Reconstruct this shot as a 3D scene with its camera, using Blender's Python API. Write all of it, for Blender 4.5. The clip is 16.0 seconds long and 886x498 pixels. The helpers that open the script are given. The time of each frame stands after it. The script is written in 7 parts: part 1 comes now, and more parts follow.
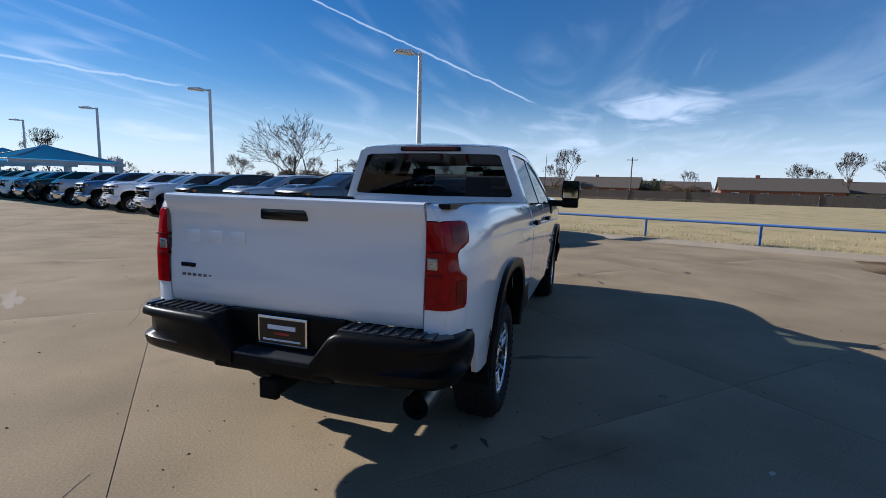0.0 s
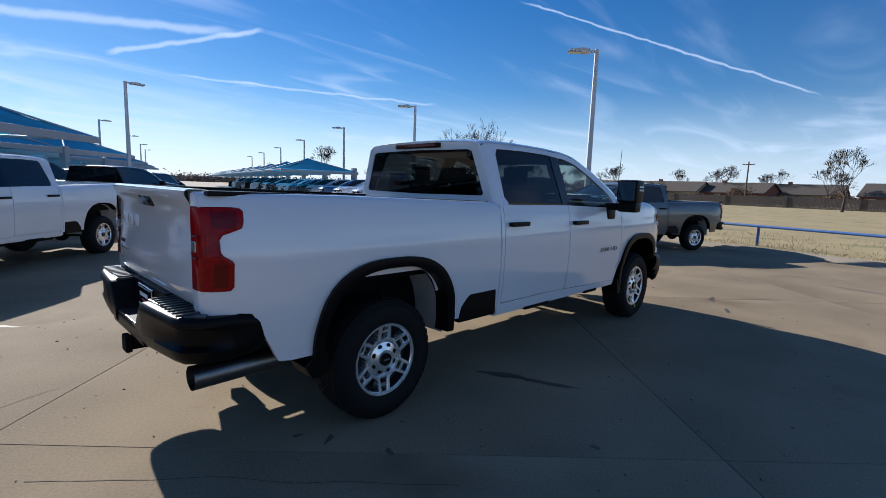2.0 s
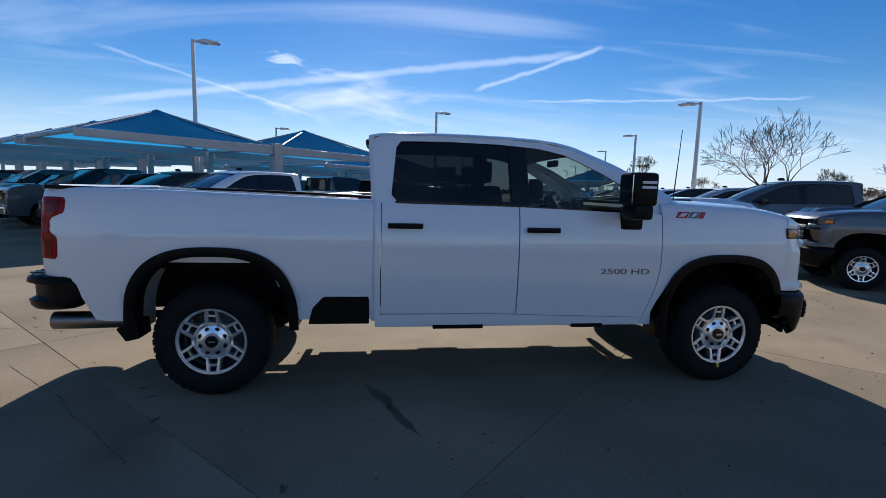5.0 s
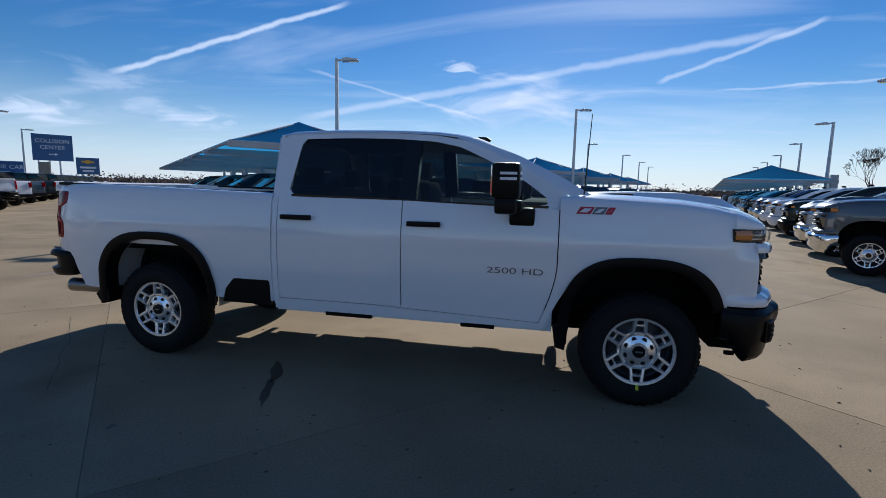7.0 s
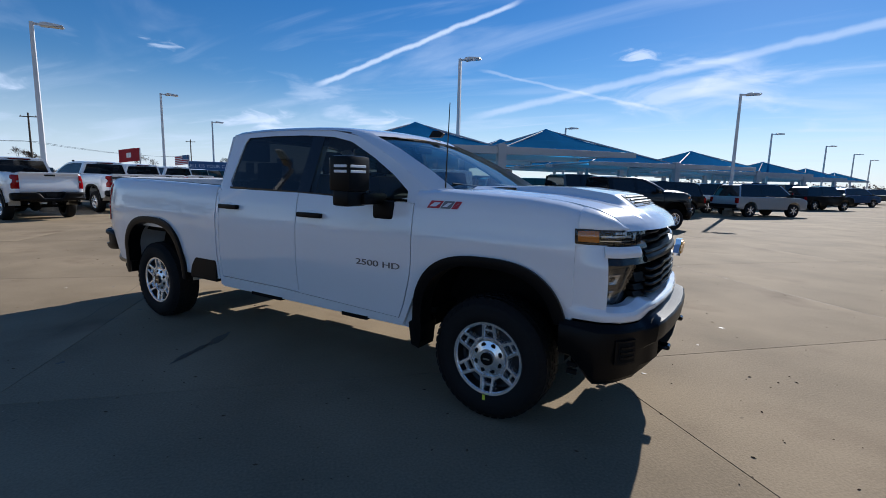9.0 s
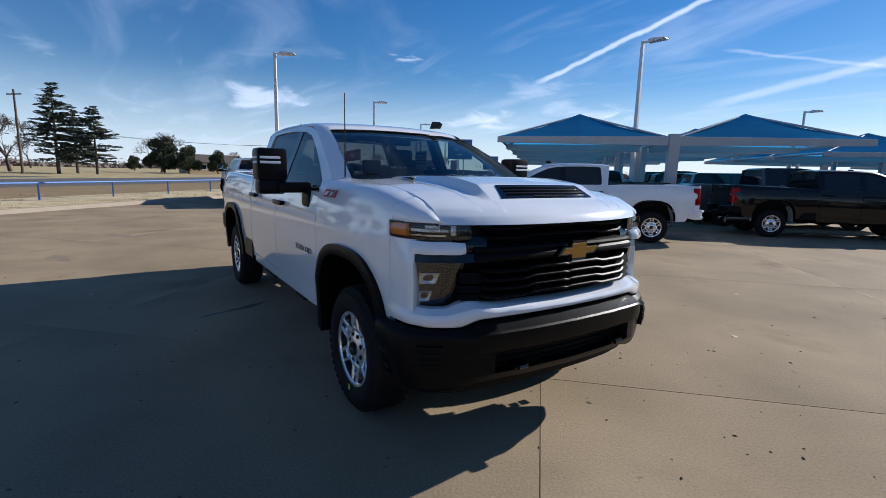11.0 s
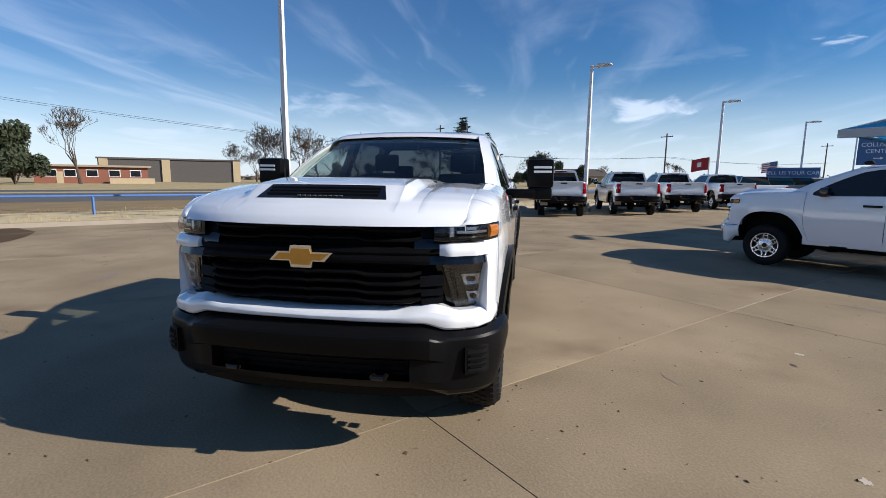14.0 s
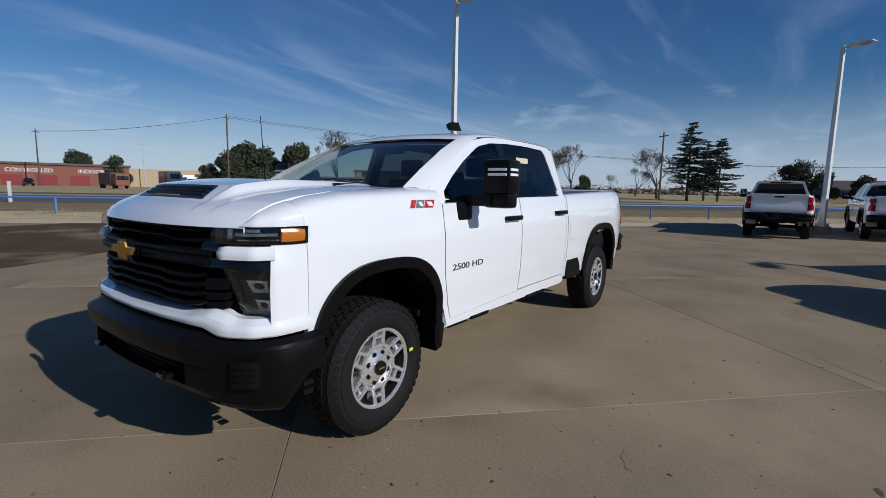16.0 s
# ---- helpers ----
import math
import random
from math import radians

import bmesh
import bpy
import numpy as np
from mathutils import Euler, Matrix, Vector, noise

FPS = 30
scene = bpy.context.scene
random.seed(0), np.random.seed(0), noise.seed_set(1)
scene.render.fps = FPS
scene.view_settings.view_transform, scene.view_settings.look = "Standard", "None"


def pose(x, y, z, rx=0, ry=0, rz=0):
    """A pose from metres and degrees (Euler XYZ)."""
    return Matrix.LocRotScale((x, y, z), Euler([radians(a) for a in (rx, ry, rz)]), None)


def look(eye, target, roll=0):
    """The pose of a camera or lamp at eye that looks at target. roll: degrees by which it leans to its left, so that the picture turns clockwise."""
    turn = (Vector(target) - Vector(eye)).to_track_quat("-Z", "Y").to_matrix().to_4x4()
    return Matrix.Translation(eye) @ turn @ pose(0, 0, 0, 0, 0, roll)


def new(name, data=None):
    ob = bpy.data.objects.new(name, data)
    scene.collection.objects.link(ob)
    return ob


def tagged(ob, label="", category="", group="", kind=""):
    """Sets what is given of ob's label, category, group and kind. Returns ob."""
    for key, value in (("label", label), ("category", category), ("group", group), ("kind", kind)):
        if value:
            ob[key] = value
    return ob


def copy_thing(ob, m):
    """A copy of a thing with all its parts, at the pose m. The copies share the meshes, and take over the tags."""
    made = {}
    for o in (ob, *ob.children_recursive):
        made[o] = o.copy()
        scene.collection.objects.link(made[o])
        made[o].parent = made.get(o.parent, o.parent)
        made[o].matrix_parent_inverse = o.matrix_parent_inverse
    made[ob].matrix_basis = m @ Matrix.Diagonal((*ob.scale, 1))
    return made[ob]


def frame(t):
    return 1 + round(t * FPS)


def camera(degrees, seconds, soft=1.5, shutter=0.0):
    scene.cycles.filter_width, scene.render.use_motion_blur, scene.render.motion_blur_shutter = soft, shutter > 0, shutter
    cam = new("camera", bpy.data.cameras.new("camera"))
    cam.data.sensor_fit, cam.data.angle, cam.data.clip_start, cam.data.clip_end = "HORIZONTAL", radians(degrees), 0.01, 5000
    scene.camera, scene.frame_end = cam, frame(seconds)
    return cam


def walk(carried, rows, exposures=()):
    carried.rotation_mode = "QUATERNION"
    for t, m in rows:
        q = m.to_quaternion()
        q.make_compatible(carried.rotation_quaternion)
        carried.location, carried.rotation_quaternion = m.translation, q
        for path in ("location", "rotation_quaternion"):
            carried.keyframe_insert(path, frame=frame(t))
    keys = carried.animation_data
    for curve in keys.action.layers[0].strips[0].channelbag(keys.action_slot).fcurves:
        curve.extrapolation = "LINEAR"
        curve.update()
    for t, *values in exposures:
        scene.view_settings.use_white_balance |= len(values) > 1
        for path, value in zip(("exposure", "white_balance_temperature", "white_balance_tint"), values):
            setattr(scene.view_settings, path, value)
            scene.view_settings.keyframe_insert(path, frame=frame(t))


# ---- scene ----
cam = camera(86.11, 16.0, soft=0.4)
PATH = [
    (0, (-5.231, -1.519, 1.597), (-3.341, -0.921, 1.336), 1.63),
    (0.5, (-5.015, -2.025, 1.596), (-3.208, -1.207, 1.342), 1.84),
    (1, (-4.730, -2.510, 1.602), (-3.031, -1.486, 1.347), 1.90),
    (1.5, (-4.387, -2.962, 1.590), (-2.817, -1.750, 1.334), 1.91),
    (2, (-3.967, -3.358, 1.574), (-2.547, -1.973, 1.315), 1.98),
    (2.5, (-3.497, -3.710, 1.569), (-2.247, -2.170, 1.313), 2.07),
    (3, (-2.964, -3.971, 1.567), (-1.903, -2.293, 1.320), 2.20),
    (3.5, (-2.422, -4.176, 1.563), (-1.556, -2.389, 1.321), 2.22),
    (4, (-1.875, -4.310, 1.555), (-1.216, -2.438, 1.312), 2.00),
    (4.2, (-1.656, -4.355, 1.554), (-1.082, -2.455, 1.315), 1.82),
    (6.3, (0.552, -4.553, 1.550), (0.370, -2.579, 1.290), 1.51),
    (6.5, (0.773, -4.533, 1.547), (0.522, -2.566, 1.286), 1.45),
    (7, (1.328, -4.444, 1.542), (0.908, -2.505, 1.285), 1.27),
    (7.5, (1.859, -4.312, 1.545), (1.280, -2.415, 1.289), 1.27),
    (8, (2.379, -4.121, 1.549), (1.646, -2.279, 1.285), 1.30),
    (8.2, (2.568, -4.039, 1.553), (1.778, -2.221, 1.286), 1.33),
    (10.3, (4.401, -2.749, 1.565), (2.944, -1.415, 1.253), 1.47),
    (10.5, (4.527, -2.567, 1.565), (3.012, -1.300, 1.251), 1.48),
    (11, (4.814, -2.094, 1.563), (3.161, -1.013, 1.245), 1.34),
    (11.5, (5.008, -1.599, 1.564), (3.238, -0.724, 1.245), 1.37),
    (12, (5.151, -1.070, 1.562), (3.284, -0.426, 1.246), 1.48),
    (12.5, (5.248, -0.541, 1.550), (3.314, -0.139, 1.238), 1.52),
    (13, (5.302, 0.007, 1.552), (3.332, 0.157, 1.246), 1.31),
    (13.5, (5.310, 0.567, 1.545), (3.336, 0.464, 1.244), 0.93),
    (14, (5.208, 1.099, 1.538), (3.258, 0.764, 1.247), 0.63),
    (14.5, (5.004, 1.596, 1.532), (3.105, 1.037, 1.249), 0.75),
    (15, (4.722, 2.044, 1.531), (2.895, 1.275, 1.264), 0.77),
    (15.5, (4.417, 2.484, 1.523), (2.687, 1.515, 1.264), 1.00),
    (16, (4.064, 2.878, 1.512), (2.454, 1.720, 1.255), 1.14),
]
walk(cam, [(t, look(eye, target, roll)) for t, eye, target, roll in PATH],
     exposures=[(0, 0.58, 6350, 10), (3.5, 0.65, 6350, 10), (7, 0.4, 6350, 10), (9, 0.5, 6400, 10), (10.5, 0.56, 6450, 10), (11, 0.6, 6500, 10), (11.5, 0.72, 6650, 10), (12.5, 0.8, 6800, 10), (13.5, 0.76, 6900, 10),
                (14, 0.66, 6800, 10), (14.5, 0.5, 6650, 10), (15, 0.27, 6500, 10), (15.5, 0.03, 6350, 10), (16, -0.17, 6250, 10)])

# ---- world, sun, exposure ----
SUN_AZ, SUN_EL = 87.8, 27.7          # degrees: azimuth from +x towards +y, height
world = bpy.data.worlds.new("sky")
scene.world = world
world.use_nodes = True
wn, wl = world.node_tree.nodes, world.node_tree.links
wn.clear()


def wmath(op, a, b=None, c=None, clamp=False):
    n = wn.new("ShaderNodeMath")
    n.operation, n.use_clamp = op, clamp
    for i, v in enumerate((a, b, c)):
        if v is None:
            continue
        if isinstance(v, (int, float)):
            n.inputs[i].default_value = v
        else:
            wl.new(v, n.inputs[i])
    return n.outputs[0]


def wdot(vec, axis):
    n = wn.new("ShaderNodeVectorMath")
    n.operation = "DOT_PRODUCT"
    wl.new(vec, n.inputs[0])
    n.inputs[1].default_value = axis
    return n.outputs["Value"]


def wramp(value, lo, hi):
    n = wn.new("ShaderNodeMapRange")
    n.interpolation_type = "SMOOTHSTEP"
    n.inputs[1].default_value, n.inputs[2].default_value = lo, hi
    wl.new(value, n.inputs[0])
    return n.outputs[0]


def wnoise(vec, scale, stretch, detail=6.0, distortion=0.0):
    mp = wn.new("ShaderNodeMapping")
    mp.inputs["Scale"].default_value = stretch
    wl.new(vec, mp.inputs[0])
    n = wn.new("ShaderNodeTexNoise")
    n.inputs["Scale"].default_value, n.inputs["Detail"].default_value = scale, detail
    n.inputs["Distortion"].default_value = distortion
    wl.new(mp.outputs[0], n.inputs[0])
    return n.outputs["Fac"]


sky = wn.new("ShaderNodeTexSky")
sky.sky_type, sky.sun_disc = "NISHITA", False
sky.sun_elevation, sky.sun_rotation = radians(SUN_EL), radians(90 - SUN_AZ)
sky.air_density, sky.dust_density, sky.ozone_density = 1.0, 0.05, 4.0
ray_dir = wn.new("ShaderNodeTexCoord").outputs["Generated"]
height = wdot(ray_dir, (0, 0, 1))
# thin high cloud on a flat layer: the direction divided by its height
layer = wn.new("ShaderNodeVectorMath")
layer.operation = "SCALE"
wl.new(ray_dir, layer.inputs[0])
wl.new(wmath("DIVIDE", 1.0, wmath("ADD", wmath("MAXIMUM", height, 0.0), 0.08)), layer.inputs[3])
flat = layer.outputs[0]
veil = wramp(wnoise(flat, 0.42, (1.0, 2.6, 1.0), 9, 1.6), 0.47, 0.80)
wisps = wramp(wnoise(flat, 1.5, (0.5, 2.2, 1.0), 10, 1.0), 0.56, 0.84)
puffs = wramp(wnoise(ray_dir, 5.0, (1.0, 1.0, 3.6), 8, 0.4), 0.60, 0.72)
low_band = wmath("MULTIPLY", wramp(height, 0.04, 0.09), wramp(height, 0.26, 0.13))
sunward = wramp(wdot(ray_dir, (0.055, 0.88, 0.46)), 0.45, 0.98)
cloud = wmath("ADD", wmath("MULTIPLY", veil, 0.34), wmath("MULTIPLY", wisps, 0.22))
cloud = wmath("ADD", cloud, wmath("MULTIPLY", wmath("MULTIPLY", puffs, low_band), 0.42))
cloud = wmath("MULTIPLY", cloud, wmath("ADD", 0.72, wmath("MULTIPLY", sunward, 0.38)))
veiled = wmath("MULTIPLY", wramp(wdot(ray_dir, (0, -0.95, 0.30)), -0.35, 0.75), 0.06)
cloud = wmath("ADD", cloud, veiled)
# single small clouds: direction, spread, strength
for axis, cosine, strength in (((-.173, .956, .235), 0.9985, .8), ((-.786, .608, .106), 0.9955, .6), ((-.636, .764, .114), .9945, .6),
                               ((.981, -.124, .151), .988, .55), ((-.968, .212, .133), .9935, .65), ((-.858, .463, .218), .9988, .6),
                               ((-.107, .981, .162), .962, .6)):
    gap = wn.new("ShaderNodeVectorMath")
    gap.operation = "SUBTRACT"
    wl.new(ray_dir, gap.inputs[0])
    gap.inputs[1].default_value = axis
    tall = wn.new("ShaderNodeVectorMath")
    tall.operation = "MULTIPLY"
    wl.new(gap.outputs[0], tall.inputs[0])
    tall.inputs[1].default_value = (1.0, 1.0, 3.4)
    size = wn.new("ShaderNodeVectorMath")
    size.operation = "LENGTH"
    wl.new(tall.outputs[0], size.inputs[0])
    near = wramp(size.outputs["Value"], math.acos(cosine) * 1.25, 0.0)
    ragged = wnoise(ray_dir, 0.9 / math.acos(cosine) + 3.0, (1.0, 1.0, 3.0), 10, 1.2)
    tuft = wramp(wmath("ADD", wmath("MULTIPLY", near, 0.50), wmath("MULTIPLY", ragged, 1.35)), 0.88, 1.32)
    cloud = wmath("ADD", cloud, wmath("MULTIPLY", wmath("MULTIPLY", tuft, wramp(near, 0.0, 0.3)), strength))
# vapour trails: great circles (normal), middle, half length, half width, strength
wob = wmath("MULTIPLY", wmath("SUBTRACT", wnoise(ray_dir, 26.0, (1, 1, 1), 4), 0.5), 0.010)
for nrm, mid, half, wide, strength in (((.100, .423, -.900), (.900, .35, .27), 15, .0026, .5), ((.180, .421, -.889), (-.56, .785, .262), 13, .0065, .75),
                                       ((.145, .221, -.964), (-.058, .975, .215), 27, .010, .45), ((.349, .124, -.929), (.30, .926, .234), 7, .006, .5),
                                       ((-.274, .096, -.957), (-.296, .938, .179), 11, .004, .3), ((.060, .168, -.984), (.50, .850, .174), 14, .003, .4)):
    off = wmath("ABSOLUTE", wmath("ADD", wdot(ray_dir, nrm), wob))
    line = wmath("MULTIPLY", wramp(off, wide, wide * 0.15), wramp(wdot(ray_dir, mid), math.cos(radians(half)), math.cos(radians(half * 0.8))))
    cloud = wmath("ADD", cloud, wmath("MULTIPLY", line, strength))
haze = wmath("MULTIPLY", wramp(height, 0.20, -0.02), 0.68)
cover = wmath("ADD", wmath("MULTIPLY", cloud, wramp(height, 0.0, 0.06)), haze, clamp=True)
mixer = wn.new("ShaderNodeMixRGB")
wl.new(cover, mixer.inputs[0])
deeper = wn.new("ShaderNodeHueSaturation")
deeper.inputs["Saturation"].default_value = 1.32
deeper.inputs["Hue"].default_value = 0.508
wl.new(sky.outputs[0], deeper.inputs["Color"])
wl.new(deeper.outputs[0], mixer.inputs[1])
mixer.inputs[2].default_value = (7.6, 9.1, 11.9, 1)
back = wn.new("ShaderNodeBackground")
back.inputs[1].default_value = 0.066
wl.new(mixer.outputs[0], back.inputs[0])
wl.new(back.outputs[0], wn.new("ShaderNodeOutputWorld").inputs[0])

sun_dir = Vector((math.cos(radians(SUN_AZ)) * math.cos(radians(SUN_EL)), math.sin(radians(SUN_AZ)) * math.cos(radians(SUN_EL)), math.sin(radians(SUN_EL))))
sun_data = bpy.data.lights.new("sun", "SUN")
sun_data.energy, sun_data.angle, sun_data.color = 4.15, radians(0.5), (1.0, 0.975, 0.94)
sun_ob = new("sun", sun_data)
sun_ob.matrix_world = look(sun_dir * 60, (0, 0, 0))

# ---- materials ----


def shader(name, base, rough=0.5, metal=0.0, vary=0.12, scale=6.0, fine=60.0, bump=0.0, coat=0.0, spec=0.5, each=0.0, stain=None, stretch=None, speckle=False, detail=5):
    """A Principled material whose colour varies at two scales, with fine relief; each: how far objects differ from one another."""
    m = bpy.data.materials.new(name)
    m.use_nodes = True
    nt = m.node_tree
    b = nt.nodes["Principled BSDF"]
    b.inputs["Roughness"].default_value, b.inputs["Metallic"].default_value = rough, metal
    b.inputs["Coat Weight"].default_value, b.inputs["Coat Roughness"].default_value = coat, 0.03
    b.inputs["Specular IOR Level"].default_value = spec
    if vary <= 0 and each <= 0:
        b.inputs["Base Color"].default_value = (*base, 1)
        return m
    co = nt.nodes.new("ShaderNodeTexCoord").outputs["Object"]
    if stretch:
        mp = nt.nodes.new("ShaderNodeMapping")
        mp.inputs["Scale"].default_value = stretch
        nt.links.new(co, mp.inputs[0])
        co = mp.outputs[0]

    def tex(sc, detail):
        n = nt.nodes.new("ShaderNodeTexNoise")
        n.inputs["Scale"].default_value, n.inputs["Detail"].default_value = sc, detail
        nt.links.new(co, n.inputs[0])
        return n.outputs["Fac"]

    def arith(op, a, v):
        n = nt.nodes.new("ShaderNodeMath")
        n.operation = op
        for i, s in enumerate((a, v)):
            if isinstance(s, (int, float)):
                n.inputs[i].default_value = s
            else:
                nt.links.new(s, n.inputs[i])
        return n.outputs[0]

    coarse, grain = tex(scale, detail), tex(fine, 3)
    f = arith("ADD", arith("MULTIPLY", arith("SUBTRACT", coarse, 0.5), 2.0 * vary), arith("MULTIPLY", arith("SUBTRACT", grain, 0.5), vary))
    if each:
        rnd = nt.nodes.new("ShaderNodeObjectInfo").outputs["Random"]
        f = arith("ADD", f, arith("MULTIPLY", arith("SUBTRACT", rnd, 0.5), 2 * each))
    f = arith("ADD", f, 1.0)
    mul = nt.nodes.new("ShaderNodeVectorMath")
    mul.operation = "SCALE"
    mul.inputs[0].default_value = base
    nt.links.new(f, mul.inputs[3])
    colour = mul.outputs[0]
    if stain:
        lo, hi, tone, sc = stain
        mr = nt.nodes.new("ShaderNodeMapRange")
        mr.inputs[1].default_value, mr.inputs[2].default_value = lo, hi
        nt.links.new(tex(sc, 7), mr.inputs[0])
        mx = nt.nodes.new("ShaderNodeMixRGB")
        nt.links.new(mr.outputs[0], mx.inputs[0])
        nt.links.new(colour, mx.inputs[1])
        mx.inputs[2].default_value = (*tone, 1)
        colour = mx.outputs[0]
    if speckle:
        # small dark spots and pale aggregate
        for sc, lo, hi, tone in ((2.3, .235, .20, (.085, .065, .05)), (9.0, .26, .20, (.12, .09, .065)), (26.0, .75, .80, (.50, .42, .33))):
            mr = nt.nodes.new("ShaderNodeMapRange")
            mr.inputs[1].default_value, mr.inputs[2].default_value = lo, hi
            nt.links.new(tex(sc, 2), mr.inputs[0])
            mx = nt.nodes.new("ShaderNodeMixRGB")
            nt.links.new(arith("MULTIPLY", mr.outputs[0], 0.7), mx.inputs[0])
            nt.links.new(colour, mx.inputs[1])
            mx.inputs[2].default_value = (*tone, 1)
            colour = mx.outputs[0]
    nt.links.new(colour, b.inputs["Base Color"])
    if bump:
        bp = nt.nodes.new("ShaderNodeBump")
        bp.inputs["Strength"].default_value, bp.inputs["Distance"].default_value = bump, 0.01
        nt.links.new(grain, bp.inputs["Height"])
        nt.links.new(bp.outputs[0], b.inputs["Normal"])
    return m


def glass(name, tint, gloss=0.02):
    """Tinted window glass: a clear, coloured body under a sharp reflection."""
    m = bpy.data.materials.new(name)
    m.use_nodes = True
    nt = m.node_tree
    nt.nodes.clear()
    clear, shine, mix, fr = (nt.nodes.new(k) for k in ("ShaderNodeBsdfTransparent", "ShaderNodeBsdfGlossy", "ShaderNodeMixShader", "ShaderNodeLayerWeight"))
    clear.inputs[0].default_value = (*tint, 1)
    shine.inputs["Roughness"].default_value = gloss
    fr.inputs[0].default_value = 0.5
    steep, sheen = nt.nodes.new("ShaderNodeMath"), nt.nodes.new("ShaderNodeMath")
    steep.operation, sheen.operation = "POWER", "MULTIPLY_ADD"
    steep.inputs[1].default_value, sheen.inputs[1].default_value, sheen.inputs[2].default_value = 4.0, 0.75, 0.05
    nt.links.new(fr.outputs["Facing"], steep.inputs[0])
    nt.links.new(steep.outputs[0], sheen.inputs[0])
    nt.links.new(sheen.outputs[0], mix.inputs[0])
    nt.links.new(clear.outputs[0], mix.inputs[1])
    nt.links.new(shine.outputs[0], mix.inputs[2])
    nt.links.new(mix.outputs[0], nt.nodes.new("ShaderNodeOutputMaterial").inputs[0])
    return m


CONCRETE = shader("concrete_slab", (0.272, 0.209, 0.137), 0.85, vary=0.62, scale=0.55, fine=60, bump=0.22, each=0.06, detail=12, spec=0.08, stain=(0.58, 0.80, (0.175, 0.124, 0.080), 0.7), speckle=True)
JOINT = shader("joint_filler", (0.37, 0.29, 0.21), 0.9, vary=0.2, scale=9)
CURB = shader("kerb_concrete", (0.31, 0.255, 0.19), 0.85, vary=0.18, scale=2.5, fine=70, bump=0.3)
GRASS = shader("dormant_grass", (0.36, 0.275, 0.135), 1.0, vary=0.35, scale=0.35, fine=14, bump=0.9, stain=(0.56, 0.72, (0.17, 0.165, 0.06), 0.5))
GRASS_DARK = shader("verge_grass", (0.20, 0.135, 0.06), 1.0, vary=0.35, scale=0.6, fine=18, bump=0.9)
DIRT = shader("dark_soil", (0.085, 0.056, 0.033), 0.95, vary=0.4, scale=0.6, fine=12, bump=0.8, spec=0.1, stain=(0.54, 0.66, (0.21, 0.15, 0.09), 0.45))
ASPHALT = shader("asphalt", (0.085, 0.082, 0.080), 0.85, vary=0.15, scale=0.6, fine=40, bump=0.2)
WHITE = shader("white_paint", (0.775, 0.790, 0.812), 0.16, vary=0.012, scale=2, fine=300, coat=1.0)
PAINTS = {
    "white": WHITE,
    "black": shader("black_paint", (0.003, 0.003, 0.0035), 0.3, vary=0.05, coat=0.7, spec=0.1),
    "grey": shader("steel_grey_paint", (0.085, 0.095, 0.105), 0.3, 0.35, vary=0.05, fine=400, coat=1.0),
    "silver": shader("silver_paint", (0.42, 0.43, 0.44), 0.32, 0.5, vary=0.04, fine=400, coat=1.0),
    "blue": shader("blue_paint", (0.012, 0.07, 0.17), 0.3, 0.2, vary=0.05, fine=400, coat=1.0),
    "green": shader("dark_green_paint", (0.010, 0.018, 0.013), 0.3, vary=0.05, coat=0.7, spec=0.1),
    "red": shader("red_paint", (0.28, 0.02, 0.02), 0.3, vary=0.05, coat=1.0),
}
PLASTIC = shader("black_plastic", (0.0045, 0.0045, 0.005), 0.36, spec=0.12, vary=0.12, scale=30, fine=500, bump=0.05)
GLOSS_BLACK = shader("gloss_black", (0.004, 0.004, 0.0045), 0.16, vary=0.05, coat=0.3, spec=0.35)
STEP_PAD = shader("step_pad_rubber", (0.035, 0.035, 0.038), 0.30, spec=0.5, vary=0.2, scale=30)
GRILLE = shader("grille_black", (0.005, 0.005, 0.0055), 0.42, spec=0.07, vary=0.1, scale=20)
DARK = shader("underbody_black", (0.004, 0.004, 0.004), 0.8, spec=0.15, vary=0.3, scale=12)
LINER = shader("inner_wing_grey", (0.50, 0.50, 0.49), 0.7, vary=0.15, scale=10)
RUBBER = shader("tyre_rubber", (0.011, 0.011, 0.0115), 0.70, spec=0.16, vary=0.15, scale=25, fine=250, bump=0.15)
ALLOY = shader("machined_alloy", (0.95, 0.955, 0.96), 0.27, 0.85, vary=0.04, scale=20)
ALLOY_DARK = shader("alloy_pocket", (0.03, 0.03, 0.033), 0.45, 0.7, vary=0.1)
CHROME = shader("chrome", (0.80, 0.81, 0.82), 0.08, 1.0, vary=0.02)
MIRROR = shader("mirror_silver", (0.45, 0.47, 0.48), 0.03, 1.0, vary=0.01)
STEEL = shader("exhaust_steel", (0.22, 0.215, 0.21), 0.38, 1.0, vary=0.15, scale=20)
RED_LENS = shader("red_lens", (0.27, 0.0015, 0.004), 0.05, vary=0.6, scale=26, fine=160, spec=0.2)
RED_DARK = shader("dark_red_lens", (0.13, 0.001, 0.003), 0.05, vary=0.25, scale=40, spec=0.22)
AMBER = shader("amber_lens", (0.75, 0.22, 0.015), 0.15, vary=0.08, coat=1.0)
CLEAR_LENS = shader("clear_lamp", (0.34, 0.34, 0.35), 0.10, 0.9, vary=0.6, scale=38, bump=0.5, coat=1.0)
LAMP_DARK = shader("smoked_lamp", (0.014, 0.013, 0.0125), 0.06, 0.0, vary=0.3, scale=35, coat=1.0)
LAMP_CLEAR = glass("lamp_cover", (0.82, 0.83, 0.84), 0.02)
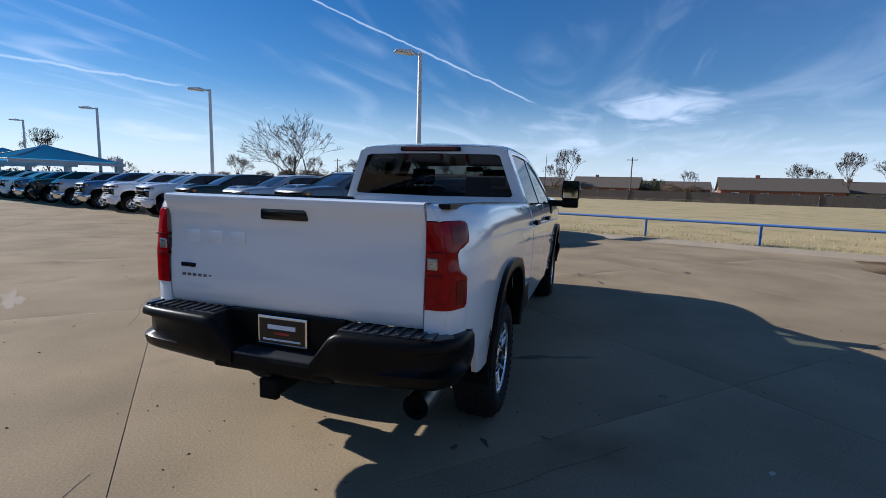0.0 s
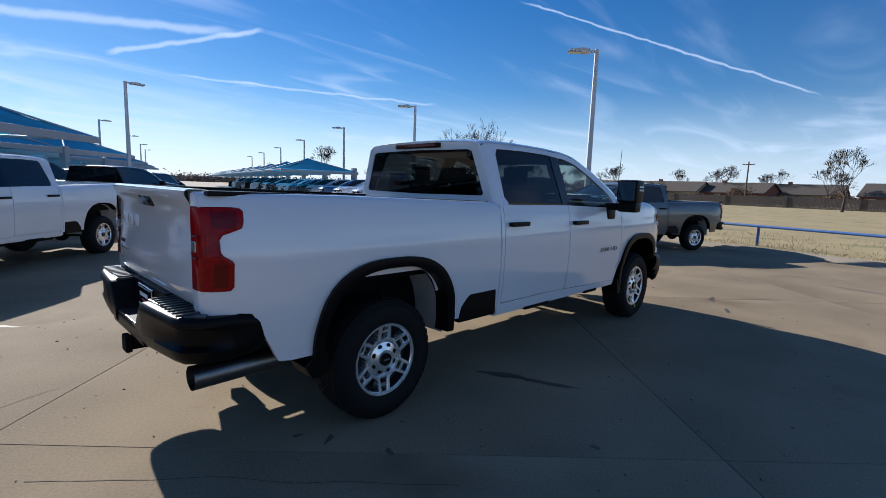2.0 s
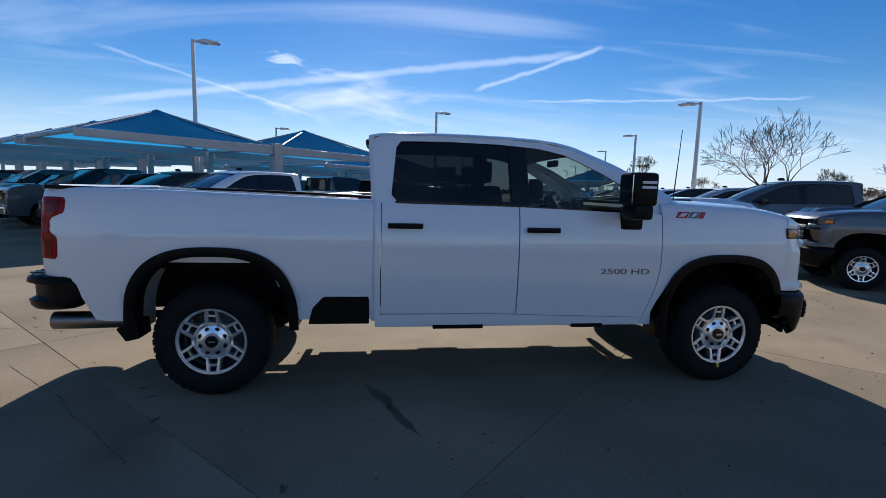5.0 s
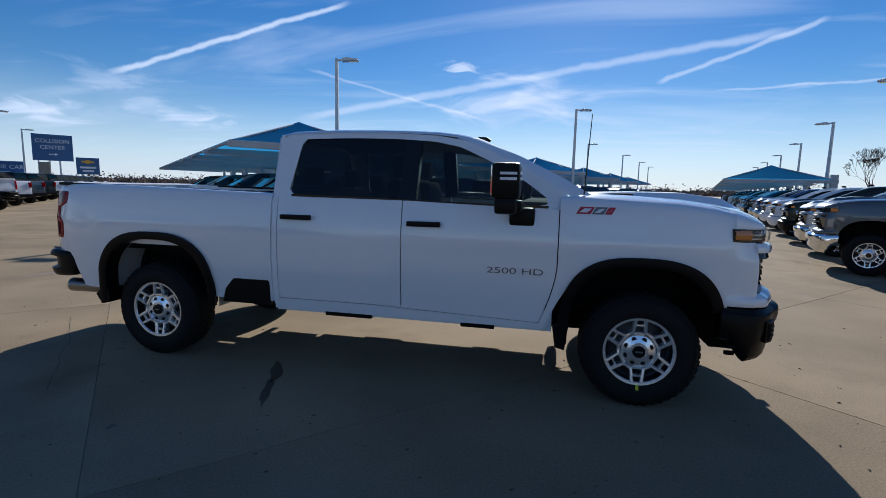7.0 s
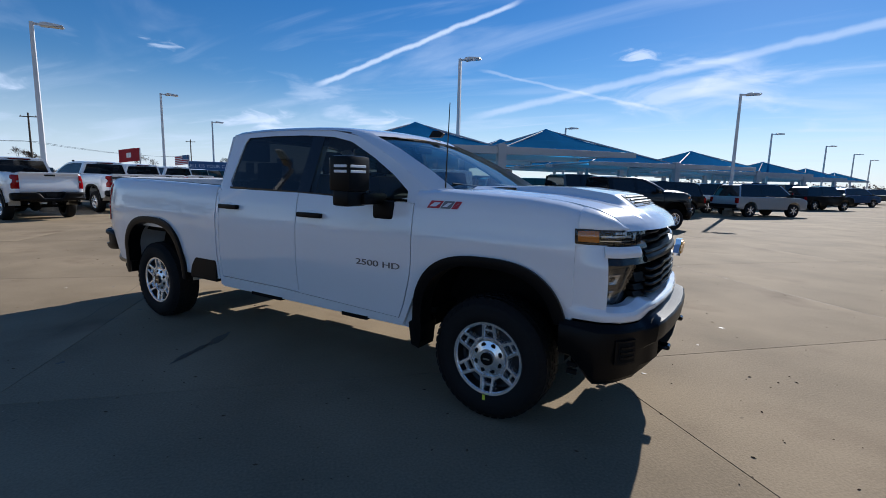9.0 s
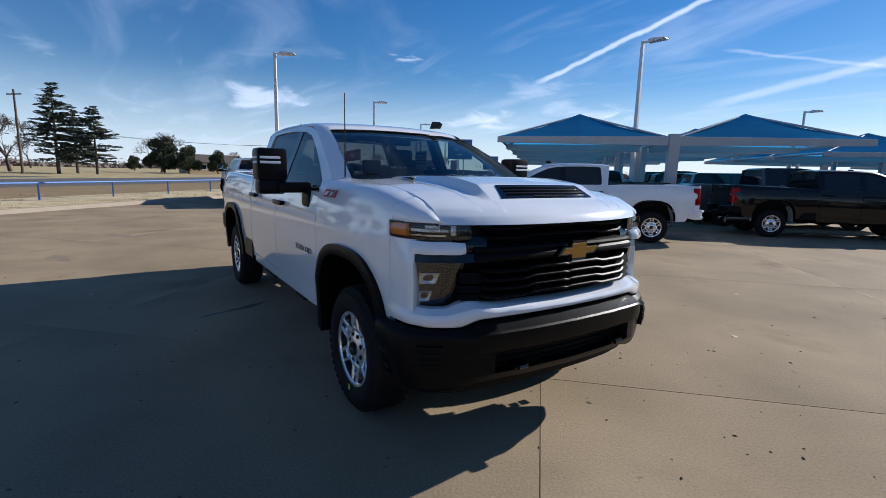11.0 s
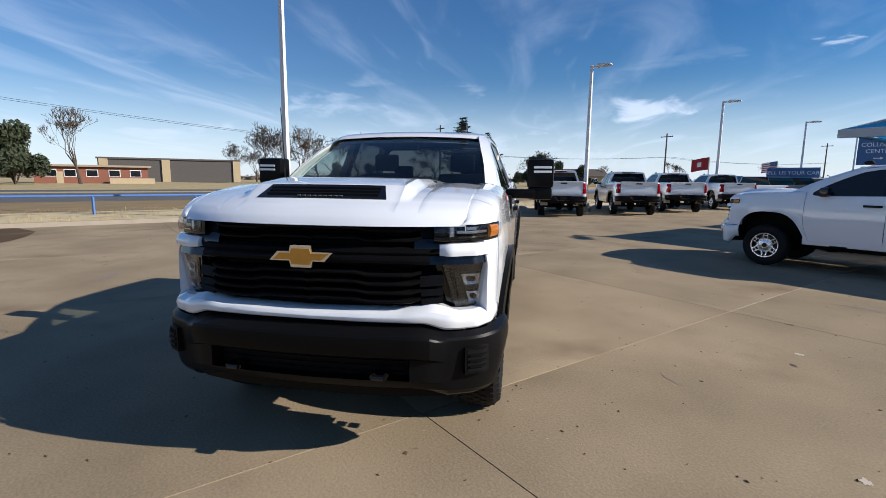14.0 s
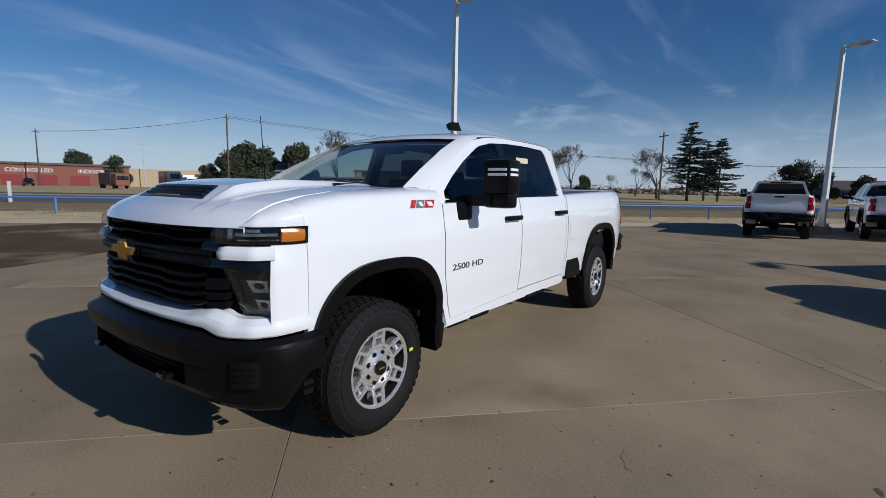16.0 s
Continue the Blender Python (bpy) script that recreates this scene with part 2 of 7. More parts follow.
REFLECTOR = shader("lamp_reflector", (0.62, 0.62, 0.63), 0.12, 0.9, vary=0.5, scale=55, bump=0.7)
GOLD = shader("gold_badge", (0.58, 0.30, 0.06), 0.30, 0.6, vary=0.12, scale=30, fine=200)
SEAT = shader("seat_cloth", (0.028, 0.028, 0.030), 0.9, vary=0.2, scale=20)
TRIM_IN = shader("grey_headliner", (0.24, 0.24, 0.23), 0.9, vary=0.1, scale=10)
DECAL_RED = shader("red_decal", (0.45, 0.02, 0.03), 0.35, vary=0.05)
DECAL_GREY = shader("grey_decal", (0.16, 0.165, 0.18), 0.4, vary=0.05)
LETTER = shader("badge_chrome_dark", (0.16, 0.16, 0.17), 0.3, 0.8, vary=0.1)
TINT_REAR = glass("privacy_glass", (0.10, 0.11, 0.115))
TINT_BACK = glass("rear_window_glass", (0.13, 0.14, 0.145))
TINT_FRONT = glass("front_door_glass", (0.52, 0.60, 0.58))
SCREEN = glass("windscreen_glass", (0.66, 0.74, 0.72))
DARK_GLASS = shader("dark_glass", (0.010, 0.012, 0.014), 0.05, vary=0.05, spec=0.6)
POLE = shader("white_pole_paint", (0.62, 0.62, 0.62), 0.45, vary=0.06, scale=3)
STEEL_GREY = shader("canopy_steel", (0.42, 0.43, 0.44), 0.55, vary=0.12, scale=3)
RAIL_BLUE = shader("blue_rail_paint", (0.075, 0.17, 0.42), 0.5, vary=0.2, scale=5)
SIGN_BLUE = shader("sign_blue", (0.03, 0.115, 0.27), 0.4, vary=0.06)
SIGN_WHITE = shader("sign_white", (0.75, 0.77, 0.80), 0.5, vary=0.04)
BARK = shader("bark", (0.070, 0.052, 0.040), 0.95, vary=0.3, scale=6, fine=40, bump=0.5)
TWIG = shader("twigs", (0.058, 0.043, 0.033), 0.95, vary=0.3, scale=4)
NEEDLE = shader("conifer_needles", (0.040, 0.052, 0.026), 0.9, vary=0.45, scale=1.6, fine=9)
NEEDLE_BLUE = shader("blue_conifer_needles", (0.040, 0.055, 0.040), 0.9, vary=0.45, scale=1.6, fine=9)
SHRUB = shader("russet_shrub", (0.155, 0.105, 0.070), 0.95, vary=0.4, scale=1.2, fine=8)
BRICK_FAR = shader("red_brick_wall", (0.22, 0.085, 0.055), 0.9, vary=0.18, scale=3, fine=30)
TAN_WALL = shader("tan_siding", (0.42, 0.33, 0.21), 0.85, vary=0.12, scale=2)
ROOF = shader("shingle_roof", (0.085, 0.068, 0.055), 0.9, vary=0.25, scale=3, fine=20, stretch=(1, 1, 6))
FENCE = shader("weathered_fence", (0.10, 0.082, 0.070), 0.95, vary=0.3, scale=4, stretch=(1, 1, 0.2))
GREY_WALL = shader("dark_metal_cladding", (0.085, 0.075, 0.07), 0.7, vary=0.12, scale=1.5)
WOOD_POLE = shader("utility_pole_wood", (0.10, 0.075, 0.055), 0.9, vary=0.25, scale=8)


def fabric(name):
    """Shade-sail cloth: lets part of the sunlight through."""
    m = shader(name, (0.022, 0.19, 0.42), 0.9, vary=0.10, scale=1.2, fine=160, bump=0.05, spec=0.0)
    nt = m.node_tree
    b, out = nt.nodes["Principled BSDF"], nt.nodes["Material Output"]
    tr, mix = nt.nodes.new("ShaderNodeBsdfTranslucent"), nt.nodes.new("ShaderNodeMixShader")
    tr.inputs[0].default_value = (0.045, 0.40, 0.74, 1)
    mix.inputs[0].default_value = 0.55
    nt.links.new(b.outputs[0], mix.inputs[1])
    nt.links.new(tr.outputs[0], mix.inputs[2])
    nt.links.new(mix.outputs[0], out.inputs["Surface"])
    return m


SAIL = fabric("blue_shade_cloth")

# ---- mesh helpers ----


def link(name, verts, faces, material, parent=None, label="", smooth=False, at=None):
    me = bpy.data.meshes.new(name)
    me.from_pydata([tuple(v) for v in verts], [], [tuple(f) for f in faces])
    me.update()
    if smooth:
        me.polygons.foreach_set("use_smooth", [True] * len(me.polygons))
        me.set_sharp_from_angle(angle=radians(38 if smooth is True else smooth))
    me.materials.append(material)
    ob = new(name, me)
    if parent is not None:
        ob.parent = parent
    if at is not None:
        ob.matrix_basis = at
    if label:
        tagged(ob, label=label)
    return ob


def part(name, bm, material, parent=None, label="", smooth=False, at=None):
    """One bmesh as one mesh object under a thing or a part."""
    me = bpy.data.meshes.new(name)
    bm.normal_update()
    bm.to_mesh(me)
    bm.free()
    if smooth:
        me.polygons.foreach_set("use_smooth", [True] * len(me.polygons))
        me.set_sharp_from_angle(angle=radians(38 if smooth is True else smooth))
    me.materials.append(material)
    ob = new(name, me)
    if parent is not None:
        ob.parent = parent
    if at is not None:
        ob.matrix_basis = at
    if label:
        tagged(ob, label=label)
    return ob


def base_empty(name, label, category, m=None, group="", kind=""):
    ob = new(name)
    ob.empty_display_size = 0.2
    if m is not None:
        ob.matrix_basis = m
    return tagged(ob, label, category, group, kind)


def box(bm, x0, x1, y0, y1, z0, z1, bevel=0.0, m=None):
    r = bmesh.ops.create_cube(bm, size=1.0, matrix=Matrix.Translation(((x0 + x1) / 2, (y0 + y1) / 2, (z0 + z1) / 2)) @ Matrix.Diagonal((abs(x1 - x0), abs(y1 - y0), abs(z1 - z0), 1)))
    vs = r["verts"]
    if bevel:
        es = list({e for v in vs for e in v.link_edges})
        rb = bmesh.ops.bevel(bm, geom=es, offset=bevel, segments=2, affect="EDGES", profile=0.6)
        vs = list({v for f in rb["faces"] for v in f.verts} | {v for v in vs if v.is_valid})
    if m is not None:
        bmesh.ops.transform(bm, matrix=m, verts=vs)
    return bm


def boxed(name, dims, material, parent=None, bevel=0.0, label="", at=None, smooth=False):
    return part(name, box(bmesh.new(), *dims, bevel), material, parent, label, smooth, at)


def tube(bm, a, b, ra, rb=None, n=12, caps=True):
    a, b = Vector(a), Vector(b)
    d = b - a
    m = Matrix.Translation((a + b) / 2) @ d.to_track_quat("Z", "Y").to_matrix().to_4x4()
    bmesh.ops.create_cone(bm, cap_ends=caps, segments=n, radius1=ra, radius2=ra if rb is None else rb, depth=d.length, matrix=m)
    return bm


def prism(name, outline, y0, y1, material, parent=None, label="", axis="y", bevel=0.0, smooth=False):
    """A solid with the given outline: (x, z) pushed along y, (y, z) along x or (x, y) along z."""
    put = {"y": lambda p, d: (p[0], d, p[1]), "x": lambda p, d: (d, p[0], p[1]), "z": lambda p, d: (p[0], p[1], d)}[axis]
    bm = bmesh.new()
    lo, hi = [bm.verts.new(put(p, y0)) for p in outline], [bm.verts.new(put(p, y1)) for p in outline]
    n = len(outline)
    bm.faces.new(lo)
    bm.faces.new(hi[::-1])
    for i in range(n):
        bm.faces.new((lo[i], hi[i], hi[(i + 1) % n], lo[(i + 1) % n]))
    bmesh.ops.recalc_face_normals(bm, faces=bm.faces)
    if bevel:
        bmesh.ops.bevel(bm, geom=list(bm.edges), offset=bevel, segments=2, affect="EDGES", profile=0.6)
    return part(name, bm, material, parent, label, smooth)


def curve(points):
    """Straight-line interpolation through (x, value) pairs, eased at the knots."""
    xs, vs = [p[0] for p in points], [p[1] for p in points]
    return lambda x: float(np.interp(x, xs, vs))


def text(words, size, material, parent, at, name="lettering", depth=0.004, fit=None):
    cu = bpy.data.curves.new(name, "FONT")
    cu.body, cu.size, cu.extrude, cu.align_x, cu.align_y = words, size, depth, "CENTER", "CENTER"
    src = new(name, cu)
    me = bpy.data.meshes.new_from_object(src.evaluated_get(bpy.context.evaluated_depsgraph_get()))
    bpy.data.objects.remove(src)
    me.materials.clear()
    me.materials.append(material)
    if fit:
        # stretched to the width and height that the letters have
        w, h = (max(v.co[i] for v in me.vertices) - min(v.co[i] for v in me.vertices) for i in (0, 1))
        me.transform(Matrix.Diagonal((fit[0] / w, fit[1] / h, 1, 1)))
    ob = new(name, me)
    ob.parent, ob.matrix_basis = parent, at
    return ob

# ---- ground ----
FIELD_N, FIELD_D = (.959, -.284), 11.95      # kerb towards the field: the lot lies where n.p < d
ROAD_N, ROAD_D = (.692, .722), -14.1         # kerb towards the road: the lot lies where n.p > d
FIELD_T, ROAD_T = (.284, .959), (-.722, .692)
CORNER = (5.2, -24.55)
GRADE = 0.085


def along(p, d, k):
    return (p[0] + d[0] * k, p[1] + d[1] * k)


far_a, far_b = along(CORNER, FIELD_T, 2600), along(CORNER, ROAD_T, 2600)
rim = [CORNER, far_a, (2600, 2600), (2600, -2600), (-2600, -2600), far_b]
ground = link("ground", [(x, y, GRADE) for x, y in rim], [tuple(range(6))[::-1]], GRASS)
tagged(ground, "dry dormant grass field reaching the horizon", "ground", kind="structure")
lot = link("pavement", [(*CORNER, -.006), (*far_a, -.006), (0, 2600, -.006), (*far_b, -.006)], [(0, 1, 2, 3)], JOINT)
tagged(lot, "tan concrete car lot cast in large square slabs", "pavement", kind="structure")

AX_M, AX_N = Vector((math.cos(radians(45.5)), math.sin(radians(45.5)))), Vector((-math.sin(radians(45.5)), math.cos(radians(45.5))))
SLAB_M, SLAB_N, M0, N0 = 4.50, 4.42, 1.96, -1.32


def clip(poly, n, d, keep_less):
    """The part of a plan polygon on one side of a line."""
    out = []
    for i, p in enumerate(poly):
        q = poly[(i + 1) % len(poly)]
        a, b = n[0] * p[0] + n[1] * p[1] - d, n[0] * q[0] + n[1] * q[1] - d
        if not keep_less:
            a, b = -a, -b
        if a <= 0:
            out.append(p)
        if (a < 0) != (b < 0) and a != b:
            t = a / (a - b)
            out.append((p[0] + (q[0] - p[0]) * t, p[1] + (q[1] - p[1]) * t))
    return out


def slab_mesh(poly, verts, faces, z=0.0, drop=.02, bevel=.0035):
    c = (sum(p[0] for p in poly) / len(poly), sum(p[1] for p in poly) / len(poly))
    k, n = len(verts), len(poly)
    for p in poly:
        d = math.dist(p, c)
        t = 1 - bevel / max(d, .05)
        verts.append((c[0] + (p[0] - c[0]) * t, c[1] + (p[1] - c[1]) * t, z))
    verts += [(p[0], p[1], z - .005) for p in poly] + [(p[0], p[1], z - drop) for p in poly]
    faces.append(tuple(range(k, k + n)))
    for r in (0, n):
        for i in range(n):
            j = (i + 1) % n
            faces.append((k + r + j, k + r + i, k + r + n + i, k + r + n + j))


full = [(-SLAB_M / 2 + .002, -SLAB_N / 2 + .002), (SLAB_M / 2 - .002, -SLAB_N / 2 + .002), (SLAB_M / 2 - .002, SLAB_N / 2 - .002), (-SLAB_M / 2 + .002, SLAB_N / 2 - .002)]
v, f = [], []
slab_mesh(full, v, f)
slab_data = bpy.data.meshes.new("slab")
slab_data.from_pydata(v, [], f)
slab_data.materials.append(CONCRETE)
rest_v, rest_f = [], []
for i in range(-18, 30):
    for j in range(-18, 22):
        c = AX_M * (M0 + SLAB_M * (i + .5)) + AX_N * (N0 + SLAB_N * (j + .5))
        if c.length > 95:
            continue
        poly = [tuple(c + AX_M * p[0] + AX_N * p[1]) for p in full]
        cut = clip(clip(poly, FIELD_N, FIELD_D, True), ROAD_N, ROAD_D, False)
        if len(cut) < 3:
            continue
        if len(cut) == 4 and c.length < 26 and all(math.dist(a, b) < 1e-6 for a, b in zip(poly, cut)):
            ob = new("slab", slab_data)
            ob.parent = lot
            ob.matrix_basis = pose(c[0], c[1], 0, 0, 0, 45.5)
        else:
            slab_mesh(cut, rest_v, rest_f)
tagged(link("outer_slabs", rest_v, rest_f, CONCRETE, lot), kind="stuff")


def strip(name, n, t, d0, d1, k0, k1, z, material, label, category, steps=1, wobble=0.0):
    """A flat band along direction t between offsets d0 and d1 of the line n.p = d."""
    verts, faces = [], []
    for i in range(steps + 1):
        k = k0 + (k1 - k0) * i / steps
        w = wobble * (noise.noise((k * .35, d1, 0)) if wobble else 0)
        for d, ww in ((d0, 0), (d1, w)):
            verts.append((n[0] * (d + ww) + t[0] * k, n[1] * (d + ww) + t[1] * k, z))
    for i in range(steps):
        faces.append((2 * i, 2 * i + 1, 2 * i + 3, 2 * i + 2))
    me_ob = link(name, verts, faces, material)
    bm = bmesh.new()
    bm.from_mesh(me_ob.data)
    bmesh.ops.recalc_face_normals(bm, faces=bm.faces)
    if sum(fc.normal.z for fc in bm.faces) < 0:
        bmesh.ops.reverse_faces(bm, faces=bm.faces)
    bm.to_mesh(me_ob.data)
    bm.free()
    return tagged(me_ob, label, category, kind="structure")


def kerb(name, n, t, d, sign, k0, k1):
    bm = bmesh.new()
    verts = []
    o = [(d - sign * .16, -.03), (d - sign * .15, .0), (d - sign * .02, .105), (d + sign * .0, .125), (d + sign * .14, .128), (d + sign * .15, .03)]
    ends = []
    for k in (k0, k1):
        ends.append([bm.verts.new((n[0] * a + t[0] * k, n[1] * a + t[1] * k, z)) for a, z in o])
    for i in range(len(o)):
        j = (i + 1) % len(o)
        bm.faces.new((ends[0][i], ends[0][j], ends[1][j], ends[1][i]))
    bmesh.ops.recalc_face_normals(bm, faces=bm.faces)
    return tagged(part(name, bm, CURB), "low weathered concrete kerb beside dry grass", "kerb", kind="structure")


dot2 = lambda n, p: n[0] * p[0] + n[1] * p[1]
kerb("kerb_field", FIELD_N, FIELD_T, FIELD_D, 1, dot2(FIELD_T, CORNER) - .2, 220)
kerb("kerb_road", ROAD_N, ROAD_T, ROAD_D, -1, dot2(ROAD_T, CORNER) - .2, 220)
strip("verge", ROAD_N, ROAD_T, -19.5, -29.5, -400, 400, GRADE + .006, GRASS_DARK, "brown winter verge beside the road", "verge", 120, 1.2)
strip("road", ROAD_N, ROAD_T, -29.0, -45.0, -900, 900, GRADE + .012, ASPHALT, "wide grey asphalt road beyond the verge", "road")
strip("road_edge", ROAD_N, ROAD_T, -45.0, -45.5, -900, 900, GRADE + .03, CURB, "pale concrete edge of the road", "kerb")
strip("roadside_drive", ROAD_N, ROAD_T, -50.0, -56.0, -60, 40, GRADE + .010, ASPHALT, "grey asphalt drive in dry grass", "road")

# dark wet soil washed over the concrete near the corner of the lot
v = [(1.2, -12.5, .007)]
for k in range(72):
    a = 2 * math.pi * k / 72
    r = 1 + .16 * noise.noise((math.cos(a) * 1.7, math.sin(a) * 1.7, 3.1)) + .05 * noise.noise((math.cos(a) * 7, math.sin(a) * 7, 1.1))
    v.append((1.2 + (8.6 * math.cos(a) * .966 + 4.9 * math.sin(a) * .26) * r, -12.5 + (4.9 * math.sin(a) * .966 - 8.6 * math.cos(a) * -.26) * r, .006))
soil = link("soil_patch", v, [(0, k + 1, (k + 1) % 72 + 1) for k in range(72)], DIRT)
tagged(soil, "dark damp soil spread over the concrete", "soil", kind="structure")

# ---- marks on the concrete ----
STAIN = shader("oil_stain", (0.10, 0.074, 0.050), 0.55, vary=0.45, scale=3.0, fine=25)
STAIN_LIGHT = shader("faint_stain", (0.225, 0.166, 0.112), 0.7, vary=0.3, scale=2.0, fine=25)
PALE_MARK = shader("pale_scuff", (0.50, 0.42, 0.33), 0.8, vary=0.2, scale=4.0, fine=40)
CRACK = shader("crack_filler", (0.085, 0.068, 0.052), 0.9, vary=0.3, scale=9.0)
LEAF = shader("dead_leaf", (0.10, 0.055, 0.025), 0.9, vary=0.35, scale=30.0)
marks = base_empty("concrete_marks", "dark oil stains and hairline cracks on tan concrete", "stain", None, "", "structure")


def blot(name, x, y, length, width, turn, seed, material, parent, z=.0022, rough=.35):
    """A thin ragged stain lying on the slabs."""
    verts = [(0, 0, 0)]
    for k in range(40):
        a = 2 * math.pi * k / 40
        q = 1 + rough * 2 * noise.noise((math.cos(a) * 1.6 + seed, math.sin(a) * 1.6, seed * .7)) + rough * noise.noise((math.cos(a) * 6, math.sin(a) * 6 + seed, 0))
        verts.append((length / 2 * math.cos(a) * q, width / 2 * math.sin(a) * q, 0))
    return link(name, verts, [(0, k + 1, (k + 1) % 40 + 1) for k in range(40)], material, parent, "", False, pose(x, y, z, 0, 0, turn))


def crack(name, points, width, material, parent, seed, z=.0018):
    verts, faces, run = [], [], []
    for (x0, y0), (x1, y1) in zip(points, points[1:]):
        n = max(2, int(math.dist((x0, y0), (x1, y1)) / .09))
        for i in range(n):
            t = i / n
            run.append(Vector((x0 + (x1 - x0) * t, y0 + (y1 - y0) * t)))
    run.append(Vector(points[-1]))
    for i, p in enumerate(run):
        d = (run[min(i + 1, len(run) - 1)] - run[max(i - 1, 0)]).normalized()
        n2 = Vector((-d.y, d.x))
        c = p + n2 * (.035 if width < .005 else .004) * noise.noise((p.x * 3, p.y * 3, seed))
        w = width * (.5 + .8 * abs(noise.noise((p.x * 9, p.y * 9, seed + 3))))
        verts += [(c.x + n2.x * w, c.y + n2.y * w, z), (c.x - n2.x * w, c.y - n2.y * w, z)]
    for i in range(len(run) - 1):
        faces.append((2 * i + 1, 2 * i + 3, 2 * i + 2, 2 * i))
    return link(name, verts, faces, material, parent)


blot("oil_stain", -.80, -1.05, .42, .075, -60, 1.3, STAIN, marks)
blot("oil_stain", -.66, -1.40, .40, .06, -68, 2.1, STAIN, marks)
blot("oil_stain", 1.40, 2.28, .15, .06, 25, 3.7, STAIN_LIGHT, marks)
blot("oil_stain", 3.45, -1.70, .22, .06, 20, 4.1, STAIN, marks)
blot("oil_stain", 4.06, -1.34, .38, .07, 10, 4.6, STAIN, marks)
blot("oil_stain", 5.3, -3.4, .26, .10, 0, 5.6, STAIN, marks)
for i, (x, y, l, w) in enumerate(((-2.58, -.79, .10, .05), (-2.45, -.95, .14, .05), (-2.27, -1.32, .12, .05), (-1.29, -2.13, .11, .06), (-3.9, -.6, .07, .03), (2.79, .48, .05, .03), (3.12, 1.58, .04, .03),
                                 (2.52, 3.2, .05, .03), (2.2, 4.4, .16, .03), (3.3, 2.4, .08, .04), (.9, 3.4, .12, .04), (-.4, 4.0, .12, .05), (.3, 5.4, .18, .05), (-3.8, -2.0, .09, .04), (-4.4, .9, .08, .05))):
    blot("oil_spot", x, y, l * .7, w * .7, 37 * i, 7.3 + i, STAIN, marks)
for i, (x, y, l, w, turn) in enumerate(((-1.2, 5.6, 1.3, .3, 60), (-5.2, -3.2, .9, .25, 20), (-6.6, 1.6, 1.1, .3, 70), 
                                       (7.2, -3.0, 1.6, .35, 80), (8.5, -5.6, 1.2, .3, 20), (6.5, -1.2, .9, .22, 40), (3.0, -6.5, 1.4, .3, 10), (-8.0, -2.4, 1.4, .4, 30), (-4.0, 3.4, 1.0, .26, 140), (-7.6, 4.6, 1.5, .3, 50), (-1.0, -5.2, 1.1, .2, 20))):
    blot("faint_stain", x, y, l * .7, w * .7, turn, 31.7 + i, STAIN_LIGHT, marks, .0014, .5)
# pale sealant strips along some joints on the truck's left
for i in range(-3, 5):
    c = AX_M * (M0 + SLAB_M * i)
    for j in range(-3, 4):
        a = c + AX_N * (N0 + SLAB_N * j + .15)
        b = c + AX_N * (N0 + SLAB_N * (j + 1) - .15)
        if a.length < 13 and (a.y + b.y) / 2 > .4 and a.x + b.x > -9 and (i * 7 + j * 3) % 4:
            crack("joint_sealant", [tuple(a), tuple(b)], .006, PALE_MARK, marks, 40 + i * 9 + j, .0012)
for i, (x, y, l) in enumerate(((2.6, 2.9, .045), (.6, 3.6, .05), (1.7, 4.8, .04), (-2.2, -2.6, .03), (-4.3, -1.0, .035))):
    blot("pale_scuff", x, y, l * 1.6, l, 50 * i, 60.1 + i, PALE_MARK, marks)
for i, way in enumerate(([(3.5, -1.05), (4.6, -1.75), (5.6, -2.45)], [(-3.83, -.28), (-3.43, -.62), (-3.0, -1.0), (-2.2, -1.82)], [(-3.53, .99), (-4.1, .75), (-5.0, .9)], 
                         [(-1.5, 3.2), (-.3, 4.3)], [(-6.6, -4.4), (-5.2, -5.4)])):
    crack("hairline_crack", way, .0035, CRACK, marks, 5.0 + i)
# crumbs, grit and dead leaves scattered on the slabs
r = random.Random(77)
v, f = [], []
for i in range(1500):
    a, d = r.uniform(0, 2 * math.pi), 1.5 + 12 * r.random() ** .8
    x, y, q, t = d * math.cos(a), d * math.sin(a), r.choice((.005, .006, .008, .011)), r.uniform(0, 3)
    k = len(v)
    for j in range(4):
        v.append((x + q * math.cos(t + j * 1.57) * (1.6 if j % 2 else .8), y + q * math.sin(t + j * 1.57) * (1.6 if j % 2 else .8), .0025))
    v.append((x, y, .003 + q * .5))
    f += [(k + j, k + (j + 1) % 4, k + 4) for j in range(4)]
tagged(link("grit", v, f, LEAF), "dark grit and crumbs of dead leaf on the concrete", "grit", kind="stuff")

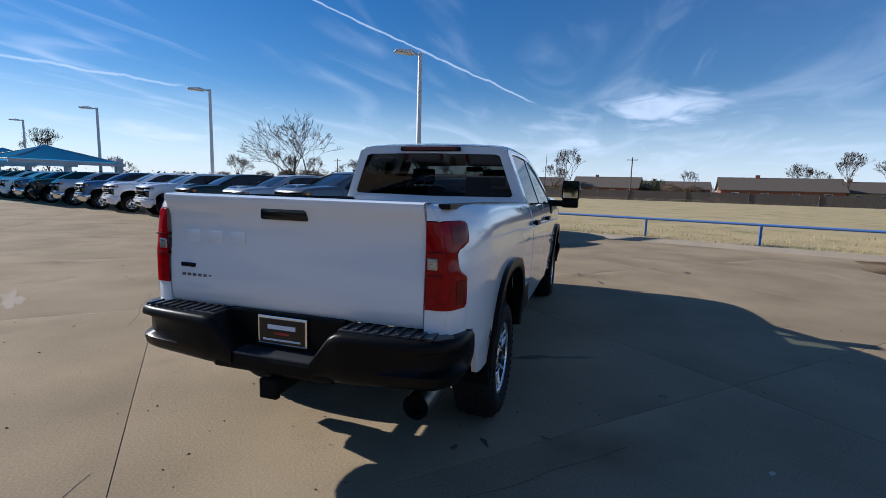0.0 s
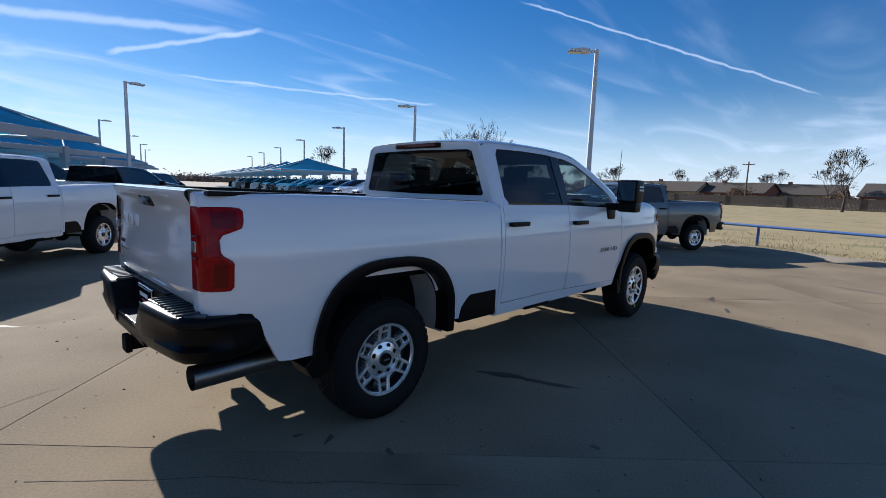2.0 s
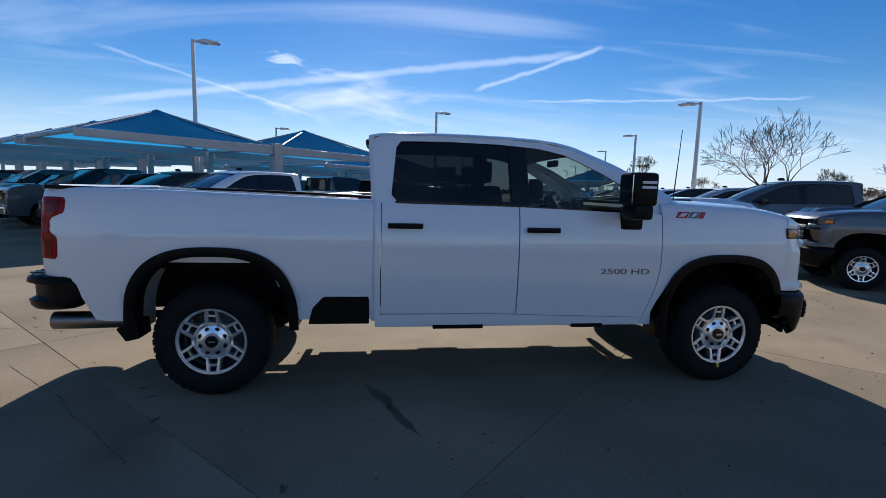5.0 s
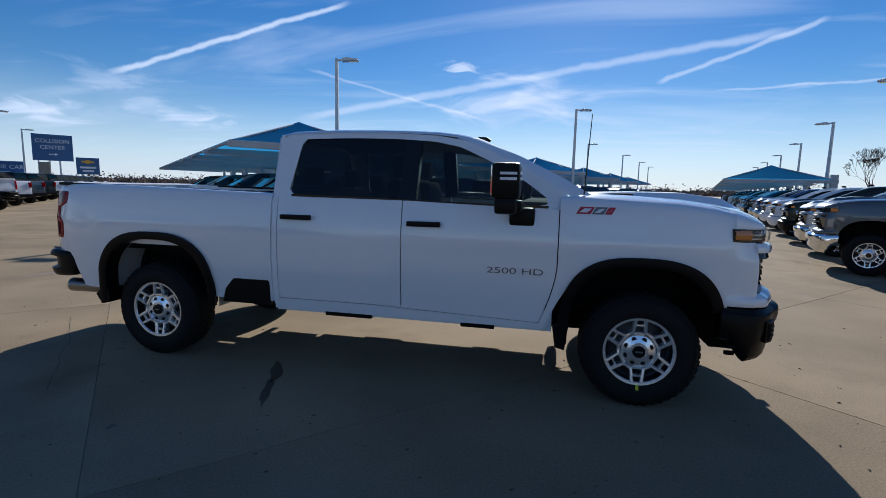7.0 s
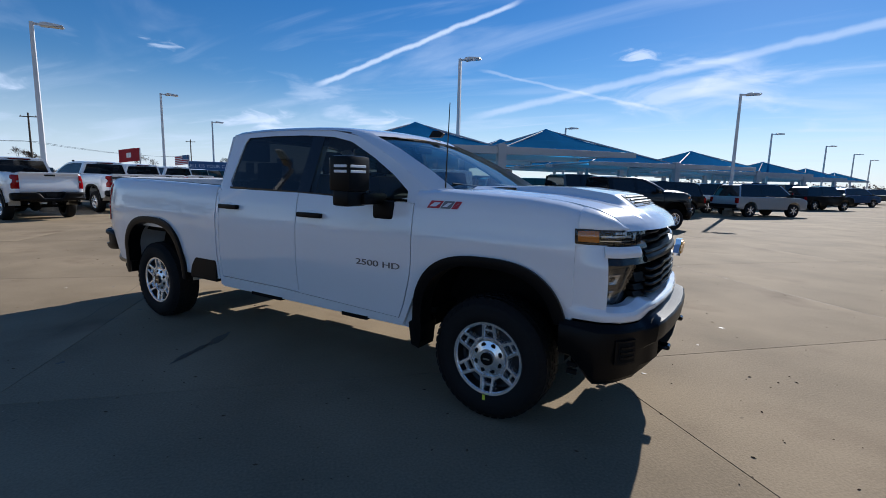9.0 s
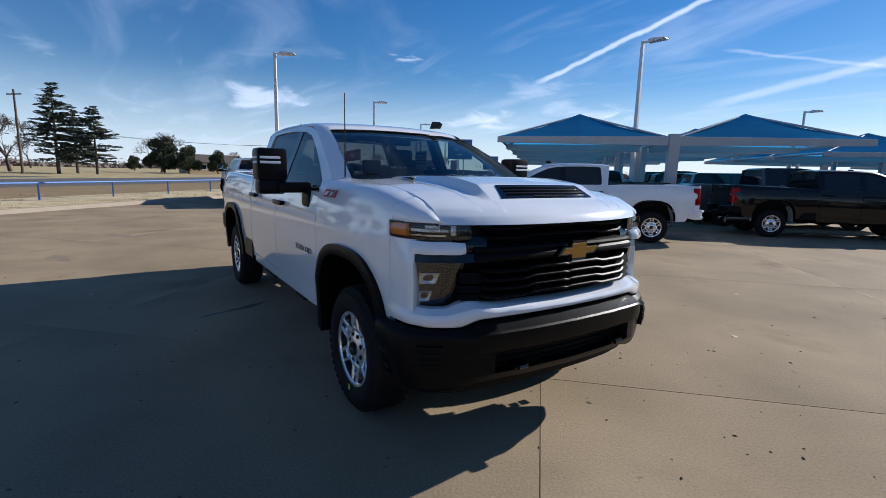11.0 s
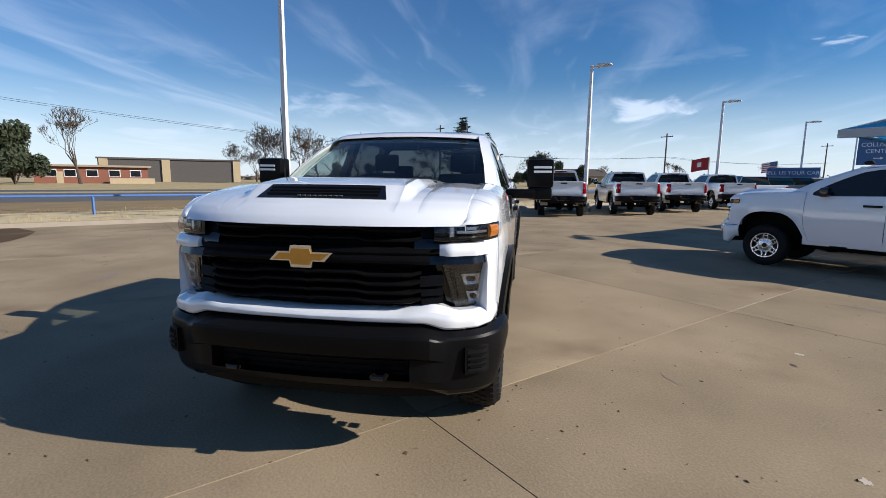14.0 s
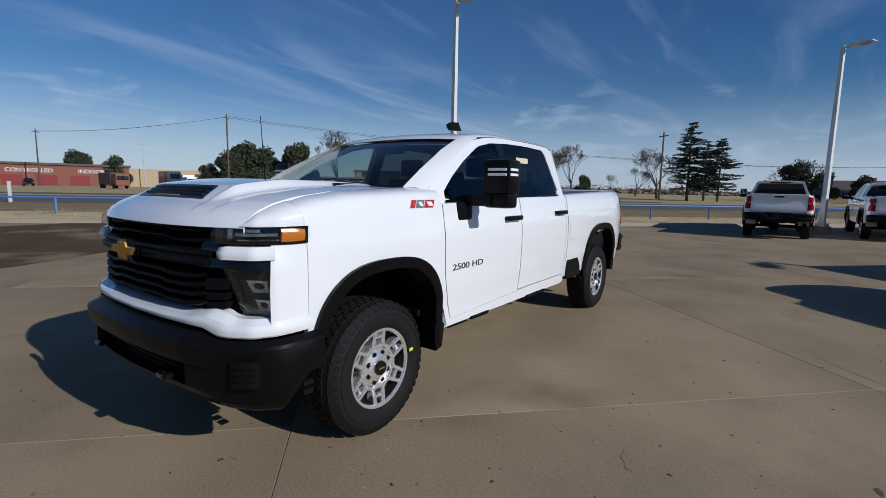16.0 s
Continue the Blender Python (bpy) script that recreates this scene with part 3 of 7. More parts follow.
# short dry tufts behind the kerbs
DRY = shader("dry_grass_blades", (0.44, 0.335, 0.16), 0.95, vary=0.35, scale=2.0, fine=20)
v, f = [], []
for n, t, d0, sign, k0, k1, count in ((FIELD_N, FIELD_T, FIELD_D, 1, -22, 40, 26000), (ROAD_N, ROAD_T, ROAD_D, -1, -20, 30, 15000)):
    for i in range(count):
        k, e = r.uniform(k0, k1), .16 + 7.5 * r.random() ** 1.7
        x, y = n[0] * (d0 + sign * e) + t[0] * k, n[1] * (d0 + sign * e) + t[1] * k
        if noise.noise((x * .9, y * .9, 0)) < -.15 and e > .5:
            continue
        h, w, a = r.uniform(.03, .11), r.uniform(.004, .010), r.uniform(0, 6.28)
        c, s2 = math.cos(a), math.sin(a)
        j = len(v)
        v += [(x - s2 * w, y + c * w, GRADE), (x + s2 * w, y - c * w, GRADE), (x + c * h * .5, y + s2 * h * .5, GRADE + h)]
        f.append((j, j + 1, j + 2))
tagged(link("dry_grass", v, f, DRY), "short dry winter grass behind the kerb", "grass", kind="stuff")
PALE_STRIP = shader("worn_pale_grass", (0.46, 0.37, 0.22), 1.0, vary=0.3, scale=0.8, fine=16, bump=0.8, stain=(0.55, 0.70, (0.26, 0.20, 0.10), 0.9))
strip("worn_strip", ROAD_N, ROAD_T, ROAD_D - .15, -19.8, -200, 200, GRADE + .004, PALE_STRIP, "pale worn grass between kerb and verge", "grass", 60, .8)

# ---- pickup trucks ----
# Truck space: x forward, y to its left, z up, the middle of the wheelbase at x = 0.
AXLE, HUB_Z, TYRE_R = 2.018, 0.41, 0.41
width_at = curve([(0.40, .955), (0.58, .970), (0.68, .975), (0.78, .990), (1.00, .998), (1.19, .996), (1.24, .986), (1.30, .979), (1.40, .962), (1.47, .936), (1.52, .895)])
front_taper = curve([(-9, 0), (2.10, 0), (2.35, .010), (2.45, .018), (2.55, .032), (2.60, .041)])
rear_taper = curve([(-3.14, .118), (-3.10, .092), (-3.02, .058), (-2.90, .028), (-2.75, .008), (-2.6, 0), (9, 0)])
hood_edge_z = curve([(1.40, 1.508), (1.56, 1.508), (2.23, 1.478), (2.45, 1.450), (2.60, 1.415), (2.74, 1.375)])
HOOD_T, HOOD_Z = [0, .25, .55, .74, .86, .94, .985, 1.0], [1.500, 1.497, 1.480, 1.452, 1.420, 1.380, 1.334, 1.300]
belt_z = curve([(-.90, 1.447), (.25, 1.437), (1.45, 1.400)])


def side_y(x, z):
    return width_at(z) - front_taper(x) - rear_taper(x)


def arch(xc, half, top, foot, n=2.7):
    def f(x):
        u = min(1.0, abs(x - xc) / half)
        return foot + (top - foot) * (1 - u ** n) ** (1 / n)
    return f


FENDER_FOLD = ((.016, .026), (.042, .045), (.080, .056), (.125, .066), (.160, .066), (.195, .056))
REAR_ARCH, FRONT_ARCH = (-1.990, .588, 1.106, .50), (1.997, .548, 1.088, .52)


def stations(a, b, step, *arches):
    xs = set(np.round(np.linspace(a, b, max(2, int((b - a) / step) + 1)), 4).tolist())
    for xc, half, top, foot in arches:
        for k in range(41):
            x = xc - half * math.cos(math.pi * k / 40)
            if a < x < b:
                xs.add(round(x, 4))
    return sorted(xs)


def skin(xs, foot, top, rows, side, shift_a=None, shift_b=None, over=(), inset=0.0, depth=0.03):
    """A body panel: columns at xs from foot(x) to top(x), rows up, on the truck's flank; over: (y, z) steps that carry it inward over the top edge."""
    verts, faces = [], []
    m = rows + 1 + len(over)
    a, b = xs[0], xs[-1]
    for x in xs:
        s = (x - a) / (b - a)
        z0, z1 = foot(x), top(x)
        for j in range(rows + 1):
            z = z0 + (z1 - z0) * j / rows
            xx = x + (shift_a(z) * (1 - s) if shift_a else 0) + (shift_b(z) * s if shift_b else 0)
            verts.append((xx, side * (side_y(xx, z) - inset), z))
        for dy, dz in over:
            verts.append((xx, side * (side_y(xx, z1) - inset - dy), z1 + dz))
    n = len(xs)
    for i in range(n - 1):
        for j in range(m - 1):
            q = (i * m + j, (i + 1) * m + j, (i + 1) * m + j + 1, i * m + j + 1)
            faces.append(q if side < 0 else q[::-1])
    rim = [i * m for i in range(n)] + [(n - 1) * m + j for j in range(1, m)] + [i * m + m - 1 for i in range(n - 2, -1, -1)] + [j for j in range(m - 2, 0, -1)]
    k = len(verts)
    for r in rim:
        x, y, z = verts[r]
        verts.append((x, y - side * depth, z))
    for i in range(len(rim)):
        j = (i + 1) % len(rim)
        q = (rim[j], rim[i], k + i, k + j)
        faces.append(q if side < 0 else q[::-1])
    return verts, faces


def ring(outer, inner):
    """Quads between two outlines of equally many 3D points."""
    n = len(outer)
    return list(outer) + list(inner), [(i, (i + 1) % n, n + (i + 1) % n, n + i) for i in range(n)]


def resample(pts, n):
    pts = [Vector(p) for p in pts]
    seg = [(pts[(i + 1) % len(pts)] - pts[i]).length for i in range(len(pts))]
    total, out = sum(seg), []
    for k in range(n):
        d, i = total * k / n, 0
        while d > seg[i]:
            d -= seg[i]
            i += 1
        out.append(pts[i].lerp(pts[(i + 1) % len(pts)], d / max(seg[i], 1e-9)))
    return out


def rounded(pts, r, k=4):
    """The outline with its corners rounded by about r."""
    out, n = [], len(pts)
    for i in range(n):
        p, a, b = Vector(pts[i]), Vector(pts[i - 1]), Vector(pts[(i + 1) % n])
        ra, rb = min(r, (a - p).length * .45), min(r, (b - p).length * .45)
        pa, pb = p + (a - p).normalized() * ra, p + (b - p).normalized() * rb
        for j in range(k + 1):
            t = j / k
            out.append(tuple(pa.lerp(p, t).lerp(p.lerp(pb, t), t)))
    return out


# plan outline of the nose, from the middle outwards: distance along it, x, y
NOSE = [(2.965, 0.0), (2.955, .30), (2.930, .55), (2.885, .74), (2.815, .87), (2.72, .930), (2.60, .955), (2.50, .962)]
nose_u = [0.0]
for p, q in zip(NOSE, NOSE[1:]):
    nose_u.append(nose_u[-1] + math.dist(p, q))


def nose(u, z, off=0.0, out=0.0):
    """A point on the nose at distance u along its plan outline (negative: the truck's right), off metres proud; out: further widening."""
    s, a = (-1 if u < 0 else 1), min(abs(u), nose_u[-1])
    x, y = float(np.interp(a, nose_u, [p[0] for p in NOSE])), float(np.interp(a, nose_u, [p[1] for p in NOSE]))
    e = 0.03
    x2, y2 = float(np.interp(min(a + e, nose_u[-1]), nose_u, [p[0] for p in NOSE])), float(np.interp(min(a + e, nose_u[-1]), nose_u, [p[1] for p in NOSE]))
    x1, y1 = float(np.interp(max(a - e, 0), nose_u, [p[0] for p in NOSE])), float(np.interp(max(a - e, 0), nose_u, [p[1] for p in NOSE]))
    if a < e:
        y1 = -y2
        x1 = x2
    tx, ty = x2 - x1, y2 - y1
    ln = math.hypot(tx, ty) or 1
    nx, ny = ty / ln, -tx / ln
    lean = 0.05 * max(0.0, z - 1.0)
    off -= .030 * min(1.0, max(0.0, (z - 1.10) / .12)) * min(1.0, max(0.0, (1.20 - a) / .22))
    return (x + nx * off - lean, s * (y + ny * off) * (1 + out), z)


def nose_patch(u0, u1, z0, z1, off=0.0, depth=0.03, nu=16, nz=1, profile=None, back=True):
    """A patch on the nose between u0 and u1; z0 and z1 are numbers or functions of u; profile(v) adds proudness over the height, v from 0 to 1."""
    verts, faces = [], []
    f0, f1 = (z0 if callable(z0) else (lambda u: z0)), (z1 if callable(z1) else (lambda u: z1))
    for i in range(nu + 1):
        u = u0 + (u1 - u0) * i / nu
        for j in range(nz + 1):
            v = j / nz
            verts.append(nose(u, f0(u) + (f1(u) - f0(u)) * v, off + (profile(v, u) if profile else 0)))
    m = nz + 1
    for i in range(nu):
        for j in range(nz):
            faces.append((i * m + j, (i + 1) * m + j, (i + 1) * m + j + 1, i * m + j + 1))
    if depth:
        k = len(verts)
        rim = [i * m for i in range(nu + 1)] + [nu * m + j for j in range(1, m)] + [i * m + m - 1 for i in range(nu - 1, -1, -1)] + [j for j in range(m - 2, 0, -1)]
        for r in rim:
            i, j = divmod(r, m)
            u, v = u0 + (u1 - u0) * i / nu, j / nz
            verts.append(nose(u, f0(u) + (f1(u) - f0(u)) * v, off + (profile(v, u) if profile else 0) - depth))
        for i in range(len(rim)):
            j = (i + 1) % len(rim)
            faces.append((rim[j], rim[i], k + i, k + j))
    return verts, faces


def flank(name, s, u0, u1, z0, z1, material, parent, label="", off=0.0, depth=.03, nu=16, nz=1, profile=None, smooth=True):
    """A patch on one side of the nose (s: 1 the truck's left, -1 its right), between distances u0 and u1 from the middle."""
    f0, f1 = (z0 if callable(z0) else (lambda u: z0)), (z1 if callable(z1) else (lambda u: z1))
    v, f = nose_patch(s * u0, s * u1, lambda u: f0(abs(u)), lambda u: f1(abs(u)), off, depth, nu, nz, profile)
    return link(name, v, [q if s > 0 else q[::-1] for q in f], material, parent, label, smooth)


def lens(name, s, a, b, c, d, push, material, parent, label="", bulge=0.0, depth=.03):
    """A four-cornered panel, slightly domed, moved along its own normal by push; corners from the inner top round the outside."""
    a, b, c, d = (Vector(p) for p in (a, b, c, d))
    n = (d - a).cross(b - a).normalized()
    if n.x < 0:
        n = -n
    verts, k = [], 6
    for i in range(k + 1):
        for j in range(k + 1):
            p = a.lerp(b, i / k).lerp(d.lerp(c, i / k), j / k) + n * (push + bulge * math.sin(math.pi * i / k) * math.sin(math.pi * j / k))
            verts.append((p.x, s * p.y, p.z))
    m = k + 1
    faces = [(i * m + j, i * m + j + 1, (i + 1) * m + j + 1, (i + 1) * m + j) for i in range(k) for j in range(k)]
    if depth:
        rim = [i * m for i in range(m)] + [k * m + j for j in range(1, m)] + [i * m + k for i in range(k - 1, -1, -1)] + [j for j in range(k - 1, 0, -1)]
        base = len(verts)
        verts += [(verts[r][0] - n.x * depth, verts[r][1] - s * n.y * depth, verts[r][2] - n.z * depth) for r in rim]
        faces += [(rim[i], rim[(i + 1) % len(rim)], base + (i + 1) % len(rim), base + i) for i in range(len(rim))]
    return link(name, verts, faces if s > 0 else [q[::-1] for q in faces], material, parent, label, 30)


def wheel(parent, x, side, detail):
    """Tyre, rim with spokes, hub cap and nuts; the outer face looks to side."""
    hub = new("wheel")
    hub.parent = parent
    hub.matrix_basis = Matrix.Translation((x, side * .835, HUB_Z)) @ (Matrix.Identity(4) if side > 0 else pose(0, 0, 0, 0, 0, 180))
    # turned profile: (offset outward y, radius)
    n = 56 if detail else 28
    prof = [(-.130, .235), (-.140, .30), (-.135, .36), (-.115, .395), (-.085, .409), (.085, .409), (.115, .395), (.138, .362), (.143, .31), (.136, .262), (.118, .243), (.10, .235)]
    verts, faces = [], []
    for k in range(n):
        a = 2 * math.pi * k / n
        for y, r in prof:
            verts.append((r * math.cos(a), y, r * math.sin(a)))
    m = len(prof)
    for k in range(n):
        for j in range(m - 1):
            faces.append((k * m + j, k * m + j + 1, ((k + 1) % n) * m + j + 1, ((k + 1) % n) * m + j))
    link("tyre", verts, faces, RUBBER, hub, "black all-terrain tyre" if detail else "", True)
    verts, faces = [], []
    if detail:
        # tread blocks, five rows round the tyre, and shoulder lugs
        for row, (y0, y1) in enumerate(((-.108, -.070), (-.062, -.024), (-.016, .016), (.024, .062), (.070, .108))):
            for k in range(44):
                a = 2 * math.pi * (k + .5 * (row % 2)) / 44
                w = 2 * math.pi / 44 * .36
                r0, r1 = .403, .4145 - (.006 if row in (0, 4) else 0)
                i = len(verts)
                for rr in (r0, r1):
                    for aa, yy in ((a - w, y0), (a + w, y0), (a + w * .7, y1), (a - w * 1.3, y1)):
                        verts.append((rr * math.cos(aa), yy, rr * math.sin(aa)))
                faces += [(i + 4, i + 5, i + 6, i + 7), (i, i + 4, i + 7, i + 3), (i + 1, i + 2, i + 6, i + 5), (i, i + 1, i + 5, i + 4), (i + 2, i + 3, i + 7, i + 6)]
        for k in range(44):
            a = 2 * math.pi * k / 44
            w = 2 * math.pi / 44 * .30
            i = len(verts)
            for y0, rr in ((.100, .404), (.139, .368)):
                for dy in (0, .0045):
                    for aa in (a - w, a + w):
                        verts.append((rr * math.cos(aa), y0 + dy, rr * math.sin(aa)))
            faces += [(i + 2, i + 3, i + 7, i + 6), (i, i + 2, i + 6, i + 4), (i + 1, i + 5, i + 7, i + 3), (i, i + 1, i + 3, i + 2), (i + 4, i + 6, i + 7, i + 5)]
        # raised ring on the sidewall
        for k in range(56):
            a, b = 2 * math.pi * k / 56, 2 * math.pi * (k + .92) / 56
            i = len(verts)
            for aa in (a, b):
                verts += [((.335 + d) * math.cos(aa), .1445, (.335 + d) * math.sin(aa)) for d in (0, .006)]
            faces.append((i, i + 1, i + 3, i + 2))
        tagged(link("tread", verts, faces, RUBBER, hub), kind="stuff")
    # barrel and lip
    verts, faces = [], []
    prof = [(.050, .02), (.046, .12), (.030, .205), (.040, .222), (.108, .228), (.121, .234), (.122, .246), (.112, .250)]
    m = len(prof)
    for k in range(n):
        a = 2 * math.pi * k / n
        for y, r in prof:
            verts.append((r * math.cos(a), y, r * math.sin(a)))
    for k in range(n):
        for j in range(m - 1):
            faces.append((k * m + j, k * m + j + 1, ((k + 1) % n) * m + j + 1, ((k + 1) % n) * m + j))
    rim = link("rim", verts, faces, ALLOY_DARK, hub, "", True)
    # outer lip and spokes
    bm = bmesh.new()
    pairs = 6

    def bar(p0, p1, h0, h1, o0, o1, back=.06):
        """A spoke in the wheel's plane from p0 to p1, half widths h0 and h1, chamfered towards its face."""
        d = Vector((p1[0] - p0[0], p1[1] - p0[1])).normalized()
        n2 = Vector((-d.y, d.x))
        vs = []
        for shrink, y0, y1 in ((.62, o0, o1), (1.0, o0 - .010, o1 - .010), (1.0, o0 - back, o1 - back)):
            for p, h, y in ((p0, -h0, y0), (p0, h0, y0), (p1, h1, y1), (p1, -h1, y1)):
                vs.append(bm.verts.new((p[0] + n2.x * h * shrink, y, p[1] + n2.y * h * shrink)))
        bm.faces.new(vs[:4])
        for r in (0, 4):
            for i in range(4):
                j = (i + 1) % 4
                bm.faces.new((vs[r + i], vs[r + 4 + i], vs[r + 4 + j], vs[r + j]))
    for k in range(pairs):
        a0 = 2 * math.pi * (k + .5) / pairs + math.pi / 2 - math.pi / pairs
        c, q = math.cos(a0), math.sin(a0)
        at = lambda r, d: (c * r - q * d, q * r + c * d)
        for d in (-1, 1):
            # a pair of bars with a slot between, and the feet that join it to its neighbours
            bar(at(.128, d * .043), at(.236, d * .0335), .0115, .0145, .104, .119)
            bar(at(.134, d * .040), at(.118, d * .071), .013, .013, .104, .100)
        bar(at(.128, -.036), at(.128, .036), .012, .012, .101, .101)
        bar(at(.188, -.028), at(.188, .028), .010, .010, .098, .098, .03)
    bmesh.ops.recalc_face_normals(bm, faces=bm.faces)
    part("spokes", bm, ALLOY, rim, "bright machined twin spokes" if detail else "")
    verts, faces = [], []
    prof = [(.112, .226), (.1225, .232), (.1245, .247), (.114, .252)]
    for k in range(n):
        a = 2 * math.pi * k / n
        for y, r in prof:
            verts.append((r * math.cos(a), y, r * math.sin(a)))
    for k in range(n):
        for j in range(3):
            faces.append((k * 4 + j, k * 4 + j + 1, ((k + 1) % n) * 4 + j + 1, ((k + 1) % n) * 4 + j))
    link("rim_lip", verts, faces, ALLOY, rim, "", True)
    bm = bmesh.new()
    tube(bm, (0, .05, 0), (0, .094, 0), .126, .120, n=32)
    tube(bm, (0, .094, 0), (0, .112, 0), .112, .062, n=32)
    part("hub", bm, ALLOY, rim, "", False)
    bm = bmesh.new()
    tube(bm, (0, .10, 0), (0, .128, 0), .048, .043, n=20)
    part("hub_cap", bm, GLOSS_BLACK, rim, "gloss black centre cap" if detail else "", False)
    if detail:
        for k in range(8):
            a = 2 * math.pi * (k + .5) / 8
            bm = bmesh.new()
            tube(bm, (.090 * math.cos(a), .090, .090 * math.sin(a)), (.090 * math.cos(a), .1035, .090 * math.sin(a)), .0175, .0175, n=12)
            tube(bm, (.090 * math.cos(a), .100, .090 * math.sin(a)), (.090 * math.cos(a), .110, .090 * math.sin(a)), .0085, .007, n=6)
            part("wheel_nut", bm, GLOSS_BLACK, rim)
        boxed("cap_mark", (-.024, .024, .128, .1295, -.006, .006), CHROME, rim)
        if x > 0:
            tag = (-.010, .010, .145, .148, -.275, -.24) if side < 0 else (-.275, -.24, .145, .148, .045, .065)
            boxed("valve_tag", tag, shader("yellow_tag", (.6, .65, .05), .5, vary=0), rim, label="small yellow-green paper tag")
    return hub


def pickup(name, label, paint="white", detail=False, tow=True, flares=True, bumper=PLASTIC, group=""):
    """A crew-cab pickup with all its parts."""
    P = PAINTS[paint]
    root = base_empty(name, label, "pickup truck", None, group)
    step = .07 if detail else .16
    for s in (-1, 1):
        # bed side
        ra, fa = arch(*REAR_ARCH), arch(*FRONT_ARCH)
        tail_cut = curve([(-3.14, .93), (-3.06, .895), (-2.93, .885), (-2.875, .845), (-2.845, .70), (-2.82, .60), (-2.75, .575), (9, .575)])

        def bed_foot(x):
            base = tail_cut(x)
            return max(base, ra(x)) if abs(x - REAR_ARCH[0]) < REAR_ARCH[1] else base
        xs = stations(-3.135, -.862, step, REAR_ARCH)
        bed_top = curve([(-3.2, 1.492), (-2.3, 1.482), (-.8, 1.443)])
        v, f = skin(xs, bed_foot, bed_top, 14 if detail else 7, s, over=((.020, .016), (.055, .022), (.10, .016), (.102, -.05)))
        link("bed_side", v, f, P, root, "", True)
        prism("bed_rail_cap", [(-3.10, 1.490), (-2.3, 1.480), (-.90, 1.448), (-.90, 1.472), (-2.3, 1.505), (-3.10, 1.516)], s * .815, s * .875, PLASTIC, root, "black plastic rail cap", bevel=.005)
        # cab: back corner, doors, rocker
        seam = lambda z: .02 - .115 * max(0.0, (1.0 - z) / .43) ** 1.6
        v, f = skin(stations(-.845, -.806, .03), lambda x: .58, belt_z, 8, s)
        link("cab_corner", v, f, P, root, "", True)
        v, f = skin(stations(-.80, .243, step), lambda x: .618, belt_z, 12 if detail else 6, s)
        rear_door = link("door", v, f, P, root, "", True)
        v, f = skin(stations(.252, 1.395, step), lambda x: .612 - .03 * max(0, x), belt_z, 12 if detail else 6, s, shift_b=seam)
        front_door = link("door", v, f, P, root, "", True)
        v, f = skin(stations(-.845, 1.345, step), lambda x: .52, lambda x: .610 - .03 * max(0, x) - .006, 4, s, inset=.006)
        link("rocker", v, f, P, root, "", True)
        for door, x0, x1, z in ((rear_door, -.755, -.495, 1.283), (front_door, .298, .560, 1.267)):
            y = side_y(x0, z)
            bm = bmesh.new()
            box(bm, x0, x1, s * (y + .018), s * (y + .046), z - .020, z + .020, .010)
            box(bm, x0 + .01, x0 + .05, s * (y - .01), s * (y + .03), z - .016, z + .016)
            box(bm, x1 - .05, x1 - .01, s * (y - .01), s * (y + .03), z - .016, z + .016)
            part("door_handle", bm, PLASTIC, door, "black plastic pull handle", True)
            if detail:
                bm = bmesh.new()
                bmesh.ops.create_uvsphere(bm, u_segments=16, v_segments=8, radius=1.0, matrix=Matrix.Translation(((x0 + x1) / 2, s * (y - .001), z)) @ Matrix.Diagonal((.075, .0045, .036, 1)))
                part("handle_cup", bm, P, door, "", True)
        # fender with its shoulder towards the bonnet
        def fender_foot(x):
            base = .53 if x < FRONT_ARCH[0] else .745
            return max(base, fa(x)) if abs(x - FRONT_ARCH[0]) < FRONT_ARCH[1] else base
        xs = stations(1.403, 2.555, step, FRONT_ARCH)
        f_top = lambda x: hood_edge_z(x) - .062
        v, f = skin(xs, fender_foot, f_top, 12 if detail else 6, s, shift_a=seam, over=FENDER_FOLD)
        link("fender", v, f, P, root, "", True)
        # shoulder between bonnet, fender and nose
        verts, faces = [], []
        first_row = [Vector((2.555, s * (side_y(2.555, f_top(2.555)) - dy), f_top(2.555) + dz)) for dy, dz in FENDER_FOLD[::-1] + ((0, 0),)]
        for i in range(13):
            t, q = .795 + .205 * i / 12, i / 12
            b = Vector((1.60 + t * 1.20, s * .786, float(np.interp(t, HOOD_T, HOOD_Z)) - .010))
            a = Vector(nose(s * (1.174 - .362 * q), 1.314 + (f_top(2.555) - 1.314) * (1 - q) ** 1.5, .0))
            for j in range(7):
                p = b.lerp(a, j / 6) + (first_row[j] - first_row[0].lerp(first_row[6], j / 6)) * (1 - .75 * q)
                verts.append(tuple(first_row[j]) if i == 0 else (p.x, p.y, p.z))
            p = nose(s * (1.174 - .362 * q), 1.308, -.002)
            verts.append((2.553, s * side_y(2.555, 1.308), 1.308) if i == 0 else p)
        faces = [(i * 8 + j, (i + 1) * 8 + j, (i + 1) * 8 + j + 1, i * 8 + j + 1) for i in range(12) for j in range(7)]
        link("fender_shoulder", verts, faces if s > 0 else [q[::-1] for q in faces], P, root, "", True)
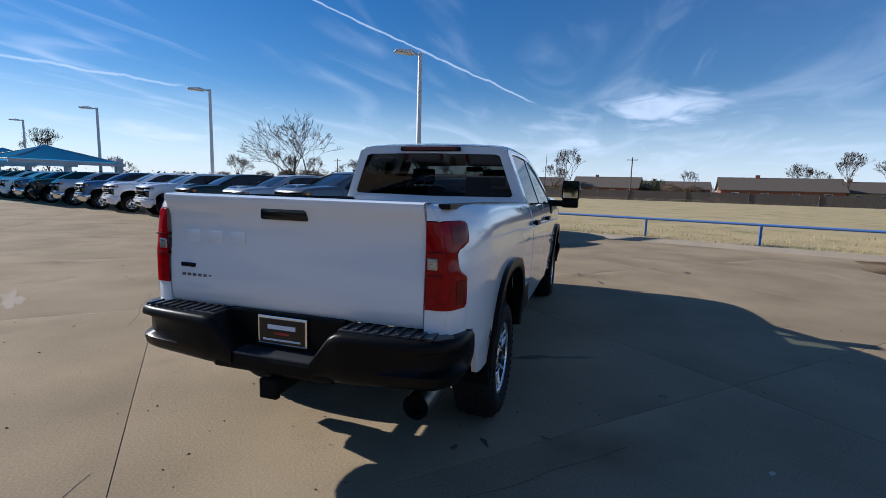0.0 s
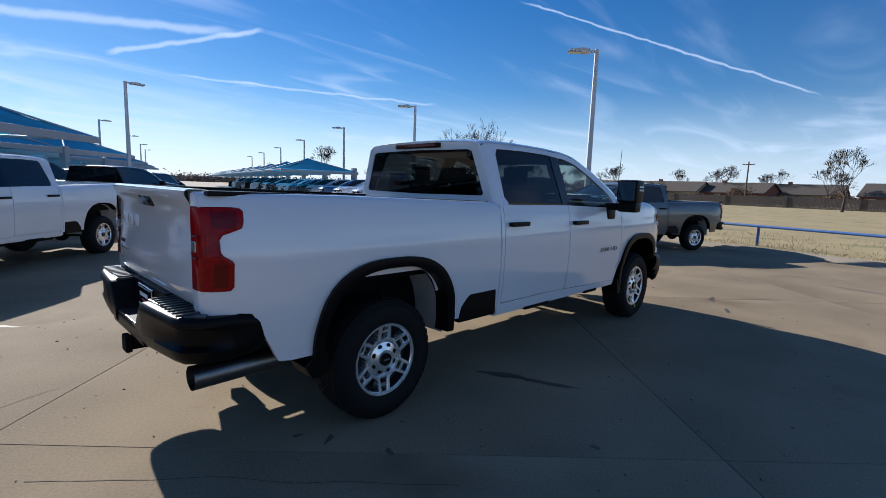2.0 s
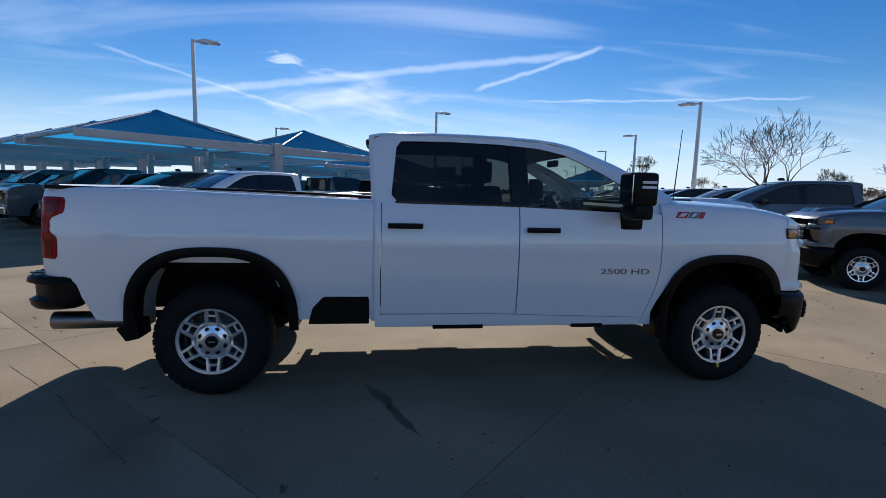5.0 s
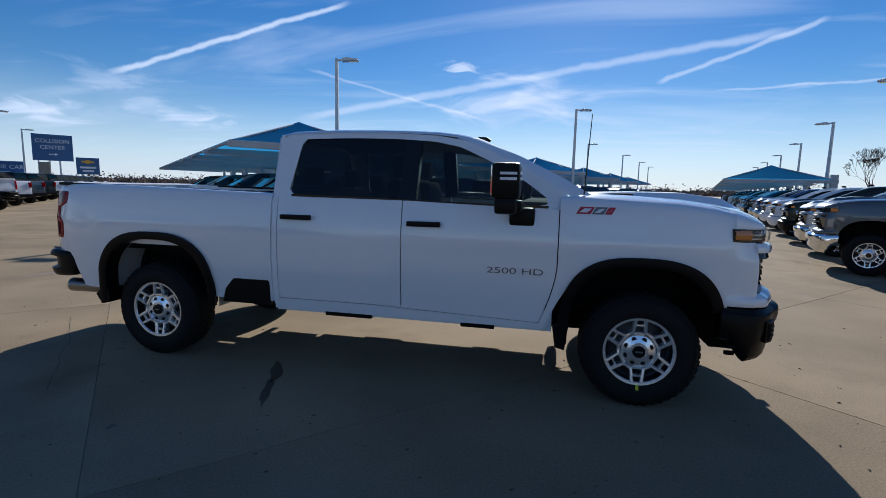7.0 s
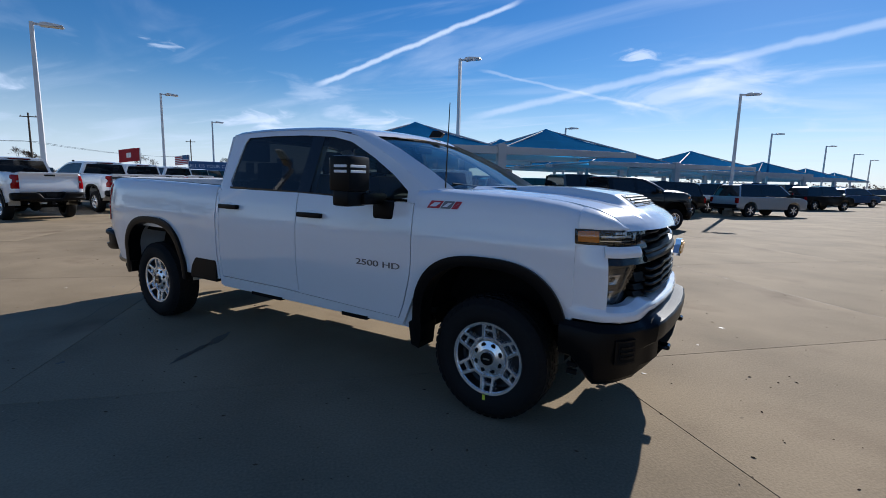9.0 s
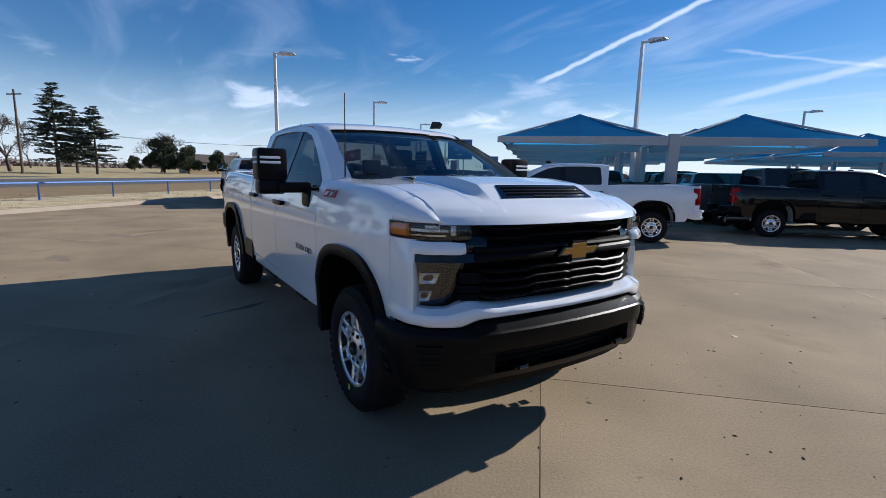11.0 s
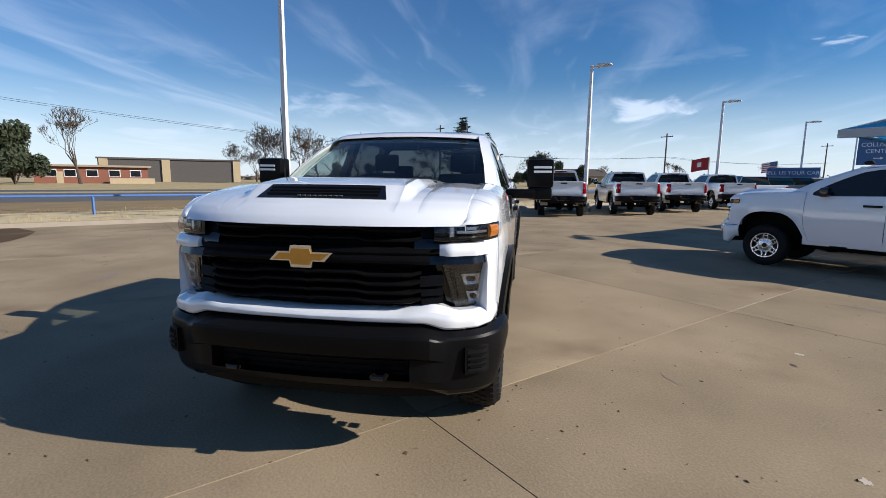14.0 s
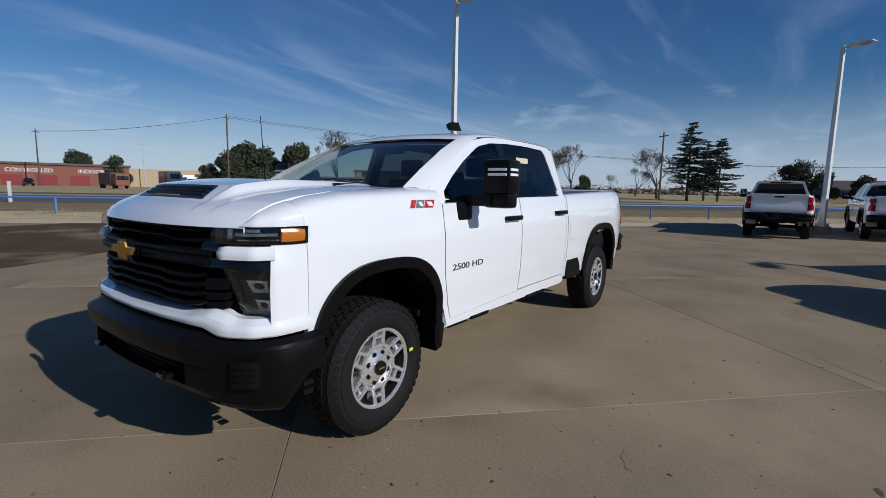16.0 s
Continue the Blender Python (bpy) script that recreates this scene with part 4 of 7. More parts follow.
        # wheel-arch flares
        for (xc, half, top, foot), (za, zb), nm in ((REAR_ARCH, (.44, .46), "rear"), (FRONT_ARCH, (.42, .76), "front")):
            if not flares:
                continue
            verts, faces = [], []
            n = 48
            for k in range(n + 1):
                a = math.pi * k / n
                e = 2.0 / 2.7
                cx, sz = -math.copysign(abs(math.cos(a)) ** e, math.cos(a)), abs(math.sin(a)) ** e
                z_end = za if k < n / 2 else zb
                zz = foot + (top - foot) * sz
                if nm == "front" and k > n / 2:
                    zz = max(zz, .76)
                if k in (0,):
                    zz = za
                for d, out in ((.004, .004), (.006, .030), (-.030, .036), (-.062, .026), (-.066, -.03), (-.066, -.10)):
                    hx, hz = (half + d) / half, (top - foot + d) / (top - foot)
                    x, z = xc + cx * half * hx, foot + (zz - foot) * hz
                    verts.append((x, s * (side_y(x, max(.5, z)) + out), z))
            m = 6
            for k in range(n):
                for j in range(m - 1):
                    q = (k * m + j, (k + 1) * m + j, (k + 1) * m + j + 1, k * m + j + 1)
                    faces.append(q if s > 0 else q[::-1])
            link("wheel_arch_flare", verts, faces, PLASTIC, root, "black plastic arch flare", True)
        if detail:
            # painted inner edge of the bed side, seen under the rear flare
            xc, half, top, foot = REAR_ARCH
            verts, faces = [], []
            for k in range(25):
                a = math.pi * (.16 + .68 * k / 24)
                e = 2.0 / 2.7
                cx, sz = -math.copysign(abs(math.cos(a)) ** e, math.cos(a)), abs(math.sin(a)) ** e
                x, z = xc + cx * (half - .055), foot + (top - foot - .055) * sz
                for x2, z2 in ((x, z), (x - .085 * max(0.0, cx - .45), min(z - .006, .992))):
                    verts.append((x2, s * (side_y(x2, max(.5, z2)) - .055), z2))
            faces = [(2 * k, 2 * k + 1, 2 * k + 3, 2 * k + 2) for k in range(24)]
            link("inner_arch_edge", verts, faces if s < 0 else [q[::-1] for q in faces], P, root, "", True)
        boxed("sill", (-.84, 1.40, s * .88, s * .935, .50, .66), P, root)
        # mud flaps
        flap_r = [(-2.64, .52), (-2.58, .57), (-2.50, .57), (-2.49, .45), (-2.58, .43)]
        flap_f = [(1.405, .56), (1.47, .60), (1.52, .56), (1.50, .38), (1.43, .40)]
        for o in (flap_r, flap_f) if detail else ():
            prism("mud_flap", o, s * .80, s * (side_y(o[0][0], .5) + .03), PLASTIC, root, bevel=.008)
        # black lower panel ahead of the rear wheel
        o = [(-1.33, .54), (-1.30, .66), (-1.22, .755), (-1.14, .785), (-.885, .785), (-.885, .54)]
        prism("lower_trim", o, s * .93, s * (side_y(-1.1, .65) + .012), PLASTIC, root, "black plastic lower trim", bevel=.01)
        # side windows with their frame
        tum = lambda x, z: s * (.928 - (z - 1.44) * .405 - .10 * max(0.0, x - 1.25))
        outer = [(-.845, belt_z(-.845)), (-.862, 1.70), (-.872, 1.925), (-.80, 1.962), (-.40, 1.972), (.10, 1.968), (.46, 1.948), (.70, 1.905), (1.0, 1.775), (1.30, 1.615), (1.50, 1.490), (1.47, belt_z(1.45)), (.80, belt_z(.8)), (0, belt_z(0))]
        inner = [(-.690, 1.462), (-.730, 1.500), (-.690, 1.890), (-.655, 1.918), (-.30, 1.927), (.10, 1.922), (.44, 1.900), (.66, 1.855), (.94, 1.725), (1.18, 1.590), (1.345, 1.468), (1.325, 1.425), (.80, 1.430), (0, 1.450)]
        ro = resample([(x, tum(x, z), z) for x, z in outer], 72)
        ri = resample([(x, tum(x, z), z) for x, z in inner], 72)
        v, f = ring(ro, ri)
        k = len(v)
        v = v + [(p[0], p[1] - s * .03, p[2]) for p in ri]
        f = f + [(72 + i, 72 + (i + 1) % 72, k + (i + 1) % 72, k + i) for i in range(72)]
        if s < 0:
            f = [q[::-1] for q in f]
        link("window_surround", v, f, P, root, "", True)
        zi = curve([(-.70, 1.462), (0, 1.450), (.8, 1.430), (1.34, 1.425)])
        zt = curve([(-.69, 1.905), (-.66, 1.918), (-.30, 1.927), (.10, 1.922), (.44, 1.900), (.66, 1.855), (.94, 1.725), (1.18, 1.590), (1.345, 1.45)])
        for g0, g1, mat, nm, lab in ((-.715, .205, TINT_REAR if detail else DARK_GLASS, "rear_side_window", "dark privacy glass"), (.335, 1.335, TINT_FRONT if detail else DARK_GLASS, "front_side_window", "lightly tinted glass")):
            xs = np.linspace(g0, g1, 22)
            v = []
            for x in xs:
                for z in (zi(x) - .012, zt(x) + .012):
                    v.append((x, tum(x, z) - s * .012, z))
            f = [(2 * i, 2 * i + 2, 2 * i + 3, 2 * i + 1) for i in range(21)]
            link(nm, v, f if s < 0 else [q[::-1] for q in f], mat, root, lab)
        prism_pts = [(.200, 1.44), (.200, 1.925), (.34, 1.912), (.34, 1.44)]
        v = [(x, tum(x, z) - s * .006, z) for x, z in prism_pts] + [(x, tum(x, z) - s * .07, z) for x, z in prism_pts]
        link("door_pillar", v, [(0, 1, 2, 3), (7, 6, 5, 4), (0, 4, 5, 1), (2, 6, 7, 3), (1, 5, 6, 2), (3, 7, 4, 0)], GLOSS_BLACK, root, "gloss black door pillar")
        v = []
        for x in np.linspace(-.70, 1.34, 12):
            z = zi(x) - .008
            v += [(x, tum(x, z) + s * .006, z - .008), (x, tum(x, z) + s * .006, z + .010)]
        f = [(2 * i, 2 * i + 2, 2 * i + 3, 2 * i + 1) for i in range(11)]
        if detail:
            link("belt_seal", v, f if s < 0 else [q[::-1] for q in f], GLOSS_BLACK, root)
        # windscreen pillar, between the window surround and the glass
        pil = []
        for x, z in ((.62, 1.925), (.70, 1.905), (.85, 1.840), (1.0, 1.775), (1.15, 1.695), (1.30, 1.615), (1.50, 1.490)):
            t = (x - .62) / .88
            pil += [(x, tum(x, z), z), (x + .035 + .03 * t, s * (abs(tum(x, z)) - .03), z + .018), (x + .075 + .07 * t, s * (abs(tum(x, z)) - .082), z + .022)]
        f = [q for i in range(6) for q in ((3 * i, 3 * i + 3, 3 * i + 4, 3 * i + 1), (3 * i + 1, 3 * i + 4, 3 * i + 5, 3 * i + 2))]
        link("windscreen_pillar", pil, f if s < 0 else [q[::-1] for q in f], P, root, "", True)
        # mirrors
        if tow:
            bm = bmesh.new()
            box(bm, .965, 1.150, s * 1.105, s * 1.325, 1.475, 1.715, .030)
            box(bm, .985, 1.130, s * 1.115, s * 1.315, 1.375, 1.485, .025)
            mir = part("door_mirror", bm, PLASTIC, root, "large black towing mirror", True)
            bm = bmesh.new()
            box(bm, 1.06, 1.16, s * .93, s * 1.18, 1.385, 1.465, .02)
            box(bm, 1.06, 1.25, s * .905, s * .99, 1.275, 1.415, .03)
            part("mirror_arm", bm, PLASTIC, mir, "", True)
            boxed("mirror_glass", (.958, .966, s * 1.125, s * 1.305, 1.50, 1.695), MIRROR, mir)
            for z in (1.600, 1.635) if detail else ():
                boxed("marker_lamp", (1.146, 1.156, s * 1.16, s * 1.305, z, z + .018), SIGN_WHITE, mir, .003, "white mirror lamp strip")
                boxed("marker_lamp", (1.02, 1.13, s * 1.318, s * 1.329, z, z + .018), SIGN_WHITE, mir, .003)
        else:
            mir = boxed("door_mirror", (1.03, 1.17, s * .97, s * 1.17, 1.41, 1.58), GLOSS_BLACK, root, .03, smooth=True)
        # tail lamp
        fore = curve([(1.005, -3.030), (1.030, -3.008), (1.150, -3.004), (1.165, -3.012), (1.190, -3.048), (1.202, -3.060), (1.272, -3.062), (1.295, -3.046), (1.318, -2.985), (1.328, -2.960), (1.350, -2.949), (1.415, -2.946), (1.432, -2.962), (1.440, -2.985)])
        verts, faces = [], []
        zs = [1.005, 1.012, 1.030, 1.06, 1.10, 1.15, 1.165, 1.18, 1.195, 1.21, 1.24, 1.26, 1.272, 1.285, 1.295, 1.306, 1.318, 1.328, 1.34, 1.36, 1.39, 1.415, 1.430, 1.440]
        for i, z in enumerate(zs):
            d = .014 if i in (0, len(zs) - 1) else .0
            row = [(fore(z) + .004, side_y(fore(z), z) - .02, z)]
            for k in range(6):
                x = fore(z) + (-3.10 - fore(z)) * k / 5
                row.append((x, side_y(x, z) + .008 - d - (.005 if k == 0 else 0), z))
            yc = row[-1][1]
            row += [(-3.128 + d, yc - .016, z), (-3.146 + d, yc - .042, z), (-3.152 + d, yc - .075, z), (-3.154 + d, .778, z)]
            verts += [(x, s * y, zz) for x, y, zz in row]
        m = len(row)
        faces = [(i * m + j, i * m + j + 1, (i + 1) * m + j + 1, (i + 1) * m + j) for i in range(len(zs) - 1) for j in range(m - 1)]
        for levels, lead in (((1.436, 1.46, 1.485, 1.498, 1.506), -2.93), ((.886, .94, 1.0, 1.010), -2.99)):
            cv = []
            for z in levels:
                inn = .012 if z > 1.50 else 0.0
                row2 = [(lead + (-3.10 - lead) * k / 5, side_y(lead + (-3.10 - lead) * k / 5, z) + .0015 * (k > 0) - inn, z) for k in range(6)]
                yc = row2[-1][1]
                row2 += [(-3.126 + inn, yc - .016, z), (-3.142 + inn, yc - .042, z), (-3.148 + inn, yc - .075, z), (-3.150 + inn, .776, z), (-3.07, .776, z)]
                cv += [(x, s * y, zz) for x, y, zz in row2]
            m2 = len(row2)
            cf = [(i * m2 + j, i * m2 + j + 1, (i + 1) * m2 + j + 1, (i + 1) * m2 + j) for i in range(len(levels) - 1) for j in range(m2 - 1)]
            if lead > -2.95:
                cf.append(tuple((len(levels) - 1) * m2 + j for j in range(m2)))
            link("bed_corner", cv, cf if s < 0 else [q[::-1] for q in cf], P, root, "", True)
        tl = link("tail_lamp", verts, faces if s < 0 else [q[::-1] for q in faces], RED_LENS, root, "red tail lamp with a stepped outline", True)
        boxed("reverse_lens", (-3.1575, -3.11, s * .786, s * .838, 1.205, 1.262), CLEAR_LENS, tl, .006, "clear reversing lens")
        if detail:
            for z0, z1, lead, mat in ((1.030, 1.150, .030, RED_DARK), (1.330, 1.415, .035, RED_DARK)):
                pv = []
                for z in np.linspace(z0, z1, 5):
                    for k in range(5):
                        x = fore(z) - lead + (-3.095 - fore(z) + lead) * k / 4
                        pv.append((x, s * (side_y(x, z) + .0105), z))
                pf = [(i * 5 + j, i * 5 + j + 1, i * 5 + j + 6, i * 5 + j + 5) for i in range(4) for j in range(4)]
                link("inner_lens", pv, pf if s < 0 else [q[::-1] for q in pf], mat, tl, "dark red inner lens", True)
            boxed("lens_frame", (-3.157, -3.11, s * .785, s * .860, 1.174, 1.182), RED_DARK, tl, .003)
            boxed("lens_frame", (-3.157, -3.11, s * .785, s * .860, 1.284, 1.292), RED_DARK, tl, .003)
        # upper headlamp: dark tray, reflectors, amber end, clear cover
        hl = flank("headlamp", s, .660, 1.168, lambda u: 1.222 + .05 * max(0, u - 1.10), lambda u: 1.306 + .010 * max(0, u - .7), GLOSS_BLACK, root, "dark slim headlamp with an amber end", -.010, .05, 20, 1, lambda v, u: .014 * min(1, max(0, (abs(u) - 1.02) / .08)))
        flank("indicator", s, 1.035, 1.150, lambda u: 1.236 + .06 * max(0, u - 1.10), lambda u: 1.300 - .10 * max(0, u - 1.10), AMBER, hl, "amber turn lens", .004, .02, 8, 4, lambda v, u: .008 * math.sin(math.pi * v))
        for u0, u1, z0, z1, mat in () if not detail else ((.79, 1.02, 1.262, 1.276, REFLECTOR), (.80, 1.03, 1.240, 1.247, CHROME), (.745, .775, 1.246, 1.296, REFLECTOR), (.685, .715, 1.250, 1.292, LAMP_DARK), (.84, .93, 1.281, 1.296, REFLECTOR)):
            flank("light_strip", s, u0, u1, z0, z1, mat, hl, "", -.008, .012, 8)
        if detail:
            flank("lamp_cover", s, .662, 1.166, lambda u: 1.224 + .05 * max(0, u - 1.10), lambda u: 1.304 + .010 * max(0, u - .7), LAMP_CLEAR, hl, "clear lamp cover", .014, 0, 20, 4, lambda v, u: .006 * math.sin(math.pi * v))
        # lower lamp: slanting smoked lens set back behind the painted fascia
        ll = lens("lamp_housing", s, (2.853, .640, 1.158), (2.742, .908, 1.158), (2.690, .905, .846), (2.772, .722, .846), -.016, GLOSS_BLACK, root, "gloss black lower lamp housing")
        lens("lamp_lens", s, (2.846, .694, 1.104), (2.728, .897, 1.104), (2.703, .884, .866), (2.772, .752, .866), -.010, LAMP_DARK, ll, "smoked lower headlamp")
        for (ia, ib, za, zb), mat in () if not detail else (((.40, .90, .25, .50), REFLECTOR), ((.48, .90, .66, .90), REFLECTOR), ((.12, .22, .10, .90), GLOSS_BLACK)):
            corner = [(2.846, .694, 1.104), (2.728, .897, 1.104), (2.703, .884, .866), (2.772, .752, .866)]
            at = lambda i, j: tuple(Vector(corner[0]).lerp(Vector(corner[1]), i).lerp(Vector(corner[3]).lerp(Vector(corner[2]), i), j))
            lens("reflector", s, at(ia, za), at(ib, za), at(ib, zb), at(ia + .06, zb), -.004, mat, ll, "faceted lamp reflector" if mat is REFLECTOR else "", -.010)
        if detail:
            lens("lamp_cover", s, (2.848, .690, 1.110), (2.730, .900, 1.110), (2.705, .888, .861), (2.774, .748, .861), .006, LAMP_CLEAR, ll, "clear lamp cover", .012, 0)
        # front bumper vent and tow hook
        for x in (-AXLE, AXLE):
            wheel(root, x, s, detail)
        if not detail:
            continue
        vent = flank("bumper_vent", s, .812, .932, .545, .686, PLASTIC, root, "", .058, .04, 6)
        flank("vent_mesh", s, .826, .918, .558, .673, DARK, vent, "", .060, .02, 6)
        for k in range(3):
            flank("vent_slat", s, .836, .910, .580 + .030 * k, .592 + .030 * k, PLASTIC, vent, "", .066, .02, 4)
        for k in range(2):
            boxed("corner_slot", (2.555, 2.615, s * .962, s * .992, .455 + .045 * k, .482 + .045 * k), DARK, root, .006)
        bm = bmesh.new()
        tube(bm, (2.96, s * .43, .545), (3.03, s * .43, .545), .016, n=8)
        tube(bm, (3.03, s * .37, .545), (3.03, s * .43, .545), .016, n=8)
        tube(bm, (2.96, s * .37, .545), (3.03, s * .37, .545), .016, n=8)
        part("tow_hook", bm, GLOSS_BLACK, root, "", True)
    # roof
    verts, faces = [], []
    rz = curve([(-.90, 1.965), (-.80, 1.985), (-.5, 2.000), (.1, 1.998), (.45, 1.982), (.62, 1.962), (.725, 1.940), (.77, 1.922), (.80, 1.898)])
    ys = [-.722, -.700, -.66, -.60, -.45, -.22, 0, .22, .45, .60, .66, .700, .722]
    drop = [.028, .010, .0, -.006, -.014, -.021, -.023, -.021, -.014, -.006, 0, .010, .028]
    xs = [-.900, -.87, -.80, -.65, -.4, -.1, .2, .45, .60, .68, .725, .765, .795]
    for x in xs:
        for y, d in zip(ys, drop):
            bow = .045 * (1 - (y / .72) ** 2) if x > .5 else 0
            verts.append((x + bow, y, rz(x) - d))
    for i in range(len(xs) - 1):
        for j in range(12):
            faces.append((i * 13 + j, (i + 1) * 13 + j, (i + 1) * 13 + j + 1, i * 13 + j + 1))
    link("roof", verts, faces, P, root, "", True)
    link("headliner", [(x, y, z - .05) for x, y, z in verts], [q[::-1] for q in faces], TRIM_IN, root, "", True)
    # windscreen
    verts, faces = [], []
    for i in range(13):
        t = i / 12
        y = -1 + 2 * t
        for j in range(7):
            k = j / 6
            x = (.790 + .048 * (1 - y * y)) * (1 - k) + (1.575 + .10 * (1 - y * y)) * k
            z = (1.893 + .018 * (1 - y * y)) * (1 - k) + (1.495 + .0 * y) * k + .028 * math.sin(math.pi * k)
            verts.append((x, y * (.655 + .175 * k), z))
    for i in range(12):
        for j in range(6):
            faces.append((i * 7 + j, i * 7 + j + 1, (i + 1) * 7 + j + 1, (i + 1) * 7 + j))
    link("windscreen", verts, faces, SCREEN if detail else DARK_GLASS, root, "large raked windscreen", True)
    for y0, y1 in ((.62, .05), (-.08, -.66)) if detail else ():
        bm = tube(bmesh.new(), (1.575, y0, 1.512), (1.545, y1, 1.545), .008, .006, 6)
        tube(bm, (1.62, y0 - .12, 1.50), (1.56, (y0 + y1) / 2, 1.530), .007, .006, 6)
        part("wiper", bm, PLASTIC, root, "black wiper at the foot of the windscreen", True)
    boxed("cowl", (1.50, 1.70, -.84, .84, 1.44, 1.492), PLASTIC, root, .01)
    # cab back wall and rear window
    out = [(-.905, y, z) for y, z in ((-.735, 1.93), (-.66, 1.965), (0, 1.985), (.66, 1.965), (.735, 1.93), (.905, 1.46), (.90, 1.40), (0, 1.40), (-.90, 1.40), (-.905, 1.46))]
    out = [(-.875 - .03 * max(0, (p[2] - 1.4) / .55), p[1], p[2]) for p in out]
    inn = [(-.875 - .03 * max(0, (z - 1.4) / .55), y, z) for y, z in ((-.665, 1.885), (-.62, 1.900), (0, 1.908), (.62, 1.900), (.665, 1.885), (.795, 1.535), (.775, 1.515), (0, 1.505), (-.775, 1.515), (-.795, 1.535))]
    v, f = ring(out, inn)
    link("cab_back", v, [q[::-1] for q in f], P, root, "", True)
    for s in (-1, 1):
        v = []
        for z in (.58, 1.0, 1.38, 1.40, 1.447, 1.55, 1.70, 1.82, 1.925, 1.955):
            xb, yb = -.874 - .03 * max(0, (z - 1.4) / .55), float(np.interp(z, [.58, 1.40, 1.46, 1.93, 1.965], [.93, .90, .905, .735, .66]))
            xf, yf = float(np.interp(z, [1.447, 1.70, 1.925], [-.843, -.860, -.870])), (side_y(-.845, z) if z < 1.44 else .928 - (z - 1.44) * .405)
            xm, ym = min(xb, xf) + .004, max(yb, yf) - .012
            v += [(xb, s * yb, z), (xm, s * ym, z), (xf + .006, s * (yf - .001), z)]
        f = [(3 * i + j, 3 * i + j + 1, 3 * i + j + 4, 3 * i + j + 3) for i in range(9) for j in range(2)]
        link("cab_edge", v, f if s < 0 else [q[::-1] for q in f], P, root, "", True)
    link("rear_window", [(p[0] + .008, p[1], p[2]) for p in inn], [tuple(range(9, -1, -1))], TINT_BACK if detail else DARK_GLASS, root, "dark tinted rear window")
    boxed("cab_lower_back", (-.872, -.83, -.93, .93, .55, 1.42), P, root)
    bm = box(bmesh.new(), -.935, -.86, -.30, .30, 1.925, 1.968, .012)
    part("brake_light_housing", bm, PLASTIC, root, "", True)
    boxed("high_brake_lamp", (-.942, -.932, -.26, .26, 1.933, 1.960), RED_DARK, root, .003, "dark red high brake lamp")
    # bonnet
    prof = curve(list(zip(HOOD_T, HOOD_Z)))
    verts, faces = [], []
    ts = sorted(set(list(np.linspace(0, 1, 15 if not detail else 31)) + [.770, .776, .876, .882, .95, .97, .985]))
    vs = sorted(set(list(np.round(np.linspace(-1, 1, 41), 4)) + [k * a / .8 for k in (-1, 1) for a in (.440, .445, .500, .505, .555, .56, .62, .625)]))

    def bonnet_at(t, q):
        y = q * .800
        a = abs(y)
        xf = 2.955 - .155 * abs(q) ** 2.6
        x = 1.60 + .05 * (1 - q * q) + t * (xf - 1.60 - .05 * (1 - q * q))
        z = prof(t) + .020 * (1 - q * q) * (1 - t ** 6)
        # raised middle that ends in a slanting scoop mouth, and a crease along each side
        lift = min(1.0, max(0.0, (.500 - a) / .058))
        along = (.30 + .70 * min(1.0, t / .55)) * min(1.0, max(0.0, 1 - (t - .772) / .108))
        ridge = .014 * min(1.0, max(0.0, (a - .555) / .068)) * min(1.0, t * 4) * max(0.0, 1 - t / .9) * min(1.0, (.80 - a) / .1)
        return x, y, z + .046 * lift * along + ridge
    verts = [bonnet_at(t, q) for t in ts for q in vs]
    n = len(vs)
    for i in range(len(ts) - 1):
        for j in range(n - 1):
            faces.append((i * n + j, (i + 1) * n + j, (i + 1) * n + j + 1, i * n + j + 1))
    k = len(verts)
    for i in range(len(ts)):
        for e in (i * n, i * n + n - 1):
            x, y, z = verts[e]
            verts.append((x, y * 1.002, z - .028))
    for i in range(len(ts) - 1):
        faces += [(i * n, k + 2 * i, k + 2 * i + 2, (i + 1) * n), (i * n + n - 1, (i + 1) * n + n - 1, k + 2 * i + 3, k + 2 * i + 1)]
    hood = link("bonnet", verts, faces, P, root, "bonnet with a raised scoop", True)
    def mouth(name, t0, t1, w0, w1, up, material, label=""):
        verts = []
        for t, w in ((t0, w0), (t1, w1)):
            for k in range(13):
                x, y, z = bonnet_at(t, (w * (k / 6 - 1)) / .8)
                verts.append((x + up * .5, y, z + up))
        n2 = len(verts)
        verts += [(x, y, z - .02) for x, y, z in verts]
        faces = [(k, 13 + k, 14 + k, k + 1) for k in range(12)]
        rim2 = list(range(13)) + [25 - k for k in range(13)]
        faces += [(rim2[k], rim2[(k + 1) % 26], n2 + rim2[(k + 1) % 26], n2 + rim2[k]) for k in range(26)]
        return link(name, verts, faces, material, hood, label)
    mouth("scoop_mouth", .781, .870, .335, .372, .004, GLOSS_BLACK, "gloss black scoop opening")
    if detail:
        for t in (.800, .822, .844):
            mouth("scoop_slat", t, t + .007, .318, .322, .010, PLASTIC)
        for k in range(9):
            x, y, z = bonnet_at(.862, 0)
            boxed("raised_mark", (x - .012, x + .006, -.13 + k * .03, -.112 + k * .03, z + .004, z + .008), DECAL_GREY, hood)
        for s in (-1, 1):
            o = [(1.66, s * .44), (1.98, s * .50), (1.93, s * .40), (1.68, s * .34)]
            prism("bonnet_vent", o, 1.505, 1.528, GLOSS_BLACK, hood, "gloss black bonnet vent", axis="z", bevel=.004)
